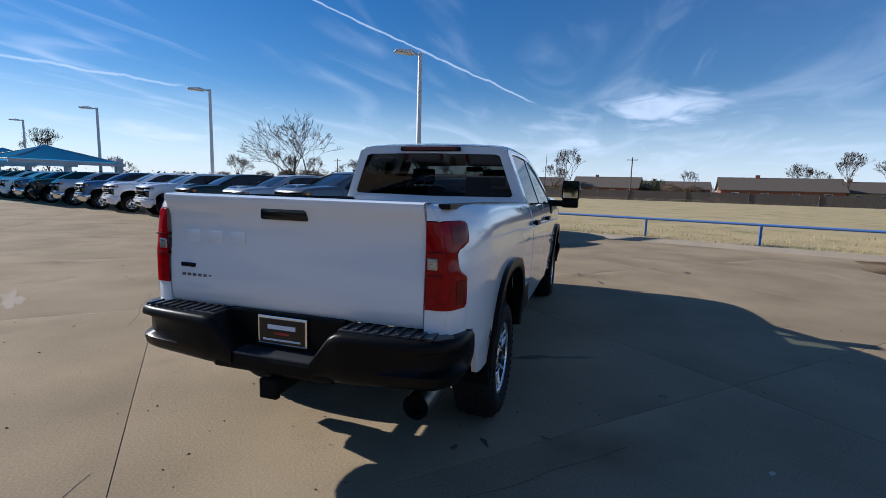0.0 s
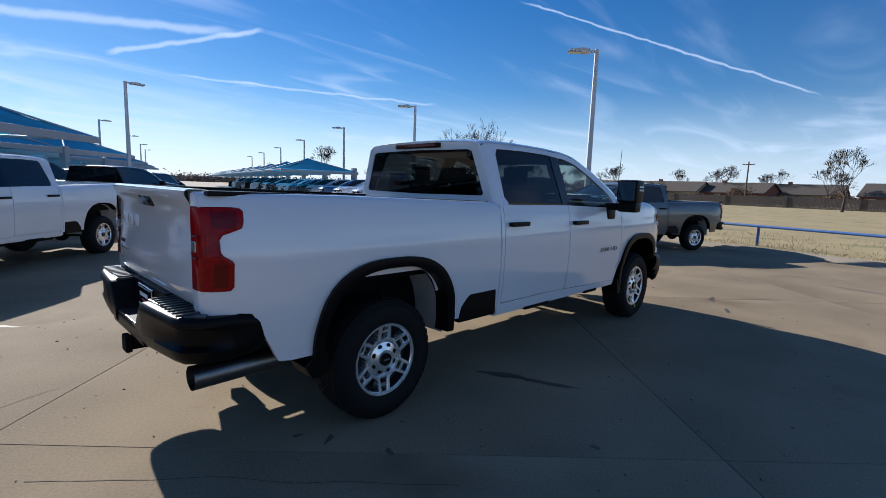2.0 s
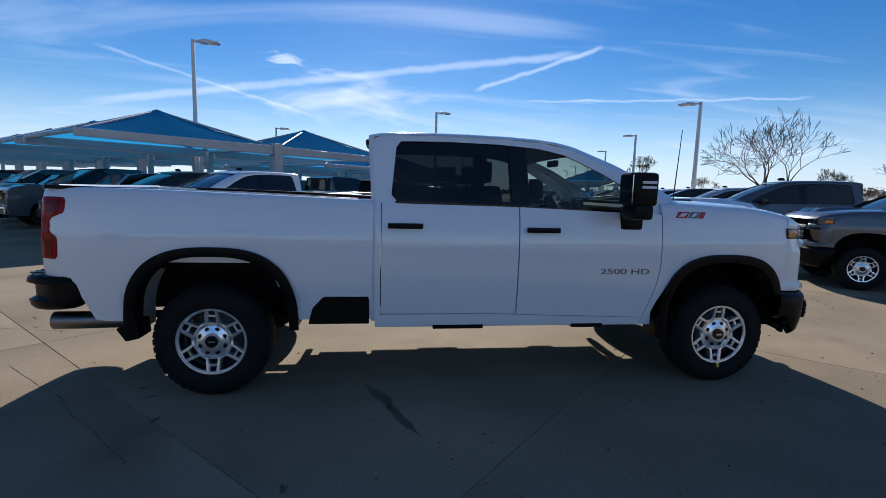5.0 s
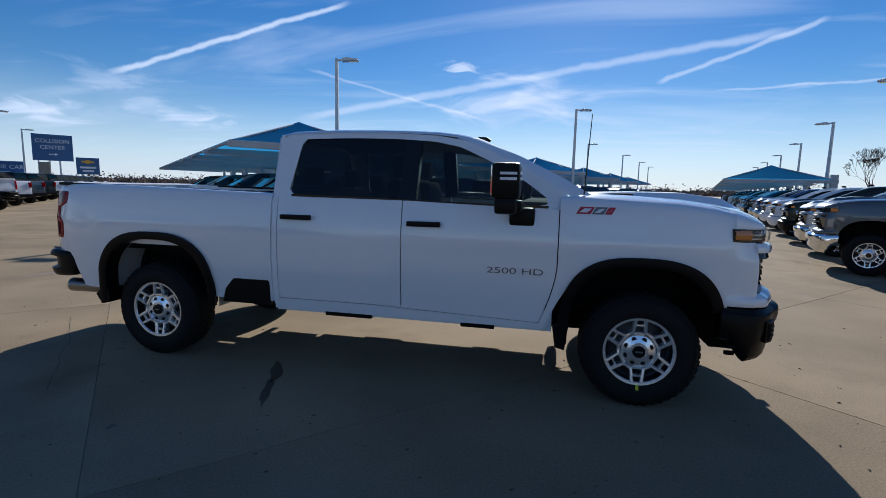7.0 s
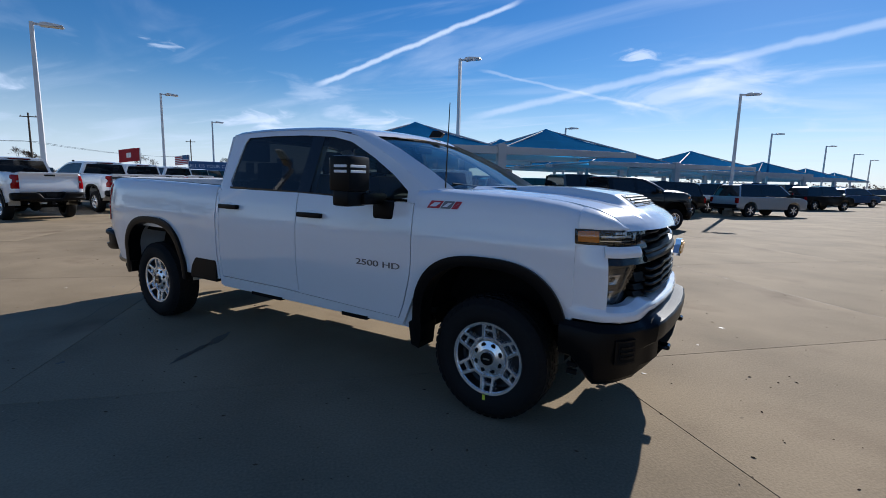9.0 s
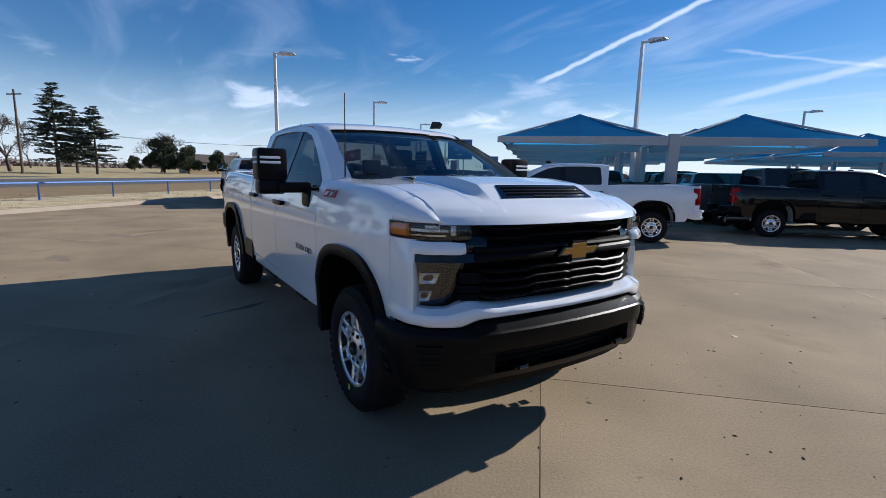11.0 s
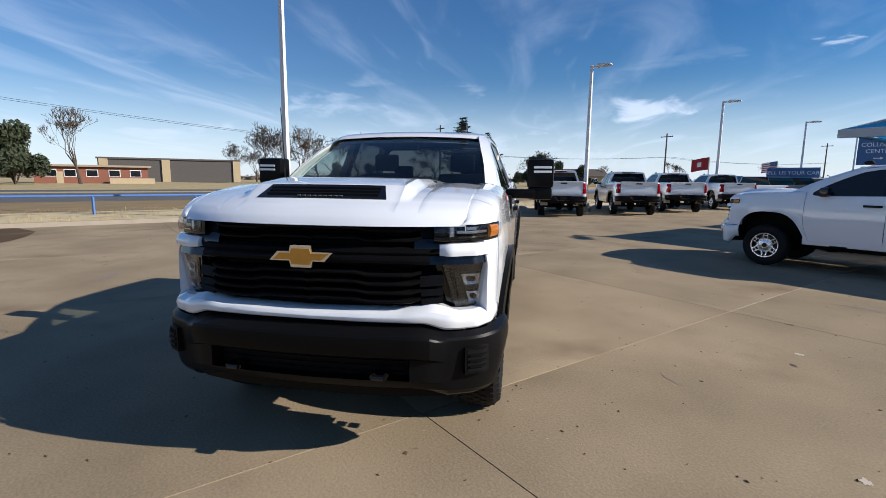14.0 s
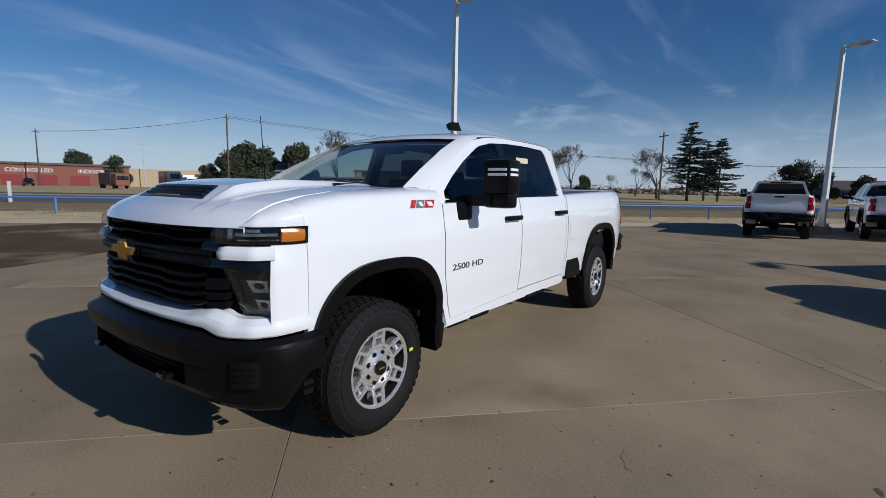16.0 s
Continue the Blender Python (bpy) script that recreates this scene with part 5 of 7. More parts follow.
    # nose: painted fascia, grille, badge
    fascia_foot = curve([(0, .813), (.55, .810), (.62, .808), (.71, .778), (.80, .774), (1.0, .780), (1.30, .790)])
    fascia_top = curve([(0, .866), (.50, .876), (.66, .900), (.74, .885), (.80, .864), (1.30, .864)])
    roll = curve([(0, .010), (.12, .022), (.45, .024), (.70, .012), (1, -.045)])
    v, f = nose_patch(-1.02, 1.02, lambda u: fascia_foot(abs(u)), lambda u: fascia_top(abs(u)), 0, .05, 68, 10, lambda v, u: roll(v) * (1 - .3 * min(1, max(0, abs(u) - .6) / .35)))
    fascia = link("front_fascia", v, f, P, root, "", 24)
    for s in (-1, 1):
        flank("fascia_column", s, .980, 1.30, fascia_foot, lambda u: 1.220 + .05 * max(0, u - 1.10), P, fascia, "", 0, .09, 14, 24, lambda v, u: .7 * max(0.0, roll(min(1.0, v / .2))) * min(1.0, max(0.0, (1.25 - abs(u)) / .2)), 24)
        flank("lamp_blade", s, .690, 1.0, lambda u: 1.152 + .05 * max(0, .73 - u), lambda u: 1.215 - .12 * max(0, .76 - u), P, fascia, "", .012, .06, 14, 5, lambda v, u: .010 * math.sin(math.pi * v) - .02 * (1 - min(1, (abs(u) - .69) / .04)))
        flank("lamp_band", s, .56, .99, 1.108, 1.150, GLOSS_BLACK, fascia, "", -.012, .04, 14)
    v, f = nose_patch(-.80, .80, lambda u: .850, 1.318, -.115, .02, 30)
    grille = link("grille", v, f, DARK, root, "black grille with wavy bars")
    ramp = lambda u: max(-1, min(1, 3.2 * math.sin(abs(u) * 11.0)))
    blade = curve([(0, -.022), (.30, .010), (.55, .014), (.80, .004), (1, -.026)])
    for z0, z1 in ((1.262, 1.300), (1.212, 1.246), (1.036, 1.074), (.990, 1.026), (.944, .980), (.902, .934)) if detail else ((1.24, 1.27), (1.02, 1.06), (.93, .97)):
        v, f = nose_patch(-.600, .600, lambda u, z=z0: z + .006 * ramp(u) + .010 * max(0, abs(u) - .4), lambda u, z=z1: z + .006 * ramp(u) + .010 * max(0, abs(u) - .4), -.020, .05, 84, 5, lambda v, u: blade(v) - .02 * max(0, (abs(u) - .5) / .1))
        link("grille_bar", v, f, GRILLE, grille, "", 20)
    v, f = nose_patch(-.64, .64, 1.100, 1.192, -.004, .05, 44, 7, lambda v, u: float(np.interp(v, [0, .14, .28, .43, .57, .71, .86, 1], [-.03, .0, .006, .006, -.006, .004, .0, -.03])))
    link("grille_crossbar", v, f, GRILLE, grille, "satin black crossbar", 20)
    for s in (-1, 1) if detail else ():
        for z0, z1 in ((.898, .930), (.940, .975), (.990, 1.045), (1.236, 1.292)):
            flank("grille_insert", s, .592 + .10 * max(0, 1.0 - z0), .715, lambda u, z=z0: z + .05 * (u - .6), lambda u, z=z1: z + .03 * (u - .6), GRILLE, grille, "", -.035, .04, 6, 2, lambda v, u: -.014 * v - .10 * max(0, abs(u) - .62), 20)
        flank("grille_wing", s, .56, .74, lambda u: 1.152 + .10 * max(0, u - .6), lambda u: 1.235 - .12 * max(0, u - .64), GLOSS_BLACK, grille, "", -.030, .05, 8, 3, lambda v, u: .012 * math.sin(math.pi * v))
    o = [(-.170, 1.125), (-.125, 1.172), (-.062, 1.172), (-.055, 1.205), (.055, 1.205), (.062, 1.172), (.170, 1.172), (.125, 1.125), (.062, 1.125), (.055, 1.092), (-.055, 1.092), (-.062, 1.125)]
    prism("badge_rim", o, 2.985, 3.020, CHROME, grille, "bright badge rim", axis="x")
    prism("badge", [(y * .875, 1.1485 + (z - 1.1485) * .72) for y, z in o], 3.018, 3.026, GOLD, grille, "gold cross-shaped badge", axis="x")
    # front bumper: a shelf and a square face in the middle, an intake below it, plain corners
    heights = [0, .05, .12, .22, .245, .255, .40, .555, .565, .60, .70, .80, .865, .89, .93, 1]
    middle = [-.07, -.035, .020, .046, .050, -.020, -.030, -.020, .066, .084, .092, .094, .092, .082, .045, -.01]
    corner_v, corner_o = [0, .05, .12, .40, .75, .90, .95, 1], [-.03, -.005, .012, .028, .040, .040, .030, .008]
    us = [0, .10, .20, .30, .40, .47, .53, .545, .60, .64, .665, .69, .72, .745, .78, .82, .87, .92, .96, 1.0, 1.03, 1.06, 1.09, 1.12, 1.16, 1.20, 1.24, 1.29, 1.345]
    us = [-u for u in us[:0:-1]] + us
    verts = []
    for u in us:
        a = abs(u)
        z0 = float(np.interp(a, [0, .55, .75, 1.03, 1.06, 1.16, 1.345], [.422, .425, .405, .395, .42, .545, .56]))
        z1 = fascia_foot(a) - .010
        k = min(1.0, max(0.0, (a - .63) / .115))
        solid = min(1.0, max(0.0, (a - .53) / .015))
        for h, o in zip(heights, middle):
            if .25 < h < .56:
                o = o * (1 - solid) + .058 * solid
            side = float(np.interp(h, corner_v, corner_o)) + .036 * min(1.0, max(0.0, (a - .88) / .16)) * math.sin(math.pi * min(1.0, .12 + h * .80)) * (1 - max(0.0, (a - 1.22) / .125))
            verts.append(nose(u, z0 + (z1 - z0) * h, o * (1 - k) + side * k))
    m = len(heights)
    faces = [(i * m + j, (i + 1) * m + j, (i + 1) * m + j + 1, i * m + j + 1) for i in range(len(us) - 1) for j in range(m - 1)]
    bump = link("front_bumper", verts, faces, bumper, root, "satin black front bumper" if bumper is PLASTIC else "", 16)
    # unseen boxes added behind the one-sided bumper so no sunlight passes through it
    boxed("crash_beam", (2.52, 2.80, -.78, .78, .44, .84), DARK, bump)
    boxed("crash_beam", (2.78, 2.885, -.62, .62, .46, .80), DARK, bump)
    v, f = nose_patch(-.53, .53, .510, .632, -.012, .02, 24)
    link("lower_intake", v, f, DARK, bump)
    for z in (.536, .566, .596) if detail else ():
        v, f = nose_patch(-.52, .52, z, z + .009, -.002, .02, 20)
        link("intake_bar", v, f, GRILLE, bump)
    v, f = nose_patch(-.90, .90, .375, .43, -.08, .03, 24)
    link("air_dam", v, f, PLASTIC, bump)
    # tailgate
    verts, faces = [], []
    zs = [.905, .930, 1.00, 1.10, 1.20, 1.30, 1.40, 1.455, 1.490, 1.512, 1.520, 1.520, 1.505]
    xo = [-3.132, -3.152, -3.160, -3.158, -3.150, -3.143, -3.144, -3.166, -3.186, -3.184, -3.166, -3.08, -3.07]
    ys = np.linspace(-.770, .770, 25)
    for y in ys:
        for x, z in zip(xo, zs):
            verts.append((x + .010 * (abs(y) / .77) ** 6, y, z))
    m = len(zs)
    for i in range(24):
        for j in range(m - 1):
            faces.append((i * m + j, i * m + j + 1, (i + 1) * m + j + 1, (i + 1) * m + j))
    gate = link("tailgate", verts, faces, P, root, "", True)
    boxed("gate_inner", (-3.12, -3.07, -.765, .765, .92, 1.505), P, gate)
    bm = box(bmesh.new(), -3.168, -3.12, -.140, .140, 1.400, 1.474, .016)
    part("gate_handle", bm, GLOSS_BLACK, gate, "gloss black tailgate handle", True)
    if detail:
        boxed("badge_plate", (-3.157, -3.14, .585, .690, 1.110, 1.135), GLOSS_BLACK, gate, .004)
        for k in range(9):
            boxed("badge_letter", (-3.158, -3.14, .36 + k * .037, .386 + k * .037, 1.060, 1.077), LETTER, gate, .002)
        for k in range(3):
            y = .60 - k * .150
            bm = bmesh.new()
            box(bm, -3.1485, -3.13, y - .048, y + .048, 1.250, 1.325, .001)
            part("embossed_block", bm, P, gate, "", True)
    # bed inside
    boxed("bed_floor", (-3.07, -.90, -.80, .80, .93, .96), DARK, root)
    boxed("bed_front_wall", (-.915, -.885, -.84, .84, .93, 1.445), P, root)
    for s in (-1, 1):
        boxed("bed_inner_side", (-3.07, -.90, s * .80, s * .83, .93, 1.455), DARK, root)
        boxed("tail_post", (-3.115, -3.02, s * .774, s * .835, .86, 1.495), P, root, .012)
    # rear bumper with corner steps
    rb = new("rear_bumper")
    rb.parent = root
    if bumper is PLASTIC:
        tagged(rb, label="matte black rear step bumper")
    for s in (-1, 1):
        # plan path from the wheel side round to the middle: x, y, foot, top
        way = [(-2.835, .938, .700, .800), (-2.865, .962, .675, .850), (-2.93, .972, .658, .874), (-3.02, .974, .648, .886), (-3.10, .968, .645, .888), (-3.165, .948, .644, .888), (-3.212, .918, .644, .888),
               (-3.255, .878, .643, .888), (-3.278, .79, .642, .888), (-3.296, .60, .636, .888), (-3.308, .42, .628, .888), (-3.308, .375, .626, .884), (-3.302, .335, .624, .862), (-3.300, .235, .622, .725)]
        prof = [(.15, 0), (.055, 0), (.030, .03), (.014, .12), (.004, .30), (.002, .38), (0, .55), (0, .72), (0, .80), (0, .86), (.004, .93), (.012, .98), (.026, 1), (.15, 1)]
        verts, faces = [], []
        for i, (x, y, za, zb) in enumerate(way):
            p, q = way[max(0, i - 1)], way[min(len(way) - 1, i + 1)]
            t = Vector((q[0] - p[0], q[1] - p[1])).normalized()
            n2 = Vector((-t.y, t.x))
            if n2.dot(Vector((-3.0 - x, .6 - y))) < 0:
                n2 = -n2
            hollow = .045 * min(1.0, max(0.0, (i - 3) / 2)) * min(1.0, max(0.0, (9 - i) / 1.5))
            for inset, h in prof:
                inset += hollow * min(1.0, max(0.0, (h - .30) / .08)) * min(1.0, max(0.0, (.80 - h) / .08))
                verts.append((x + n2.x * inset, s * (y + n2.y * inset), za + (zb - za) * h))
        m = len(prof)
        for i in range(len(way) - 1):
            for j in range(m):
                q = (i * m + j, i * m + (j + 1) % m, (i + 1) * m + (j + 1) % m, (i + 1) * m + j)
                faces.append(q if s > 0 else q[::-1])
        ends = [tuple(range(m))[::-1], tuple((len(way) - 1) * m + j for j in range(m))]
        faces += ends if s > 0 else [q[::-1] for q in ends]
        link("bumper_corner", verts, faces, bumper, rb, "", True)
        o = [(-3.10, s * .86), (-3.15, s * .93), (-3.225, s * .865), (-3.262, s * .37), (-3.12, s * .37)]
        prism("step_pad", o, .876, .896, STEP_PAD, rb, "ribbed black step pad", axis="z", bevel=.005)
        if detail:
            for k in range(9):
                y = s * (.40 + k * .055)
                boxed("step_rib", (-3.248, -3.125, y - .009, y + .009, .894, .904), STEP_PAD, rb)
    boxed("bumper_middle", (-3.29, -3.08, -.36, .36, .618, .705), bumper, rb, .018)
    boxed("bumper_back", (-3.17, -3.08, -.36, .36, .62, .91), bumper, rb, .01)
    boxed("step_lip", (-3.285, -3.12, -.24, .24, .700, .716), STEP_PAD, rb, .006, "worn black step lip" if detail else "")
    plate = boxed("licence_plate", (-3.188, -3.174, -.152, .152, .742, .896), CHROME if detail else PLASTIC, rb, .004, "dealer plate in a bright frame" if detail else "")
    boxed("plate_face", (-3.192, -3.186, -.138, .138, .752, .882), GLOSS_BLACK, plate)
    if detail:
        boxed("plate_mark", (-3.194, -3.191, -.085, .085, .828, .852), SIGN_WHITE, plate)
        boxed("plate_mark", (-3.194, -3.191, -.045, .045, .800, .812), DECAL_RED, plate)
        boxed("plate_mark", (-3.194, -3.191, -.115, .115, .766, .776), SIGN_WHITE, plate)
    bm = box(bmesh.new(), -3.30, -2.9, -.040, .040, .512, .592, .008)
    box(bm, -3.312, -3.275, -.052, .052, .500, .604, .010)
    part("hitch_receiver", bm, DARK, root)
    # exhaust, chassis, axles
    bm = tube(bmesh.new(), (-3.17, -.75, .524), (-2.55, -.74, .530), .066, .062, 20, False)
    tube(bm, (-3.17, -.75, .524), (-2.6, -.74, .530), .058, .054, 20, False)
    part("exhaust_pipe", bm, STEEL, root, "wide steel exhaust tip", True)
    # black disc set into the open pipe to stand for the shade inside
    part("pipe_inside", tube(bmesh.new(), (-3.10, -.749, .525), (-3.09, -.749, .525), .057, n=20), DARK, root)
    bm = bmesh.new()
    for s in (-1, 1):
        box(bm, -3.0, 2.6, s * .40, s * .50, .56, .72)
        box(bm, -2.6, -1.4, s * .52, s * .60, .50, .54)
    for x in (-2.9, -1.2, 0.0, 1.2, 2.5):
        box(bm, x, x + .1, -.45, .45, .57, .70)
    box(bm, -.8, 1.5, -.78, .78, .56, .62)
    box(bm, -1.2, .9, .10, .50, .38, .58)
    box(bm, .9, 2.3, -.30, .30, .36, .62)
    tube(bm, (-AXLE, -.75, HUB_Z), (-AXLE, .75, HUB_Z), .055, n=10)
    tube(bm, (AXLE, -.72, HUB_Z), (AXLE, .72, HUB_Z), .05, n=10)
    bmesh.ops.create_uvsphere(bm, u_segments=12, v_segments=8, radius=.16, matrix=Matrix.Translation((-AXLE, .05, HUB_Z)))
    part("chassis", bm, DARK, root)
    for s in (-1, 1):
        for x0, x1 in ((-.40, -.003), (.72, .98)):
            boxed("side_step_bracket", (x0, x1, s * .80, s * .955, .485, .525), DARK, root, .008)
        # inner wheel wells
        for (xc, half, top, foot), mat, inner, nm in ((REAR_ARCH, LINER, .60, "rear_wheel_well"), (FRONT_ARCH, DARK, .55, "front_wheel_well")):
            verts, faces = [], []
            for k in range(25):
                a = math.pi * k / 24
                e = 2.0 / 2.7
                cx, sz = -math.copysign(abs(math.cos(a)) ** e, math.cos(a)), abs(math.sin(a)) ** e
                for y in (inner, .90):
                    verts.append((xc + cx * (half - .03), s * y, foot - .03 + (top - foot - .005) * sz))
            for k in range(24):
                q = (2 * k, 2 * k + 1, 2 * k + 3, 2 * k + 2)
                faces.append(q if s < 0 else q[::-1])
            link(nm, verts, faces, mat, root, "", True)
            boxed("well_back", (xc - half, xc + half, s * (inner - .03), s * inner, .60, top - .01), DARK, root)
    # aerials
    fin = [(.70, 1.995), (.74, 2.035), (.69, 2.062), (.61, 2.068), (.56, 2.0)]
    prism("roof_fin", fin, .485, .535, PLASTIC, root, "black shark-fin aerial", bevel=.008)
    if detail:
        bm = tube(bmesh.new(), (1.585, -.825, 1.47), (1.612, -.835, 2.085), .0055, .003, 8)
        part("whip_aerial", bm, GLOSS_BLACK, root, "thin black whip aerial")
        # number badge on the front doors, sport decal on the fenders
        for s in (-1, 1):
            y = side_y(1.12, .95) + .002
            turn = (Matrix.Translation((1.12, s * y, .947)) @ (pose(0, 0, 0, 90, 0, 0) if s < 0 else pose(0, 0, 0, 90, 0, 180)))
            text("2500 HD", .08, LETTER, root, turn, "badge_lettering", .003, (.41, .044))
            for k, (a, b, mat) in enumerate(((1.530, 1.628, DECAL_RED), (1.636, 1.715, DECAL_GREY), (1.722, 1.770, DECAL_RED))):
                lean = .03 * -s
                pts = [(a, 1.380), (b, 1.380), (b + lean, 1.430), (a + lean, 1.430)]
                v = [(x, s * (side_y(x, z) + .004), z) for x, z in pts]
                link("fender_decal", v, [(0, 1, 2, 3) if s < 0 else (3, 2, 1, 0)], mat, root, "red and grey fender decal")
                bar = [(a + .010 + .35 * lean, 1.391), (b - .036 + .35 * lean, 1.391), (b - .010 + .7 * lean, 1.419), (a + .036 + .7 * lean, 1.419)]
                v = [(x, s * (side_y(x, z) + .007), z) for x, z in bar]
                link("decal_bar", v, [(0, 1, 2, 3) if s < 0 else (3, 2, 1, 0)], SIGN_WHITE, root)
        o = rounded([(-1.40, .985, .985), (-1.08, .985, .985), (-1.08, .985, 1.15), (-1.40, .985, 1.15)], .03)
        link("fuel_door", [(x + .17, side_y(x, z) + .0025, z) for x, y, z in o], [tuple(range(len(o)))[::-1]], P, root)
        bm = tube(bmesh.new(), (2.38, .62, .80), (2.38, .62, .90), .035, .03, 12)
        part("bump_stop", bm, shader("red_rubber", (.55, .03, .03), .5, vary=.05), root, "red rubber bump stop", True)
        # inside of the cab
        boxed("cab_floor", (-.82, 1.55, -.86, .86, .62, .66), DARK, root)
        bm = box(bmesh.new(), 1.12, 1.58, -.84, .84, 1.22, 1.46, .05)
        box(bm, 1.10, 1.45, -.18, .18, .66, 1.30, .04)
        part("dashboard", bm, SEAT, root, "dark dashboard", True)
        boxed("dash_screen", (1.09, 1.11, -.16, .10, 1.36, 1.50), GLOSS_BLACK, root, .006)
        bm = bmesh.new()
        for k in range(24):
            a, b = 2 * math.pi * k / 24, 2 * math.pi * (k + 1) / 24
            c = Vector((1.02, .42, 1.34))
            p = [c + Vector((-.06 * math.sin(t), .185 * math.cos(t), .175 * math.sin(t))) for t in (a, b)]
            tube(bm, p[0], p[1], .014, n=6)
        tube(bm, (1.02, .42, 1.34), (1.15, .42, 1.30), .05, n=10)
        box(bm, 1.01, 1.03, .25, .59, 1.325, 1.355)
        part("steering_wheel", bm, PLASTIC, root, "dark steering wheel", True)
        for y in (-.42, .42):
            bm = box(bmesh.new(), .22, .78, y - .27, y + .27, .86, 1.06, .05)
            box(bm, .08, .26, y - .26, y + .26, 1.0, 1.60, .06, Matrix.Translation((.17, 0, 1.0)) @ pose(0, 0, 0, 0, -8, 0) @ Matrix.Translation((-.17, 0, -1.0)))
            box(bm, .03, .12, y - .13, y + .13, 1.62, 1.80, .03)
            part("front_seat", bm, SEAT, root, "dark cloth front seat", True)
        bm = box(bmesh.new(), -.70, -.22, -.72, .72, .90, 1.06, .05)
        box(bm, -.80, -.66, -.70, .70, 1.0, 1.52, .05)
        for y in (-.44, .44):
            box(bm, -.80, -.70, y - .12, y + .12, 1.53, 1.70, .03)
        part("rear_seat", bm, SEAT, root, "dark cloth rear bench", True)
        bm = box(bmesh.new(), -0.228, 0.015, .785, .788, 1.586, 1.805)
        sticker = part("price_sticker", bm, shader("sticker_paper", (.62, .58, .40), .8, vary=.06), root, "pale price sheet inside the window")
        for k in range(4):
            boxed("print_bar", (-0.228 + .02, 0.015 - .02, .782, .7845, 1.805 - .04 - .035 * k, 1.805 - .028 - .035 * k), DECAL_GREY, sticker)
        boxed("inside_mirror", (.82, .86, -.11, .11, 1.80, 1.86), PLASTIC, root, .01)
    return root


HERO = pickup("pickup_truck", "white crew-cab heavy-duty pickup with black trim on concrete", "white", True)

# ---- other vehicles ----


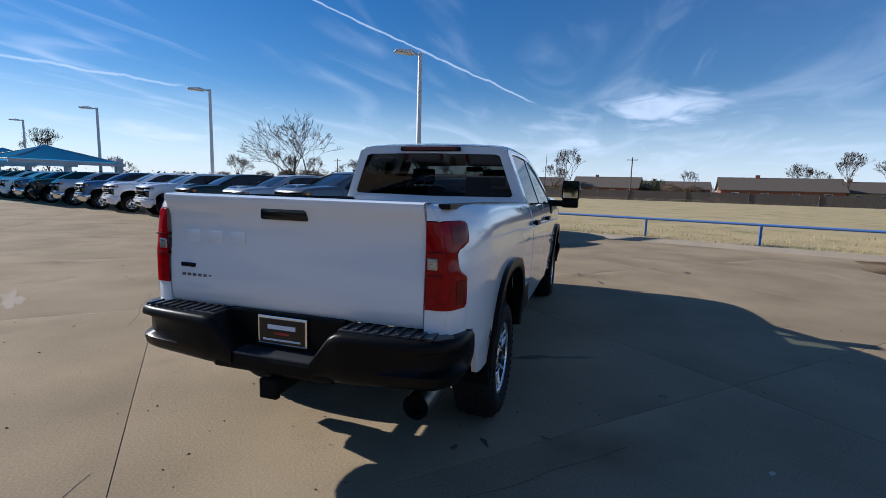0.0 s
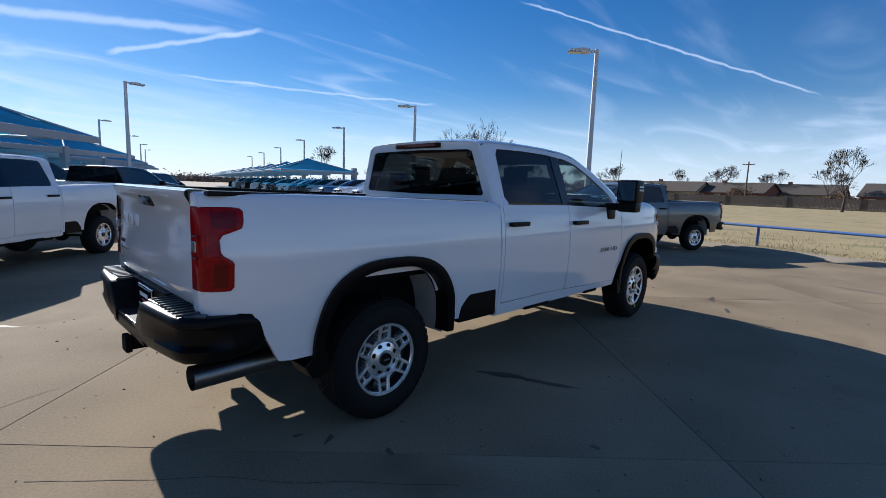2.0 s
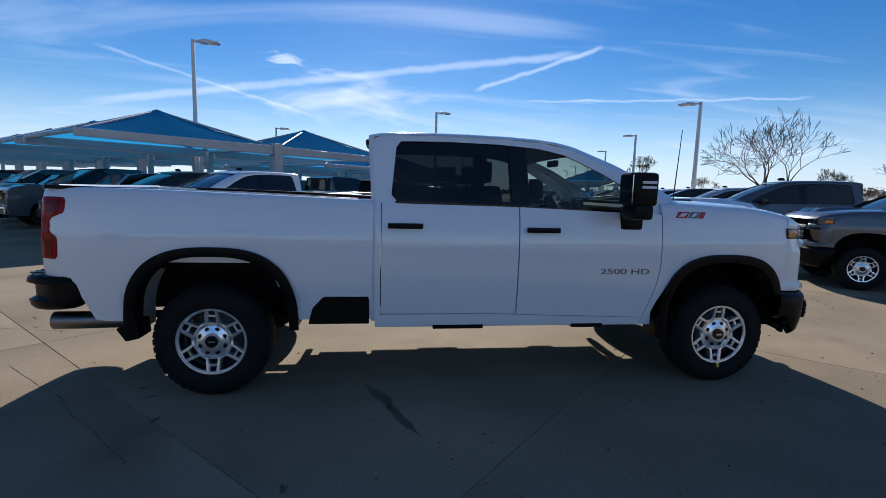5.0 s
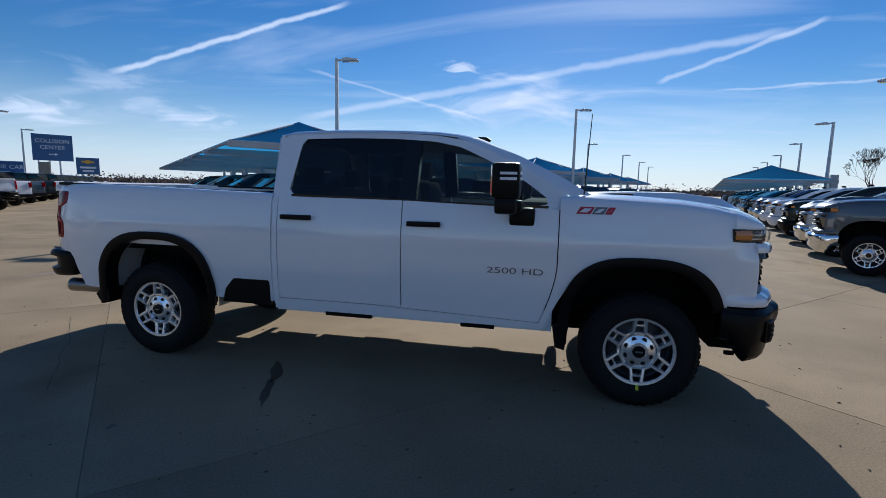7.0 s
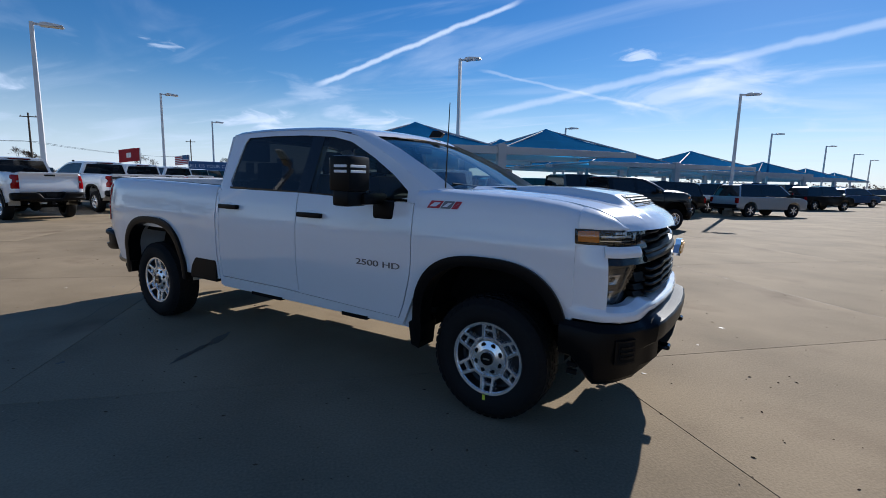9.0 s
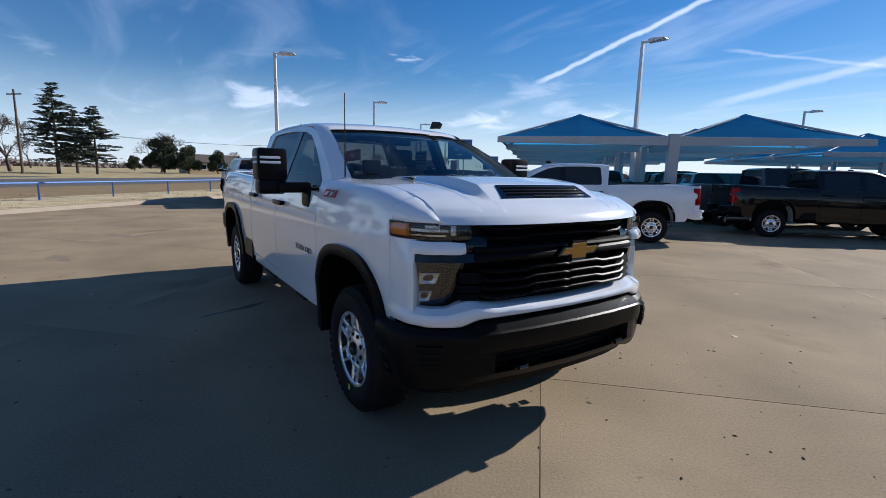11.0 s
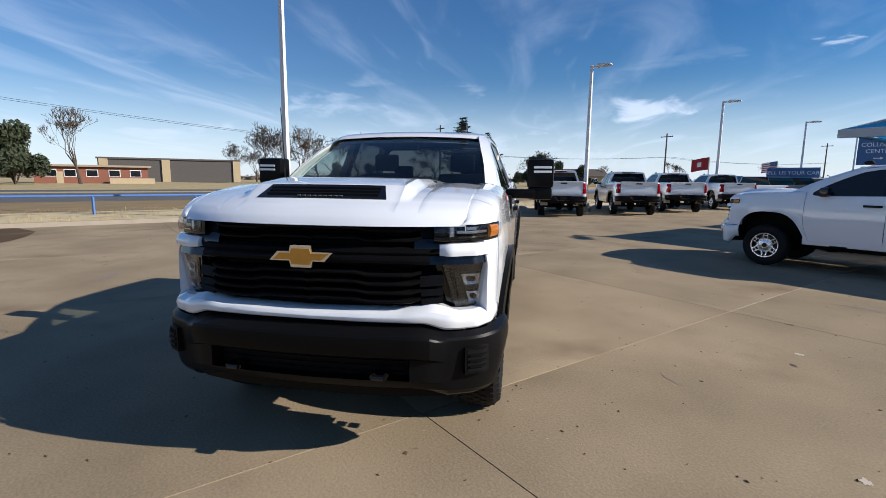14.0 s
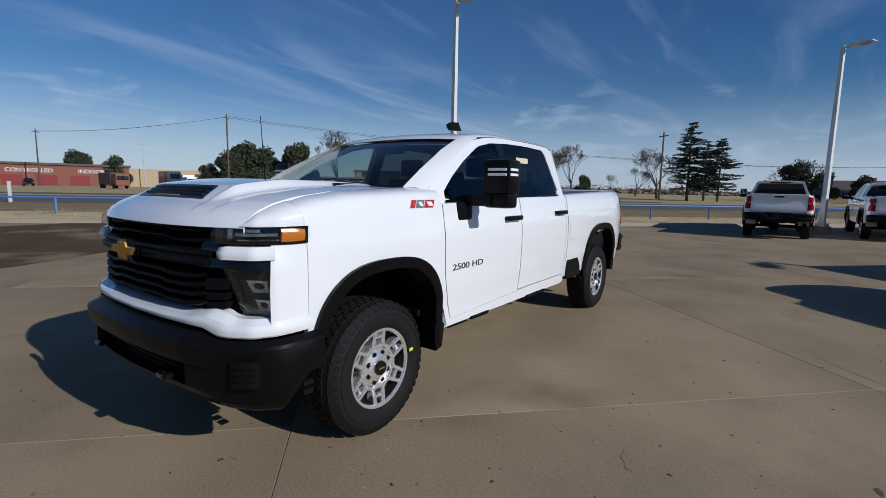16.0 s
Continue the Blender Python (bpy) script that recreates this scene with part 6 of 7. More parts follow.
def vehicle(name, label, kind="suv", paint="white", group=""):
    """A plainer car seen from afar: body with arches, glasshouse, lamps, bumpers, wheels."""
    P = PAINTS[paint]
    root = base_empty(name, label, "car" if kind != "pickup" else "pickup truck", None, group)
    if kind == "suv":
        front, tail, belt, roof_z, cab = 2.45, -2.45, 1.12, 1.78, ((-2.28, 1.12), (-2.10, 1.70), (-1.9, 1.78), (.2, 1.80), (.65, 1.74), (1.35, 1.16))
        ax, r, hw = (-1.50, 1.50), .37, .94
    elif kind == "sedan":
        front, tail, belt, roof_z, cab = 2.35, -2.35, .95, 1.45, ((-1.75, .95), (-1.05, 1.38), (-.7, 1.45), (.2, 1.46), (.6, 1.41), (1.35, .97))
        ax, r, hw = (-1.40, 1.42), .33, .90
    else:
        front, tail, belt, roof_z, cab = 2.95, -3.05, 1.40, 1.94, ((-.90, 1.40), (-.88, 1.90), (-.75, 1.95), (.25, 1.96), (.60, 1.92), (1.50, 1.42))
        ax, r, hw = (-1.95, 1.92), .40, .98
    low = .42 if kind != "sedan" else .28
    o = [(tail, low + .10), (tail + .02, belt - .25), (tail + .05, belt - .02), (tail + .12, belt)]
    o += [(front - .55, belt - .03), (front - .14, belt - .12), (front - .03, belt - .26), (front, low + .30), (front - .03, low + .02)]
    for xc in (ax[1], ax[0]):
        for k in range(11):
            a = math.pi * k / 10
            o.append((xc + (r + .08) * math.cos(a), low + (r * 2 + .03 - low + .06) * math.sin(a) ** .8))
    prism("body", o, -hw, hw, P, root, bevel=.035)
    v = []
    for s in (-1, 1):
        for x, z in cab:
            v.append((x, s * (hw - .05 - (z - belt) * .36), z - .004))
    n = len(cab)
    f = [tuple(range(n)), tuple(range(2 * n - 1, n - 1, -1))] + [(i, n + i, n + i + 1, i + 1) for i in range(n - 1)]
    link("glasshouse", v, f, DARK_GLASS, root)
    pts = cab[1:5]
    v = []
    for x, z in pts:
        w = hw - .05 - (z - belt) * .36
        v += [(x, -w - .012, z - .05), (x, -w + .05, z + .014), (x, w - .05, z + .014), (x, w + .012, z - .05)]
    f = [(4 * i + j, 4 * i + j + 1, 4 * i + 4 + j + 1, 4 * i + 4 + j) for i in range(3) for j in range(3)]
    link("roof", v, f, P, root, "", True)
    for s in (-1, 1):
        for xa, xb in ((cab[0][0], cab[1][0]), (cab[5][0], cab[4][0])):
            za, zb = belt, (cab[1][1] if xa < 0 else cab[4][1])
            w0, w1 = hw - .05, hw - .05 - (zb - belt) * .36
            v = [(xa - .03, s * (w0 + .01), za), (xa + .07, s * (w0 + .01), za), (xb + .06, s * (w1 + .01), zb), (xb - .05, s * (w1 + .01), zb)]
            link("pillar", v, [(0, 1, 2, 3) if s < 0 else (3, 2, 1, 0)], P, root)
        xb = (cab[1][0] + cab[4][0]) / 2
        v = [(xb - .03, s * (hw - .042), belt), (xb + .03, s * (hw - .042), belt), (xb + .03, s * (hw - .042 - (roof_z - .06 - belt) * .36), roof_z - .06), (xb - .03, s * (hw - .042 - (roof_z - .06 - belt) * .36), roof_z - .06)]
        link("door_pillar", v, [(0, 1, 2, 3) if s < 0 else (3, 2, 1, 0)], GLOSS_BLACK, root)
        boxed("headlamp", (front - .16, front + .01, s * (hw - .30), s * (hw - .005), belt - .30, belt - .19), CLEAR_LENS, root, .02)
        boxed("tail_lamp", (tail - .01, tail + .10, s * (hw - .16), s * (hw + .005), belt - .36, belt - .08), RED_LENS, root, .02)
        boxed("door_mirror", (cab[5][0] - .25, cab[5][0] - .12, s * (hw - .02), s * (hw + .18), belt - .02, belt + .15), GLOSS_BLACK, root, .02)
        for x in ax:
            hub = new("wheel")
            hub.parent = root
            hub.matrix_basis = Matrix.Translation((x, s * (hw - .13), r))
            bm = tube(bmesh.new(), (0, -.12, 0), (0, .12, 0), r, n=24)
            part("tyre", bm, RUBBER, hub)
            bm = bmesh.new()
            for k in range(6):
                a = 2 * math.pi * k / 6
                box(bm, -.035, .035, s * .118, s * .132, .04, r * .62, 0, pose(0, 0, 0, 0, math.degrees(a), 0))
            tube(bm, (0, s * .115, 0), (0, s * .128, 0), .08, n=12)
            part("rim", bm, ALLOY, hub)
    boxed("grille", (front - .05, front + .012, -hw + .30, hw - .30, belt - .48, belt - .22), GLOSS_BLACK, root, .01)
    boxed("front_bumper", (front - .10, front + .05, -hw + .03, hw - .03, low + .04, low + .26), CHROME if kind == "pickup" and paint != "black" else PLASTIC, root, .03)
    boxed("rear_bumper", (tail - .08, tail + .10, -hw + .03, hw - .03, low + .06, low + .26), PLASTIC, root, .03)
    if kind == "pickup":
        boxed("bed_cover", (tail + .12, -.95, -hw + .14, hw - .14, belt - .02, belt + .006), DARK, root)
    return root


def deg(dx, dy):
    return math.degrees(math.atan2(dy, dx))


A_DIR, B_DIR = Vector((.697, .717)), Vector((-.717, .697))
POST = Vector((-4.40, 12.85))


def slot(a, b, k=0):
    p = POST + A_DIR * a + B_DIR * b + Vector((4.4, 15.0)) * k
    return p.x, p.y


SMALL = Matrix.Scale(.93, 4)      # the lighter model is a little smaller
WHITE_AT = (slot(-3.50, -3.86)[0] + .20, slot(-3.50, -3.86)[1] - .13)
mid_white = pickup("pickup_truck", "white crew-cab pickup parked beside the shade canopies", "white", False, False, False, PAINTS["white"], "trucks under the canopies")
mid_white.matrix_basis = pose(WHITE_AT[0], WHITE_AT[1], 0, 0, 0, 226.5) @ SMALL
mid_black = pickup("pickup_truck", "black crew-cab pickup parked by the shade canopies", "black", False, False, False, PLASTIC, "trucks under the canopies")
mid_black.matrix_basis = pose(*slot(3.97, -1.55), 0, 0, 0, 46) @ SMALL
mid_grey = pickup("pickup_truck", "steel-grey crew-cab pickup parked by the field kerb", "grey", False, False, False, PLASTIC, "trucks along the field")
GREY_HEAD = 154
gh = Vector((math.cos(radians(GREY_HEAD)), math.sin(radians(GREY_HEAD))))
gleft = Vector((-gh.y, gh.x))
grey_front = Vector((7.55, 2.70))
c = grey_front - gh * AXLE * .93 - gleft * .81
mid_grey.matrix_basis = pose(c.x, c.y, 0, 0, 0, GREY_HEAD) @ SMALL
hd_white = pickup("pickup_truck", "white heavy-duty pickup with black bumper, tail to the lot", "white", False, True, True, PLASTIC, "white trucks by the road")
TAILS = [(-16.40, 2.60), (-18.35, 6.00), (-21.2, 8.9), (-24.6, 12.6)]
for i, (x, y) in enumerate(TAILS):
    m = pose(x - 3.15 + 1.15, y, 0, 0, 0, 181)
    if i == 0:
        hd_white.matrix_basis = m
    else:
        copy_thing(hd_white, m)
green = pickup("pickup_truck", "very dark green pickup parked beside a white one", "green", False, False, False, PLASTIC, "trucks under the canopies")
green.matrix_basis = pose(*slot(-3.3, -.80), 0, 0, 0, 228) @ SMALL
silver = pickup("pickup_truck", "silver pickup nosed out of the row by the field", "silver", False, True, False, CHROME, "trucks along the field")
blue = pickup("pickup_truck", "dark blue pickup nosed out of the row by the field", "blue", False, False, False, CHROME, "trucks along the field")
steel = pickup("pickup_truck", "steel-grey pickup with a bright bumper in the row by the field", "grey", False, False, False, CHROME, "trucks along the field")
row_dir = Vector(FIELD_T)


def row_hub(i):
    """Where the i-th truck of the row by the field has its left front wheel."""
    return Vector(FIELD_N) * 5.565 + row_dir * (8.26 + 3.3 * i if i < 7 else 31.6 + 2.77 * (i - 7))


ROW = ["steel", "silver", "black2", "white", "white", "blue", "silver", "black2", "blue", "white", "white", "black2", "black", "white", "black2"]
makers = {"black": mid_black, "black2": green, "silver": silver, "white": mid_white, "blue": blue, "steel": steel}
used = set()
for i, key in enumerate(ROW):
    p = row_hub(i) - gh * AXLE * .93 - gleft * .81
    m = pose(p.x, p.y, 0, 0, 0, GREY_HEAD)
    src = makers[key]
    if key in ("silver", "blue", "steel") and key not in used:
        src.matrix_basis = m if key == "steel" else m @ SMALL
        used.add(key)
    else:
        ob = copy_thing(src, m)
        tagged(ob, {"black": "black pickup nosed out of the row by the field", "black2": "dark green pickup in the row by the field", "white": "white pickup nosed out of the row by the field",
                    "steel": "steel-grey pickup with a bright bumper in the row by the field", "silver": "silver pickup nosed out of the row by the field", "blue": "dark blue pickup in the row"}[key], group="trucks along the field")

far_pickup = {c: vehicle("pickup_truck", f"{c} pickup parked in a distant row", "pickup", c, "parked cars") for c in ("white", "black", "grey")}
far_suv = {c: vehicle("sport_utility", f"{c} sport-utility car parked under the canopies", "suv", c, "parked cars") for c in ("white", "black", "silver", "blue")}
first = set()


def put(src, x, y, heading):
    m = pose(x, y, 0, 0, 0, heading)
    if src.name not in first:
        first.add(src.name)
        src.matrix_basis = m
        return src
    return copy_thing(src, m)


rnd = random.Random(7)
pool = [far_suv["white"], far_suv["black"], far_pickup["black"], far_suv["silver"], far_pickup["white"], far_suv["black"], far_pickup["grey"], far_suv["blue"]]
for i in range(1, 8):
    put(pool[(i * 3) % 8], *slot(-3.4, -.80 + 3.0 * i), 226)
    put(pool[(i * 5 + 1) % 8], *slot(3.9, -1.55 + 3.0 * i), 46)
for k in (1, 2, 3, 4):
    for i in range(0, 5):
        put(pool[(i * 3 + k) % 8], *slot(-3.4, -2.6 + 3.0 * i, k), 226)
        put(pool[(i * 5 + 2 * k + 1) % 8], *slot(3.9, -2.2 + 3.0 * i, k), 46)
# long row of tails behind the white trucks
for i in range(14):
    x, y = -28.0 - 2.35 * i, 15.8 + 2.55 * i
    put((far_pickup["white"], far_pickup["black"], far_pickup["grey"])[(i * 2) % 3], x - 2.0, y, 181)

# ---- shade canopies ----


def canopy(k, j):
    """A pair of hipped shade sails on a steel beam with a post."""
    o = POST + Vector((4.4, 15.0)) * k + B_DIR * (5.5 * j)
    m = Matrix.Translation((o.x, o.y, 0)) @ pose(0, 0, 0, 0, 0, math.degrees(math.atan2(A_DIR.y, A_DIR.x)))
    root = base_empty("shade_canopy", "blue hipped cloth shade canopy on grey steel beams", "canopy", m, "shade canopies")
    part("post", box(bmesh.new(), -.16, .16, -.16, .16, 0, 2.98, .012), STEEL_GREY, root, "square grey steel post")
    for b in (0.0, 4.5):
        for a0, a1 in ((-5.75, -.17), (.17, 5.75)):
            o2 = [(a0, 2.66), (a0, 2.86), (a1, 2.90), (a1, 2.60)] if a0 < 0 else [(a0, 2.60), (a0, 2.90), (a1, 2.86), (a1, 2.66)]
            prism("beam", o2, b - .07, b + .07, STEEL_GREY, root, bevel=.008)
    for a in (-5.7, 0, 5.7):
        bm = tube(bmesh.new(), (a, 0, 2.80), (a, 4.5, 2.80), .05, n=8)
        part("side_tube", bm, STEEL_GREY, root, "", True)
    part("rear_post", box(bmesh.new(), -.10, .10, 4.40, 4.60, 0, 2.8), STEEL_GREY, root)
    for c0 in (-2.86, 2.86):
        verts, faces = [], []
        n = 8
        for i in range(n + 1):
            for q in range(n + 1):
                u, w = 2 * i / n - 1, 2 * q / n - 1
                h = 1 - max(abs(u), abs(w))
                # cloth hangs a little between the hips
                z = 2.87 + 1.02 * h - .10 * math.sin(math.pi * h) * (1 - abs(abs(u) - abs(w)))
                verts.append((c0 + u * 2.84, 2.25 + w * 2.30, z))
        for i in range(n):
            for q in range(n):
                a, b, c2, d = i * (n + 1) + q, (i + 1) * (n + 1) + q, (i + 1) * (n + 1) + q + 1, i * (n + 1) + q + 1
                faces += [(a, b, c2), (a, c2, d)] if (i < n / 2) == (q < n / 2) else [(a, b, d), (b, c2, d)]
        link("shade_cloth", verts, faces, SAIL, root, "taut blue shade cloth")
        for sx in (-1, 1):
            for sy in (-1, 1):
                bm = tube(bmesh.new(), (c0 + sx * 2.80, 2.25 + sy * 2.26, 2.84), (c0, 2.25, 3.83), .035, n=6)
                part("hip_tube", bm, STEEL_GREY, root, "", True)
    return root


for j in range(7):
    canopy(0, j)
for k in (1, 2, 3, 4):
    for j in range(3):
        canopy(k, j)
# single canopies over the far end of the row by the field


def field_canopy():
    root = base_empty("shade_canopy", "pale blue hipped shade canopy over parked trucks", "canopy", None, "canopies along the field")
    verts, faces, n = [], [], 8
    for i in range(n + 1):
        for q in range(n + 1):
            u, w = 2 * i / n - 1, 2 * q / n - 1
            h = 1 - max(abs(u), abs(w))
            verts.append((u * 2.70, w * 3.75, 2.48 + .98 * h - .09 * math.sin(math.pi * h) * (1 - abs(abs(u) - abs(w)))))
    for i in range(n):
        for q in range(n):
            a, b, c2, d = i * (n + 1) + q, (i + 1) * (n + 1) + q, (i + 1) * (n + 1) + q + 1, i * (n + 1) + q + 1
            faces += [(a, b, c2), (a, c2, d)] if (i < n / 2) == (q < n / 2) else [(a, b, d), (b, c2, d)]
    link("shade_cloth", verts, faces, SAIL, root, "taut blue shade cloth")
    for y in (-3.72, 3.72):
        boxed("beam", (-2.7, 2.85, y - .06, y + .06, 2.24, 2.45), STEEL_GREY, root, .008)
    for x in (-2.66, 2.66):
        part("side_tube", tube(bmesh.new(), (x, -3.72, 2.44), (x, 3.72, 2.44), .05, n=8), STEEL_GREY, root, "", True)
    part("post", box(bmesh.new(), 2.55, 2.92, -3.28, -2.92, 0, 2.75, .012), STEEL_GREY, root, "square grey steel post")
    for sx in (-1, 1):
        for sy in (-1, 1):
            part("hip_tube", tube(bmesh.new(), (sx * 2.66, sy * 3.70, 2.45), (0, 0, 3.40), .035, n=6), STEEL_GREY, root, "", True)
    return root


for i in range(11):
    m = pose(15.44 + 2.36 * i, 30.7 + 7.96 * i, 0, 0, 0, math.degrees(math.atan2(FIELD_N[1], FIELD_N[0])))
    if i == 0:
        src = field_canopy()
        src.matrix_basis = m
    else:
        copy_thing(src, m)
# the row by the field goes on under them
for i in range(14):
    p = row_hub(15 + i) - gh * AXLE - gleft * .8
    put(pool[(i * 3 + 1) % 8], p.x, p.y, GREY_HEAD)

# ---- lamps, rails, signs ----


def lamp_post(x, y, top=6.5, heading=100, label="tall white lamp post with a flat lamp head", plinth=True, base=.30, wide=.30):
    root = base_empty("lamp_post", label, "lamp post", pose(x, y, 0, 0, 0, heading), "lamp posts")
    if plinth:
        bm = tube(bmesh.new(), (0, 0, 0), (0, 0, base), wide, n=24)
        part("plinth", bm, CURB, root, "round concrete plinth", False)
    boxed("base_plate", (-.17, .17, -.17, .17, base, base + .12), POLE, root, .01)
    bm = bmesh.new()
    bmesh.ops.create_cone(bm, cap_ends=True, segments=4, radius1=.125, radius2=.085, depth=top - base, matrix=Matrix.Translation((0, 0, (top + base) / 2)) @ pose(0, 0, 0, 0, 0, 45))
    part("pole", bm, POLE, root)
    arm = part("arm", box(bmesh.new(), 0, .32, -.03, .03, top - .10, top - .02), POLE, root)
    head = [(.25, top - .12), (.28, top + .00), (.45, top + .03), (.95, top - .02), (.98, top - .07), (.60, top - .10)]
    prism("lamp_head", head, -.17, .17, POLE, root, "flat white lamp head", bevel=.01)
    boxed("lens", (.55, .94, -.13, .13, top - .112, top - .090), CLEAR_LENS, root)
    return root


for x, y, top, hd in ((11.83, 4.97, 6.45, 130), (14.17, 16.85, 6.0, 130), (18.41, 30.15, 6.1, 130), (24.3, 47.0, 6.4, 130), (29.0, 62.0, 6.4, 130), (33.5, 77, 6.4, 130), (38, 92, 6.4, 130),
                      (-8.13, 16.01, 7.12, 10), (2.87, 28.0, 6.72, 10), (5.3, 49.0, 6.5, 10), (11.1, 65.0, 6.5, 10), (16, 81, 6.5, 10), (20.5, 97, 6.5, 10), (-8.7, 33.7, 5.9, 10),
                      (-19.76, 4.06, 7.08, 60), (-28.27, 13.19, 6.6, 60), (-38.9, 23.4, 6.5, 60), (-50.9, 34.3, 6.5, 60), (-63, 45, 6.5, 60)):
    lamp_post(x, y, top, hd)
lamp_post(-10.32, -7.10, 8.0, 80, "white lamp post on a tall round concrete plinth", True, 1.12, .47)


def rail_run(name, label, start, t, count, spacing, height=.64):
    root = base_empty(name, label, "railing", Matrix.Translation((start[0], start[1], GRADE)))
    for i in range(count):
        x, y = t[0] * spacing * i, t[1] * spacing * i
        bm = box(bmesh.new(), x - .035, x + .035, y - .035, y + .035, -.05, height, .004)
        part("post", bm, RAIL_BLUE, root)
    e = (t[0] * spacing * (count - 1 + .3), t[1] * spacing * (count - 1 + .3), height - .02)
    part("rail", tube(bmesh.new(), (-t[0], -t[1], height - .02), e, .042, n=10), RAIL_BLUE, root, "", True)
    return root


FP = (12.47, -3.24)
rail_run("field_railing", "low blue pipe railing along the field kerb", along(FP, FIELD_T, -3.3 * 6), FIELD_T, 30, 3.3)
RP = (-17.55, -7.65)
rail_run("road_railing", "low blue pipe railing along the road verge", along(RP, ROAD_T, -3.45 * 9), ROAD_T, 34, 3.45, .72)

sign = base_empty("direction_sign", "blue direction sign with white words on two posts", "sign", pose(-45.5, 33.0, 0, 0, 0, 127))
boxed("panel", (-1.55, 1.55, -.12, .12, 4.55, 7.05), SIGN_BLUE, sign, .03)
for x in (-.55, .25):
    boxed("post", (x, x + .14, -.07, .07, 0, 4.6), POLE, sign)
boxed("pedestal", (.35, 1.15, -.3, .3, 0, 4.4), CURB, sign)
face = lambda x, z: Matrix.Translation((x, .125, z)) @ pose(0, 0, 0, 90, 0, 180)
text("COLLISION", .52, SIGN_WHITE, sign, face(0, 6.40))
text("CENTER", .52, SIGN_WHITE, sign, face(0, 5.80))
prism("arrow", [(.35, 5.12), (.35, 5.20), (-.12, 5.20), (-.12, 5.30), (-.38, 5.16), (-.12, 5.02), (-.12, 5.12)], .122, .132, SIGN_WHITE, sign)
sign.matrix_basis = pose(-45.9, 33.3, -1.25, 0, 0, deg(45.5 + 4, -33.0 - 2) - 90)
banner = base_empty("sales_board", "long blue board with white block words", "sign", pose(-37.4, 22.08, .26, 0, 0, deg(40, -24) - 90) @ Matrix.Scale(.66, 4))
boxed("panel", (-2.6, 2.6, -.08, .08, 2.55, 3.75), SIGN_BLUE, banner, .02)
boxed("border", (-2.65, 2.65, -.07, .07, 2.50, 3.80), SIGN_WHITE, banner)
text("SELL US YOUR CAR!", .62, SIGN_WHITE, banner, Matrix.Translation((0, .085, 3.15)) @ pose(0, 0, 0, 90, 0, 180))
for x in (-2.2, 2.1):
    boxed("post", (x, x + .1, -.05, .05, 0, 2.6), POLE, banner)
logo = base_empty("maker_sign", "blue sign with a gold cross badge", "sign", pose(-66, 54.4, -.2, 0, 0, deg(66, -57) - 90) @ Matrix.Scale(.7, 4))
boxed("panel", (-2.0, 2.0, -.2, .2, 3.6, 7.1), SIGN_BLUE, logo, .03)
o = [(-1.2, 6.0), (-.9, 6.45), (-.4, 6.45), (-.35, 6.65), (.35, 6.65), (.4, 6.45), (1.2, 6.45), (.9, 6.0), (.4, 6.0), (.35, 5.8), (-.35, 5.8), (-.4, 6.0)]
prism("cross_badge", o, .2, .24, GOLD, logo)
boxed("word_bar", (-1.4, 1.4, .2, .22, 4.85, 5.25), SIGN_WHITE, logo)
boxed("word_bar", (-1.0, 1.0, .2, .22, 4.15, 4.5), SIGN_WHITE, logo)
for x in (-.9, .8):
    boxed("post", (x, x + .2, -.1, .1, 0, 3.6), POLE, logo)


def flag(x, y, top, colours, label, heading):
    root = base_empty("flag", label, "flag", pose(x, y, 0, 0, 0, heading))
    part("flagpole", tube(bmesh.new(), (0, 0, 0), (0, 0, top), .05, n=8), POLE, root, "", True)
    for c, (z0, z1, x0, x1) in colours:
        verts, faces = [], []
        for i in range(9):
            xx = x0 + (x1 - x0) * i / 8
            yy = .10 * math.sin(xx * 3.2)
            sag = -.12 * xx
            verts += [(xx, yy, top + z0 + sag), (xx, yy, top + z1 + sag)]
        for i in range(8):
            faces.append((2 * i, 2 * i + 2, 2 * i + 3, 2 * i + 1))
        link("cloth", verts, faces, c, root, "", True)
    return root


FLAG_RED = shader("flag_red", (.36, .02, .03), .8, vary=.1)
flag(-34.88, 14.96, 3.45, [(FLAG_RED, (-.95, 0, .05, 1.6)), (SIGN_WHITE, (-.65, -.30, .6, 1.0))], "red flag with a white mark on a pole", 215)
flag(-43.58, 23.79, 3.5, [(FLAG_RED, (-.9 + .18 * i, -.9 + .18 * i + .09, .05, 1.45)) for i in range(5)] + [(SIGN_WHITE, (-.81 + .18 * i, -.72 + .18 * i, .05, 1.45)) for i in range(5)] + [(SIGN_BLUE, (-.40, .02, .04, .62))], "striped red and white flag with a blue corner", 215)

# ---- trees ----


def limb(verts, faces, a, b, ra, rb, sides):
    d = (b - a).normalized()
    u = d.orthogonal().normalized()
    w = d.cross(u)
    k = len(verts)
    for p, r in ((a, ra), (b, rb)):
        for i in range(sides):
            t = 2 * math.pi * i / sides
            verts.append(tuple(p + u * (r * math.cos(t)) + w * (r * math.sin(t))))
    for i in range(sides):
        j = (i + 1) % sides
        faces.append((k + i, k + j, k + sides + j, k + sides + i))


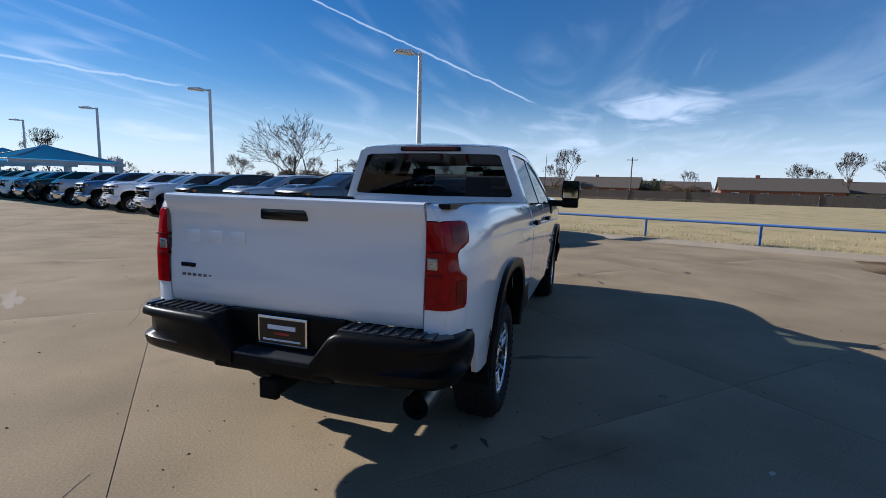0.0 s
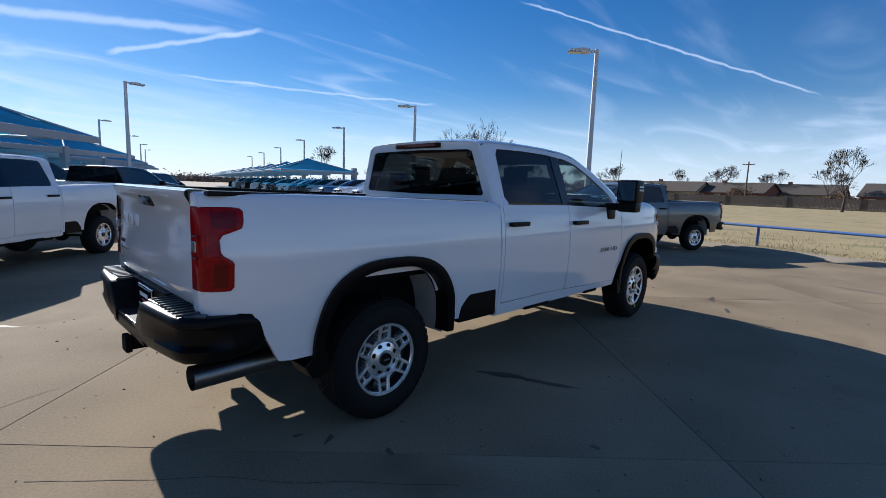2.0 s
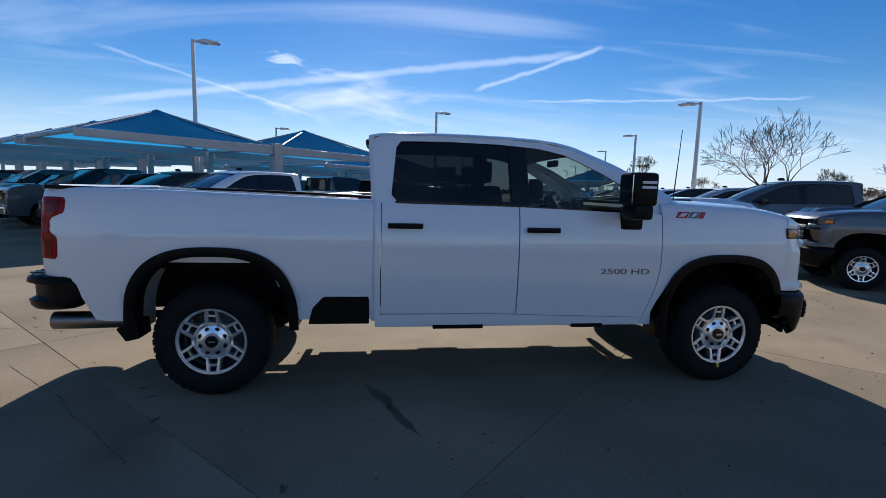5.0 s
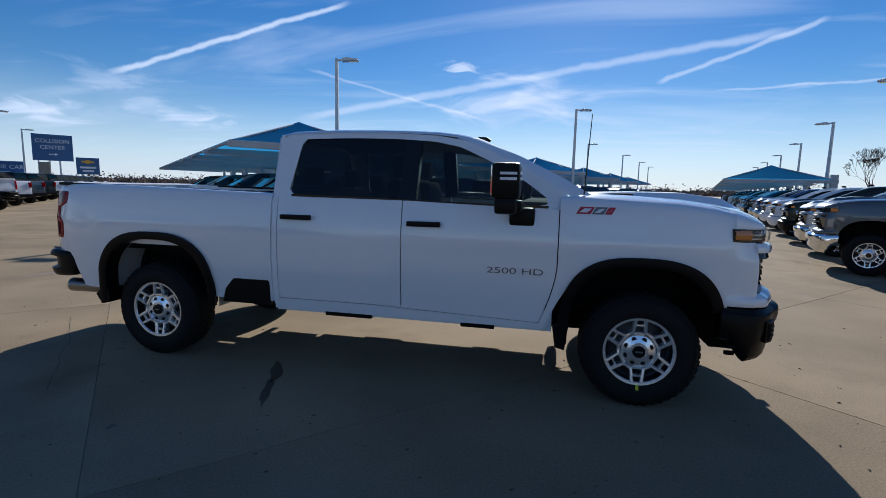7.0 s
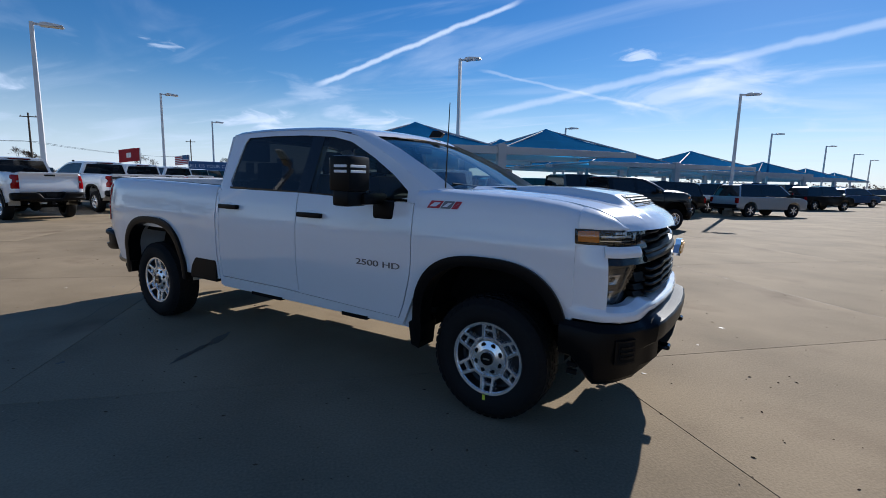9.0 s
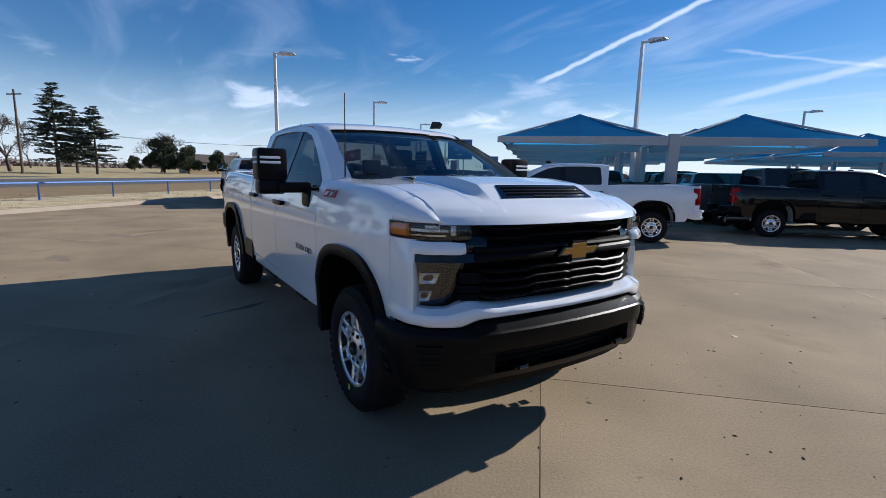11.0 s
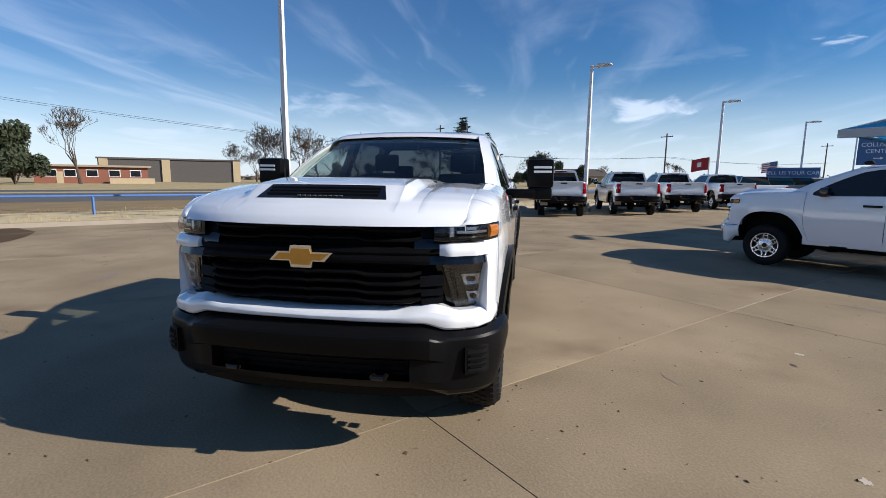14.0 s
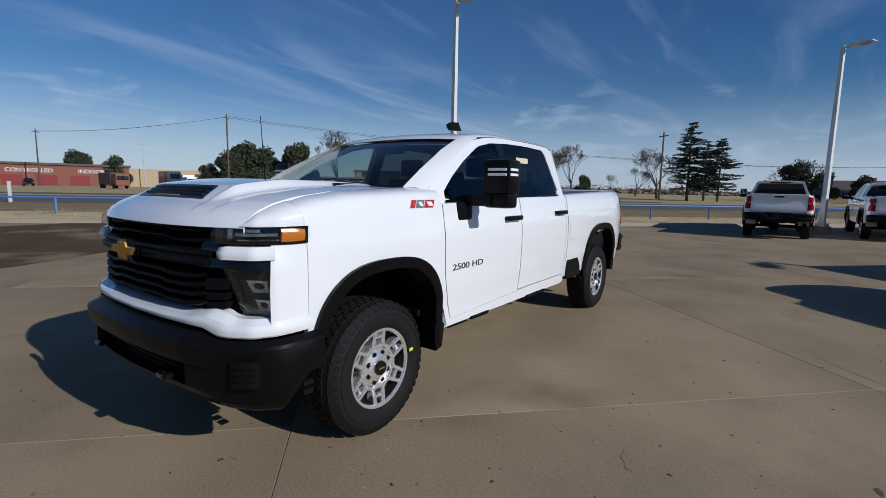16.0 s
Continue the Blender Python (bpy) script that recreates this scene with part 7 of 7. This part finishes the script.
def bare_tree(name, label, height, spread, seed, trunk_share=.2, splits=6, upright=.35, twig=.0022):
    """A leafless tree: tapered trunk and limbs, and a crown of fine twigs."""
    r = random.Random(seed)
    root = base_empty(name, label, "tree")
    wood_v, wood_f, twig_v, twig_f = [], [], [], []

    def grow(p, d, length, radius, level):
        n = 3 if level < 3 else 2
        for i in range(n):
            bend = Vector((r.uniform(-1, 1), r.uniform(-1, 1), r.uniform(-.5, .9))) * (.16 + .05 * level)
            d2 = (d + bend + Vector((0, 0, upright * .10))).normalized()
            q = p + d2 * (length / n)
            r2 = radius * .86
            if radius > height * .0035:
                limb(wood_v, wood_f, p, q, radius, r2, 6 if level < 2 else 4)
            else:
                limb(twig_v, twig_f, p, q, max(radius, height * twig), max(r2, height * twig * .77), 3)
            p, d, radius = q, d2, r2
        if level >= splits:
            return
        for i in range(r.choice((2, 3, 3)) if level else r.choice((4, 5))):
            turn = r.uniform(0, 2 * math.pi)
            u = d.orthogonal().normalized()
            side = (Matrix.Rotation(turn, 3, d) @ u)
            tilt = r.uniform(.45, 1.0) * spread
            nd = (d + side * tilt + Vector((0, 0, upright * .25))).normalized()
            grow(p, nd, length * r.uniform(.66, .84) * (1.25 if level == 0 else 1), radius * r.uniform(.56, .70), level + 1)

    grow(Vector((0, 0, -.1)), Vector((r.uniform(-.06, .06), r.uniform(-.06, .06), 1)), height * trunk_share, height * .024, 0)
    grown = height / max(v[2] for v in wood_v + twig_v)
    link("trunk", [Vector(v) * grown for v in wood_v], wood_f, BARK, root, "", True)
    if twig_v:
        link("crown", [Vector(v) * grown for v in twig_v], twig_f, TWIG, root, "bare fine twigs")
    return root


def conifer(name, label, height, width, seed, material, bare=.15, open_=.5, flat=.15):
    """An evergreen: trunk, boughs in whorls and a crown of many small needle sprays."""
    r = random.Random(seed)
    root = base_empty(name, label, "tree")
    wv, wf, v, f = [], [], [], []
    limb(wv, wf, Vector((0, 0, -.1)), Vector((0, 0, height * .5)), height * .02, height * .012, 7)
    limb(wv, wf, Vector((0, 0, height * .5)), Vector((.1, .05, height * .97)), height * .012, height * .002, 6)
    z = height * bare
    while z < height * .985:
        t = (z / height - bare) / (1 - bare)
        reach = width * .5 * ((1 - t) ** .75 * (.55 + .45 * min(1, t * 5))) + .12
        for i in range(r.choice((4, 5, 6))):
            a = r.uniform(0, 2 * math.pi)
            ln = reach * r.uniform(.55, 1.08)
            tip = Vector((math.cos(a) * ln, math.sin(a) * ln, z + ln * r.uniform(-.12, flat + .1)))
            limb(wv, wf, Vector((0, 0, z)), tip, height * .0045, height * .001, 4)
            n = max(4, int(ln * 9 * (1.15 - open_ * .5)))
            for k in range(n):
                s = (k + .6 + r.random() * .4) / n
                if s < .18:
                    continue
                c = Vector((0, 0, z)).lerp(tip, s)
                for q in range(3):
                    size = r.uniform(.20, .46) * (.6 + .5 * (1 - s)) * max(.55, width / 7)
                    o = c + Vector((r.uniform(-1, 1), r.uniform(-1, 1), r.uniform(-.5, .5))) * size * .7
                    d1 = Vector((math.cos(a + r.uniform(-.9, .9)), math.sin(a + r.uniform(-.9, .9)), r.uniform(-.25, .35))).normalized() * size
                    d2 = Vector((r.uniform(-1, 1), r.uniform(-1, 1), r.uniform(-.35, .35))).normalized() * size * .45
                    j = len(v)
                    v += [tuple(o - d1 * .5 - d2 * .4), tuple(o + d2 * .6), tuple(o + d1), tuple(o - d2 * .6 + Vector((0, 0, size * .2)))]
                    f += [(j, j + 1, j + 2), (j, j + 2, j + 3)]
        z += height * r.uniform(.026, .05)
    link("trunk", wv, wf, BARK, root)
    link("crown", v, f, material, root, "dark needle sprays")
    return root


def shrub(name, label, height, width, seed, material, category="bush", count=11, leaves=150):
    """A rounded, uneven thicket of small sprays with gaps."""
    r = random.Random(seed)
    root = base_empty(name, label, category)
    v, f = [], []
    wv, wf = [], []
    for i in range(9):
        a = r.uniform(0, 6.28)
        limb(wv, wf, Vector((0, 0, -.1)), Vector((math.cos(a) * width * .3, math.sin(a) * width * .3, height * r.uniform(.5, .9))), height * .012, height * .003, 4)
    lobes = []
    for i in range(count):
        up = r.uniform(.22, .84)
        near = 1.18 - up
        lobes.append((Vector((r.uniform(-.40, .40) * width * near, r.uniform(-.40, .40) * width * near, height * up)), r.uniform(.11, .22)))
    for c, s in lobes:
        for k in range(leaves):
            d = Vector((r.gauss(0, 1), r.gauss(0, 1), r.gauss(0, .8))).normalized() * (r.random() ** .45)
            o = c + Vector((d.x * width * s, d.y * width * s, d.z * height * s))
            if o.z < .05:
                continue
            e1 = Vector((r.uniform(-1, 1), r.uniform(-1, 1), r.uniform(-1, 1))).normalized() * height * .036
            e2 = Vector((r.uniform(-1, 1), r.uniform(-1, 1), r.uniform(-1, 1))).normalized() * height * .024
            j = len(v)
            v += [tuple(o - e1), tuple(o + e2), tuple(o + e1), tuple(o - e2)]
            f.append((j, j + 1, j + 2, j + 3))
    link("stem", wv, wf, BARK, root)
    link("crown", v, f, material, root)
    return root


bare = [bare_tree("bare_tree", "leafless broad tree with fine twigs on dry grass", 10, .95, 3), bare_tree("bare_tree", "tall leafless tree with upright limbs", 10, .7, 11, .24, 6, .6),
        bare_tree("bare_tree", "leafless spreading tree with heavy limbs", 10, 1.1, 23, .18)]
lot_tree = bare_tree("bare_tree", "small leafless tree with upright branches in the lot", 4.9, .95, 5, .14, 6, .35, .0009)
lot_tree.matrix_basis = pose(13.2, 11.1, 0, 0, 0, 20)
deodar = [conifer("cedar_tree", "tall open-crowned dark cedar by the road", 13.5, 10.5, 4, NEEDLE_BLUE, .16, .75, .05), conifer("cedar_tree", "broad dark cedar by the road", 11, 10, 9, NEEDLE_BLUE, .2, .7, .1)]
juniper = [shrub("juniper_tree", "dense rounded dark green juniper beyond the road", 11, 10.5, 6, NEEDLE, "tree", 34, 420), shrub("juniper_tree", "dense dark juniper beyond the road", 8, 7.0, 8, NEEDLE, "tree", 26, 380)]
thicket = [shrub("thicket", "russet winter thicket behind the fence", 4.0, 7.0, 2, SHRUB), shrub("thicket", "dark evergreen thicket behind the fence", 4.4, 6.0, 12, NEEDLE)]


def plant(src, x, y, size, turn):
    m = pose(x, y, GRADE, 0, 0, turn) @ Matrix.Scale(size, 4)
    if src.name not in first:
        first.add(src.name)
        src.matrix_basis = m
        return src
    ob = copy_thing(src, pose(x, y, GRADE, 0, 0, turn))
    ob.scale = (size, size, size)
    return ob


def polar(az, dist, eye=(4.5, 0.5)):
    return eye[0] + dist * math.cos(radians(az)), eye[1] + dist * math.sin(radians(az))


for i, (az, dist, size) in enumerate(((-149.6, 120, 1.42), (-151.3, 126, 1.28), (-153.6, 118, 1.36), (-155.8, 125, 1.22), (-157.2, 132, 1.25), (-160.2, 118, 1.25), (-167.0, 150, .85), (-169.6, 108, 1.05),
                                      (-133.0, 100, 1.28), (-146.6, 150, 1.15), (-149.0, 165, 1.0), (-164.0, 170, .7), (-171.6, 190, .9), (178.5, 130, .95), (171, 210, .8), (164.5, 200, .9), (155, 210, .9), (147.5, 190, .8))):
    plant(bare[(i * 2) % 3], *polar(az, dist), size, 40 * i)
for i, (az, dist, size) in enumerate(((-172.7, 92, 1.0), (-175.6, 90, .92), (-174.2, 97, .80))):
    plant(deodar[i % 2], *polar(az, dist), size, 70 * i)
for i, (az, dist, size, kind) in enumerate(((-121.2, 96, .66, 0), (-122.8, 98, .84, 0), (-124.4, 97, .76, 0), (-125.4, 104, .60, 0), (-119.0, 99, .62, 1), (-128.3, 95, 1.16, 1), (-110.2, 150, 1.0, 1), (-107.3, 170, .9, 0), (-161.6, 128, .66, 1), (-157.9, 130, .7, 1),
                                            (178.4, 115, .92, 1), (176.2, 112, .72, 1), (173.4, 112, .62, 1), (171.6, 125, .5, 1), (-179.3, 150, .5, 1))):
    plant(juniper[kind], *polar(az, dist), size, 50 * i)
E0 = (-4.5, -2.0)
for i, (az, dist, size) in enumerate(((3.5, 82, .86), (5.2, 140, .9), (-19.5, 150, 1.0), (-22.6, 128, 1.12), (-25.5, 135, 1.15), (-28, 130, 1.1), (-9.0, 150, .8), (9, 150, .9), (14, 150, 1.0), (18, 160, .95), (24, 150, 1.0), (29, 145, .9), (33.0, 120, .8), (37, 120, .9), (41, 115, .75), (57.4, 120, 1.08), (64, 190, .85), (52, 150, .7))):
    plant(bare[(i * 2 + 1) % 3], *polar(az, dist, E0), size, 33 * i)
for i, (az, dist, size) in enumerate(((-4.2, 140, 1.1), (-5.7, 138, 1.3), (-7.6, 135, 1.2), (-9.5, 137, 1.1), (-20.5, 140, 1.2), (1.5, 140, 1.0), (4.0, 136, 1.0), (12, 138, 1.2), (20, 135, 1.2), (23.5, 132, 1.3), (27, 128, 1.4), (30, 126, 1.4), (33, 124, 1.5), (36, 122, 1.4), (39, 120, 1.2), (43, 125, 1.1), (46.5, 130, 1.0))):
    plant(thicket[1 if i in (1, 4, 8) else 0], *polar(az, dist, E0), size, 70 * i)

# far woods right round the horizon
r = random.Random(31)
v, f = [], []
for i in range(2400):
    a = r.uniform(0, 2 * math.pi)
    d = r.uniform(280, 460)
    h = r.uniform(2.5, 6.5) * (1.0 if noise.noise((math.cos(a) * 6, math.sin(a) * 6, 0)) > -.1 else .5)
    c = Vector((d * math.cos(a), d * math.sin(a), GRADE))
    for k in range(84):
        low = k < 44
        o = c + Vector((r.gauss(0, 4.6), r.gauss(0, 4.6), (r.uniform(.1, .42) if low else r.random() ** 2.4) * h))
        size = 1.5 if low else 1.35 - .8 * min(1.0, (o.z - GRADE) / h)
        e1 = Vector((r.uniform(-1, 1), r.uniform(-1, 1), r.uniform(-.6, 1))).normalized() * r.uniform(.6, 1.1) * size
        e2 = Vector((r.uniform(-1, 1), r.uniform(-1, 1), r.uniform(-1, 1))).normalized() * r.uniform(.5, .9) * size
        j = len(v)
        v += [tuple(o - e1), tuple(o + e2), tuple(o + e1), tuple(o - e2)]
        f.append((j, j + 1, j + 2, j + 3))
# brown lightened so that distance haze is part of the base colour
woods = link("far_woods", v, f, shader("hazy_woods", (0.190, 0.155, 0.132), 1.0, vary=0.3, scale=0.05, fine=0.6, spec=0.0))
tagged(woods, "low brown winter woods along the horizon", "woods", kind="stuff")

# ---- houses and buildings ----
WINDOW_DARK = DARK_GLASS


def house(label, x, y, turn, length, depth, wall_h, ridge, wall, roof_mat=ROOF, windows=4, gable=None):
    root = base_empty("house", label, "house", pose(x, y, GRADE, 0, 0, turn))
    hl, hd = length / 2, depth / 2
    part("wall", box(bmesh.new(), -hl, hl, -hd, hd, -.1, wall_h), wall, root)
    for s in (-1, 1):
        prism("gable", [(-hd, wall_h), (0, wall_h + ridge), (hd, wall_h)], s * (hl - .12), s * hl, gable or wall, root, axis="x")
    over = .5
    for s in (-1, 1):
        dz = ridge * over / hd
        vv = [(-hl - over, s * (hd + over), wall_h - dz), (hl + over, s * (hd + over), wall_h - dz), (hl + over, 0, wall_h + ridge), (-hl - over, 0, wall_h + ridge)]
        vv += [(a, b, c + .16) for a, b, c in vv]
        link("roof", vv, [(0, 1, 2, 3), (7, 6, 5, 4), (0, 4, 5, 1), (1, 5, 6, 2), (2, 6, 7, 3), (3, 7, 4, 0)], roof_mat, root)
    for i in range(windows):
        wx = -hl + length * (i + .5) / windows
        for s in (-1, 1):
            w = boxed("window", (wx - .7, wx + .7, s * (hd - .03), s * (hd + .03), .9, 2.1), SIGN_WHITE, root)
            boxed("pane", (wx - .6, wx + .6, s * (hd + .02), s * (hd + .045), 1.0, 2.0), WINDOW_DARK, w)
    boxed("chimney", (hl * .3, hl * .3 + .8, -.4, .4, wall_h, wall_h + ridge + .7), BRICK_FAR, root)
    return root


for i, (az, dist, length, wall, ridge, gab) in enumerate(((-17.0, 128, 22, BRICK_FAR, 2.6, TAN_WALL), (-7.2, 146, 20, BRICK_FAR, 1.9, None), (-1.0, 142, 17, BRICK_FAR, 2.7, None), (-23.6, 138, 16, TAN_WALL, 2.2, None),
                                                          (7.0, 150, 16, TAN_WALL, 2.4, None), (12.5, 146, 17, BRICK_FAR, 2.4, None), (18.5, 150, 18, TAN_WALL, 2.5, None), (25, 150, 18, BRICK_FAR, 2.3, None))):
    x, y = polar(az, dist, E0)
    house("low brick house with a dark shingle roof beyond a fence", x, y, 82 + 4 * math.sin(i * 2.1), length, 10, 2.7, ridge, wall, ROOF, 4, gab)

# board fence behind the field
fence = base_empty("board_fence", "weathered brown board fence along the field", "fence")
v, f = [], []
pa, pb = Vector(polar(30, 122, E0)), Vector(polar(-33, 104, E0))
n = int((pb - pa).length / .16)
t = (pb - pa).normalized()
r = random.Random(4)
for i in range(n):
    p = pa + t * (.16 * i)
    h = 1.8 + r.uniform(-.06, .06) + .10 * noise.noise((i * .02, 0, 0))
    k = len(v)
    q = p + t * .145
    for w in (p, q):
        for dx in (0, .03):
            v += [(w.x + dx, w.y, GRADE - .05), (w.x + dx, w.y, GRADE + h)]
    f += [(k, k + 4, k + 5, k + 1), (k + 2, k + 3, k + 7, k + 6), (k + 1, k + 5, k + 7, k + 3), (k, k + 1, k + 3, k + 2), (k + 4, k + 6, k + 7, k + 5)]
tagged(link("boarding", v, f, FENCE, fence), kind="stuff")
for i in range(0, n, 60):
    p = pa + t * (.16 * i)
    boxed("fence_post", (p.x - .10, p.x - .01, p.y - .05, p.y + .05, GRADE, GRADE + 1.95), FENCE, fence)

# beyond the road
x, y = polar(-134.2, 112)
brick = base_empty("brick_bungalow", "small flat-roofed red brick building beyond the road", "building", pose(x, y, GRADE, 0, 0, -48))
part("wall", box(bmesh.new(), -8.5, 8.5, -4, 4, 0, 3.0), BRICK_FAR, brick)
part("roof", box(bmesh.new(), -9.1, 9.1, -4.6, 4.6, 3.0, 3.35), CURB, brick)
part("planter", box(bmesh.new(), -9.5, -2.5, 5.0, 7.0, 0, 1.0), TAN_WALL, brick)
for wx in (-6.5, -3.2, .2, 3.4, 6.2):
    w = boxed("window", (wx - .9, wx + .9, 3.98, 4.05, 1.2, 2.5), SIGN_WHITE, brick)
    boxed("pane", (wx - .8, wx + .8, 4.04, 4.07, 1.3, 2.4), DARK_GLASS, w)
boxed("door", (4.4, 5.4, 3.98, 4.05, 0, 2.1), TAN_WALL, brick)
x, y = polar(-141.0, 150)
hall = base_empty("long_hall", "long dark clad hall with tan piers beyond the road", "building", pose(x, y, GRADE, 0, 0, -54))
part("wall", box(bmesh.new(), -16, 16, -8, 8, 0, 5.6), GREY_WALL, hall)
part("roof", box(bmesh.new(), -16.3, 16.3, -8.3, 8.3, 5.6, 6.0), GREY_WALL, hall)
for wx in (-15.2, 1.5, 14.8):
    part("pier", box(bmesh.new(), wx - .9, wx + .9, 8.0, 8.4, 0, 5.6), TAN_WALL, hall)
x, y = polar(-102.2, 160, (4, 2.9))
store = base_empty("storage_building", "long red brick storage building with white words", "building", pose(x, y, GRADE, 0, 0, -19))
part("wall", box(bmesh.new(), -24, 34, -8, 8, 0, 5.0), BRICK_FAR, store)
part("roof", box(bmesh.new(), -24.4, 34.4, -8.4, 8.4, 5.0, 5.5), GREY_WALL, store)
part("annex", box(bmesh.new(), -44, -24.05, -10, 6, 0, 4.8), TAN_WALL, store)
for i, w in enumerate(("CLIMATE", "CONTROLLED", "INDOOR")):
    text(w, 1.35, SIGN_WHITE, store, Matrix.Translation((8 - 12 * i, 8.08, 3.6)) @ pose(0, 0, 0, 90, 0, 180), "wall_lettering", .03)
DOOR_RED = shader("roller_door_red", (.20, .02, .02), .6, vary=.1)
for i in range(8):
    boxed("roller_door", (-22 + 6.4 * i, -18 + 6.4 * i, 7.95, 8.06, 0, 2.6), DOOR_RED, store)
x, y = polar(172.4, 125, (4.4, -2.7))
shed = house("small pale shed with white doors beyond the road", x, y, 100, 12, 8, 2.6, 1.6, TAN_WALL, ROOF, 2)


def lorry(label, az, dist, colour, length, height, cab):
    x, y = polar(az, dist, (4, 2.9))
    root = base_empty("lorry", label, "lorry", pose(x, y, GRADE, 0, 0, az + 200))
    part("body", box(bmesh.new(), -length / 2, length / 2 - 2.2, -1.2, 1.2, .7, height, .08), colour[0], root)
    part("cab", box(bmesh.new(), length / 2 - 2.1, length / 2, -1.15, 1.15, .6, cab, .15), colour[1], root)
    boxed("windscreen", (length / 2 - .02, length / 2 + .02, -1.0, 1.0, cab * .58, cab * .85), DARK_GLASS, root)
    for wx in (-length / 2 + 1, -length / 2 + 2.1, length / 2 - 1.2):
        for s in (-1, 1):
            part("wheel", tube(bmesh.new(), (wx, s * .9, .48), (wx, s * 1.2, .48), .48, n=16), RUBBER, root)
    return root


YELLOW = shader("yellow_paint", (.62, .33, .02), .4, vary=.06)
lorry("dark blue tractor lorry parked beyond the road", -114.4, 118, (PAINTS["blue"], PAINTS["blue"]), 6, 3.7, 3.7)
lorry("white box lorry parked beyond the road", -116.0, 122, (SIGN_WHITE, SIGN_WHITE), 6, 3.1, 2.6)
lorry("yellow box lorry parked beyond the road", -117.8, 120, (YELLOW, YELLOW), 6.5, 3.3, 2.7)
lorry("dark food trailer parked beyond the road", -109.6, 112, (GREY_WALL, BRICK_FAR), 8, 3.0, 2.8)
put(far_suv["black"], *polar(-103.2, 140, (4, 2.9)), 80)
sed = vehicle("saloon_car", "white saloon car parked beyond the road", "sedan", "white", "parked cars")
sed.matrix_basis = pose(*polar(-116.6, 110, (4, 2.9)), GRADE, 0, 0, 60)


def utility_pole(x, y, top, turn, arm=2.4):
    root = base_empty("utility_pole", "brown wooden utility pole with a crossarm", "pole", pose(x, y, GRADE, 0, 0, turn), "utility poles")
    part("shaft", tube(bmesh.new(), (0, 0, -.1), (0, 0, top), .17, .12, 10), WOOD_POLE, root, "", True)
    part("crossarm", box(bmesh.new(), -arm / 2, arm / 2, -.06, .06, top - .7, top - .55), WOOD_POLE, root)
    for i in range(3):
        part("insulator", tube(bmesh.new(), (-arm / 2 + .15 + i * (arm - .3) / 2, 0, top - .55), (-arm / 2 + .15 + i * (arm - .3) / 2, 0, top - .38), .04, n=6), CURB, root)
    return root


POLES = []
for az, dist, top, eye in ((-120.0, 92, 13.2, (4, 2.9)), (-140, 80, 11.2, (4.5, .5)), (-168.5, 88, 11.2, (4, 2.9)), (163.0, 105, 10.8, (4.4, -2.7)), (150, 150, 11, (4.4, -2.7)), (-104, 140, 12.5, (4, 2.9))):
    x, y = polar(az, dist, eye)
    if az != -140:
        utility_pole(x, y, top, deg(*ROAD_T) + 90)
    POLES.append((x, y, top if az in (-120.0, -104) else top * .62))
for a, b in ((5, 0), (0, 2), (2, 3), (3, 4)):
    for off in (-.9, .9):
        (x0, y0, t0), (x1, y1, t1) = POLES[a], POLES[b]
        verts, faces = [], []
        for i in range(17):
            k = i / 16
            p = (x0 + (x1 - x0) * k, y0 + (y1 - y0) * k + off, t0 + (t1 - t0) * k - .35 - 3.2 * k * (1 - k))
            verts += [(p[0] + dx, p[1] + dx, p[2] + dz) for dx, dz in ((.015, 0), (0, .02), (-.015, 0), (0, -.02))]
        faces = [(4 * i + j, 4 * i + (j + 1) % 4, 4 * i + 4 + (j + 1) % 4, 4 * i + 4 + j) for i in range(16) for j in range(4)]
        w = link("power_line", verts, faces, GLOSS_BLACK)
        tagged(w, "thin black power line between wooden poles", "cable")
x, y = polar(-3.4, 118, E0)
utility_pole(x, y, 9.4, 82)
utility_pole(*polar(11.5, 120, E0), 9.0, 82)
utility_pole(*polar(30.5, 150, E0), 9.0, 82)
x, y = polar(-112.2, 150, (4, 2.9))
street = base_empty("street_lamp", "double-armed grey street lamp beyond the road", "street lamp", pose(x, y, GRADE))
part("mast", tube(bmesh.new(), (0, 0, 0), (0, 0, 11), .12, .07, 8), STEEL_GREY, street)
for s in (-1, 1):
    part("arm", tube(bmesh.new(), (0, 0, 10.9), (s * 3.0, 0, 11.6), .05, n=6), STEEL_GREY, street)
    boxed("lamp_head", (s * 2.8, s * 3.6, -.15, .15, 11.5, 11.65), STEEL_GREY, street)

marker = base_empty("marker_post", "white wooden marker post beside the road railing", "post", pose(-4.16, -36.08, GRADE, 0, 0, 44))
boxed("post", (-.07, .07, -.07, .07, -.05, 1.25), POLE, marker, .01)
boxed("cap", (-.08, .08, -.08, .08, 1.25, 1.30), POLE, marker, .01)
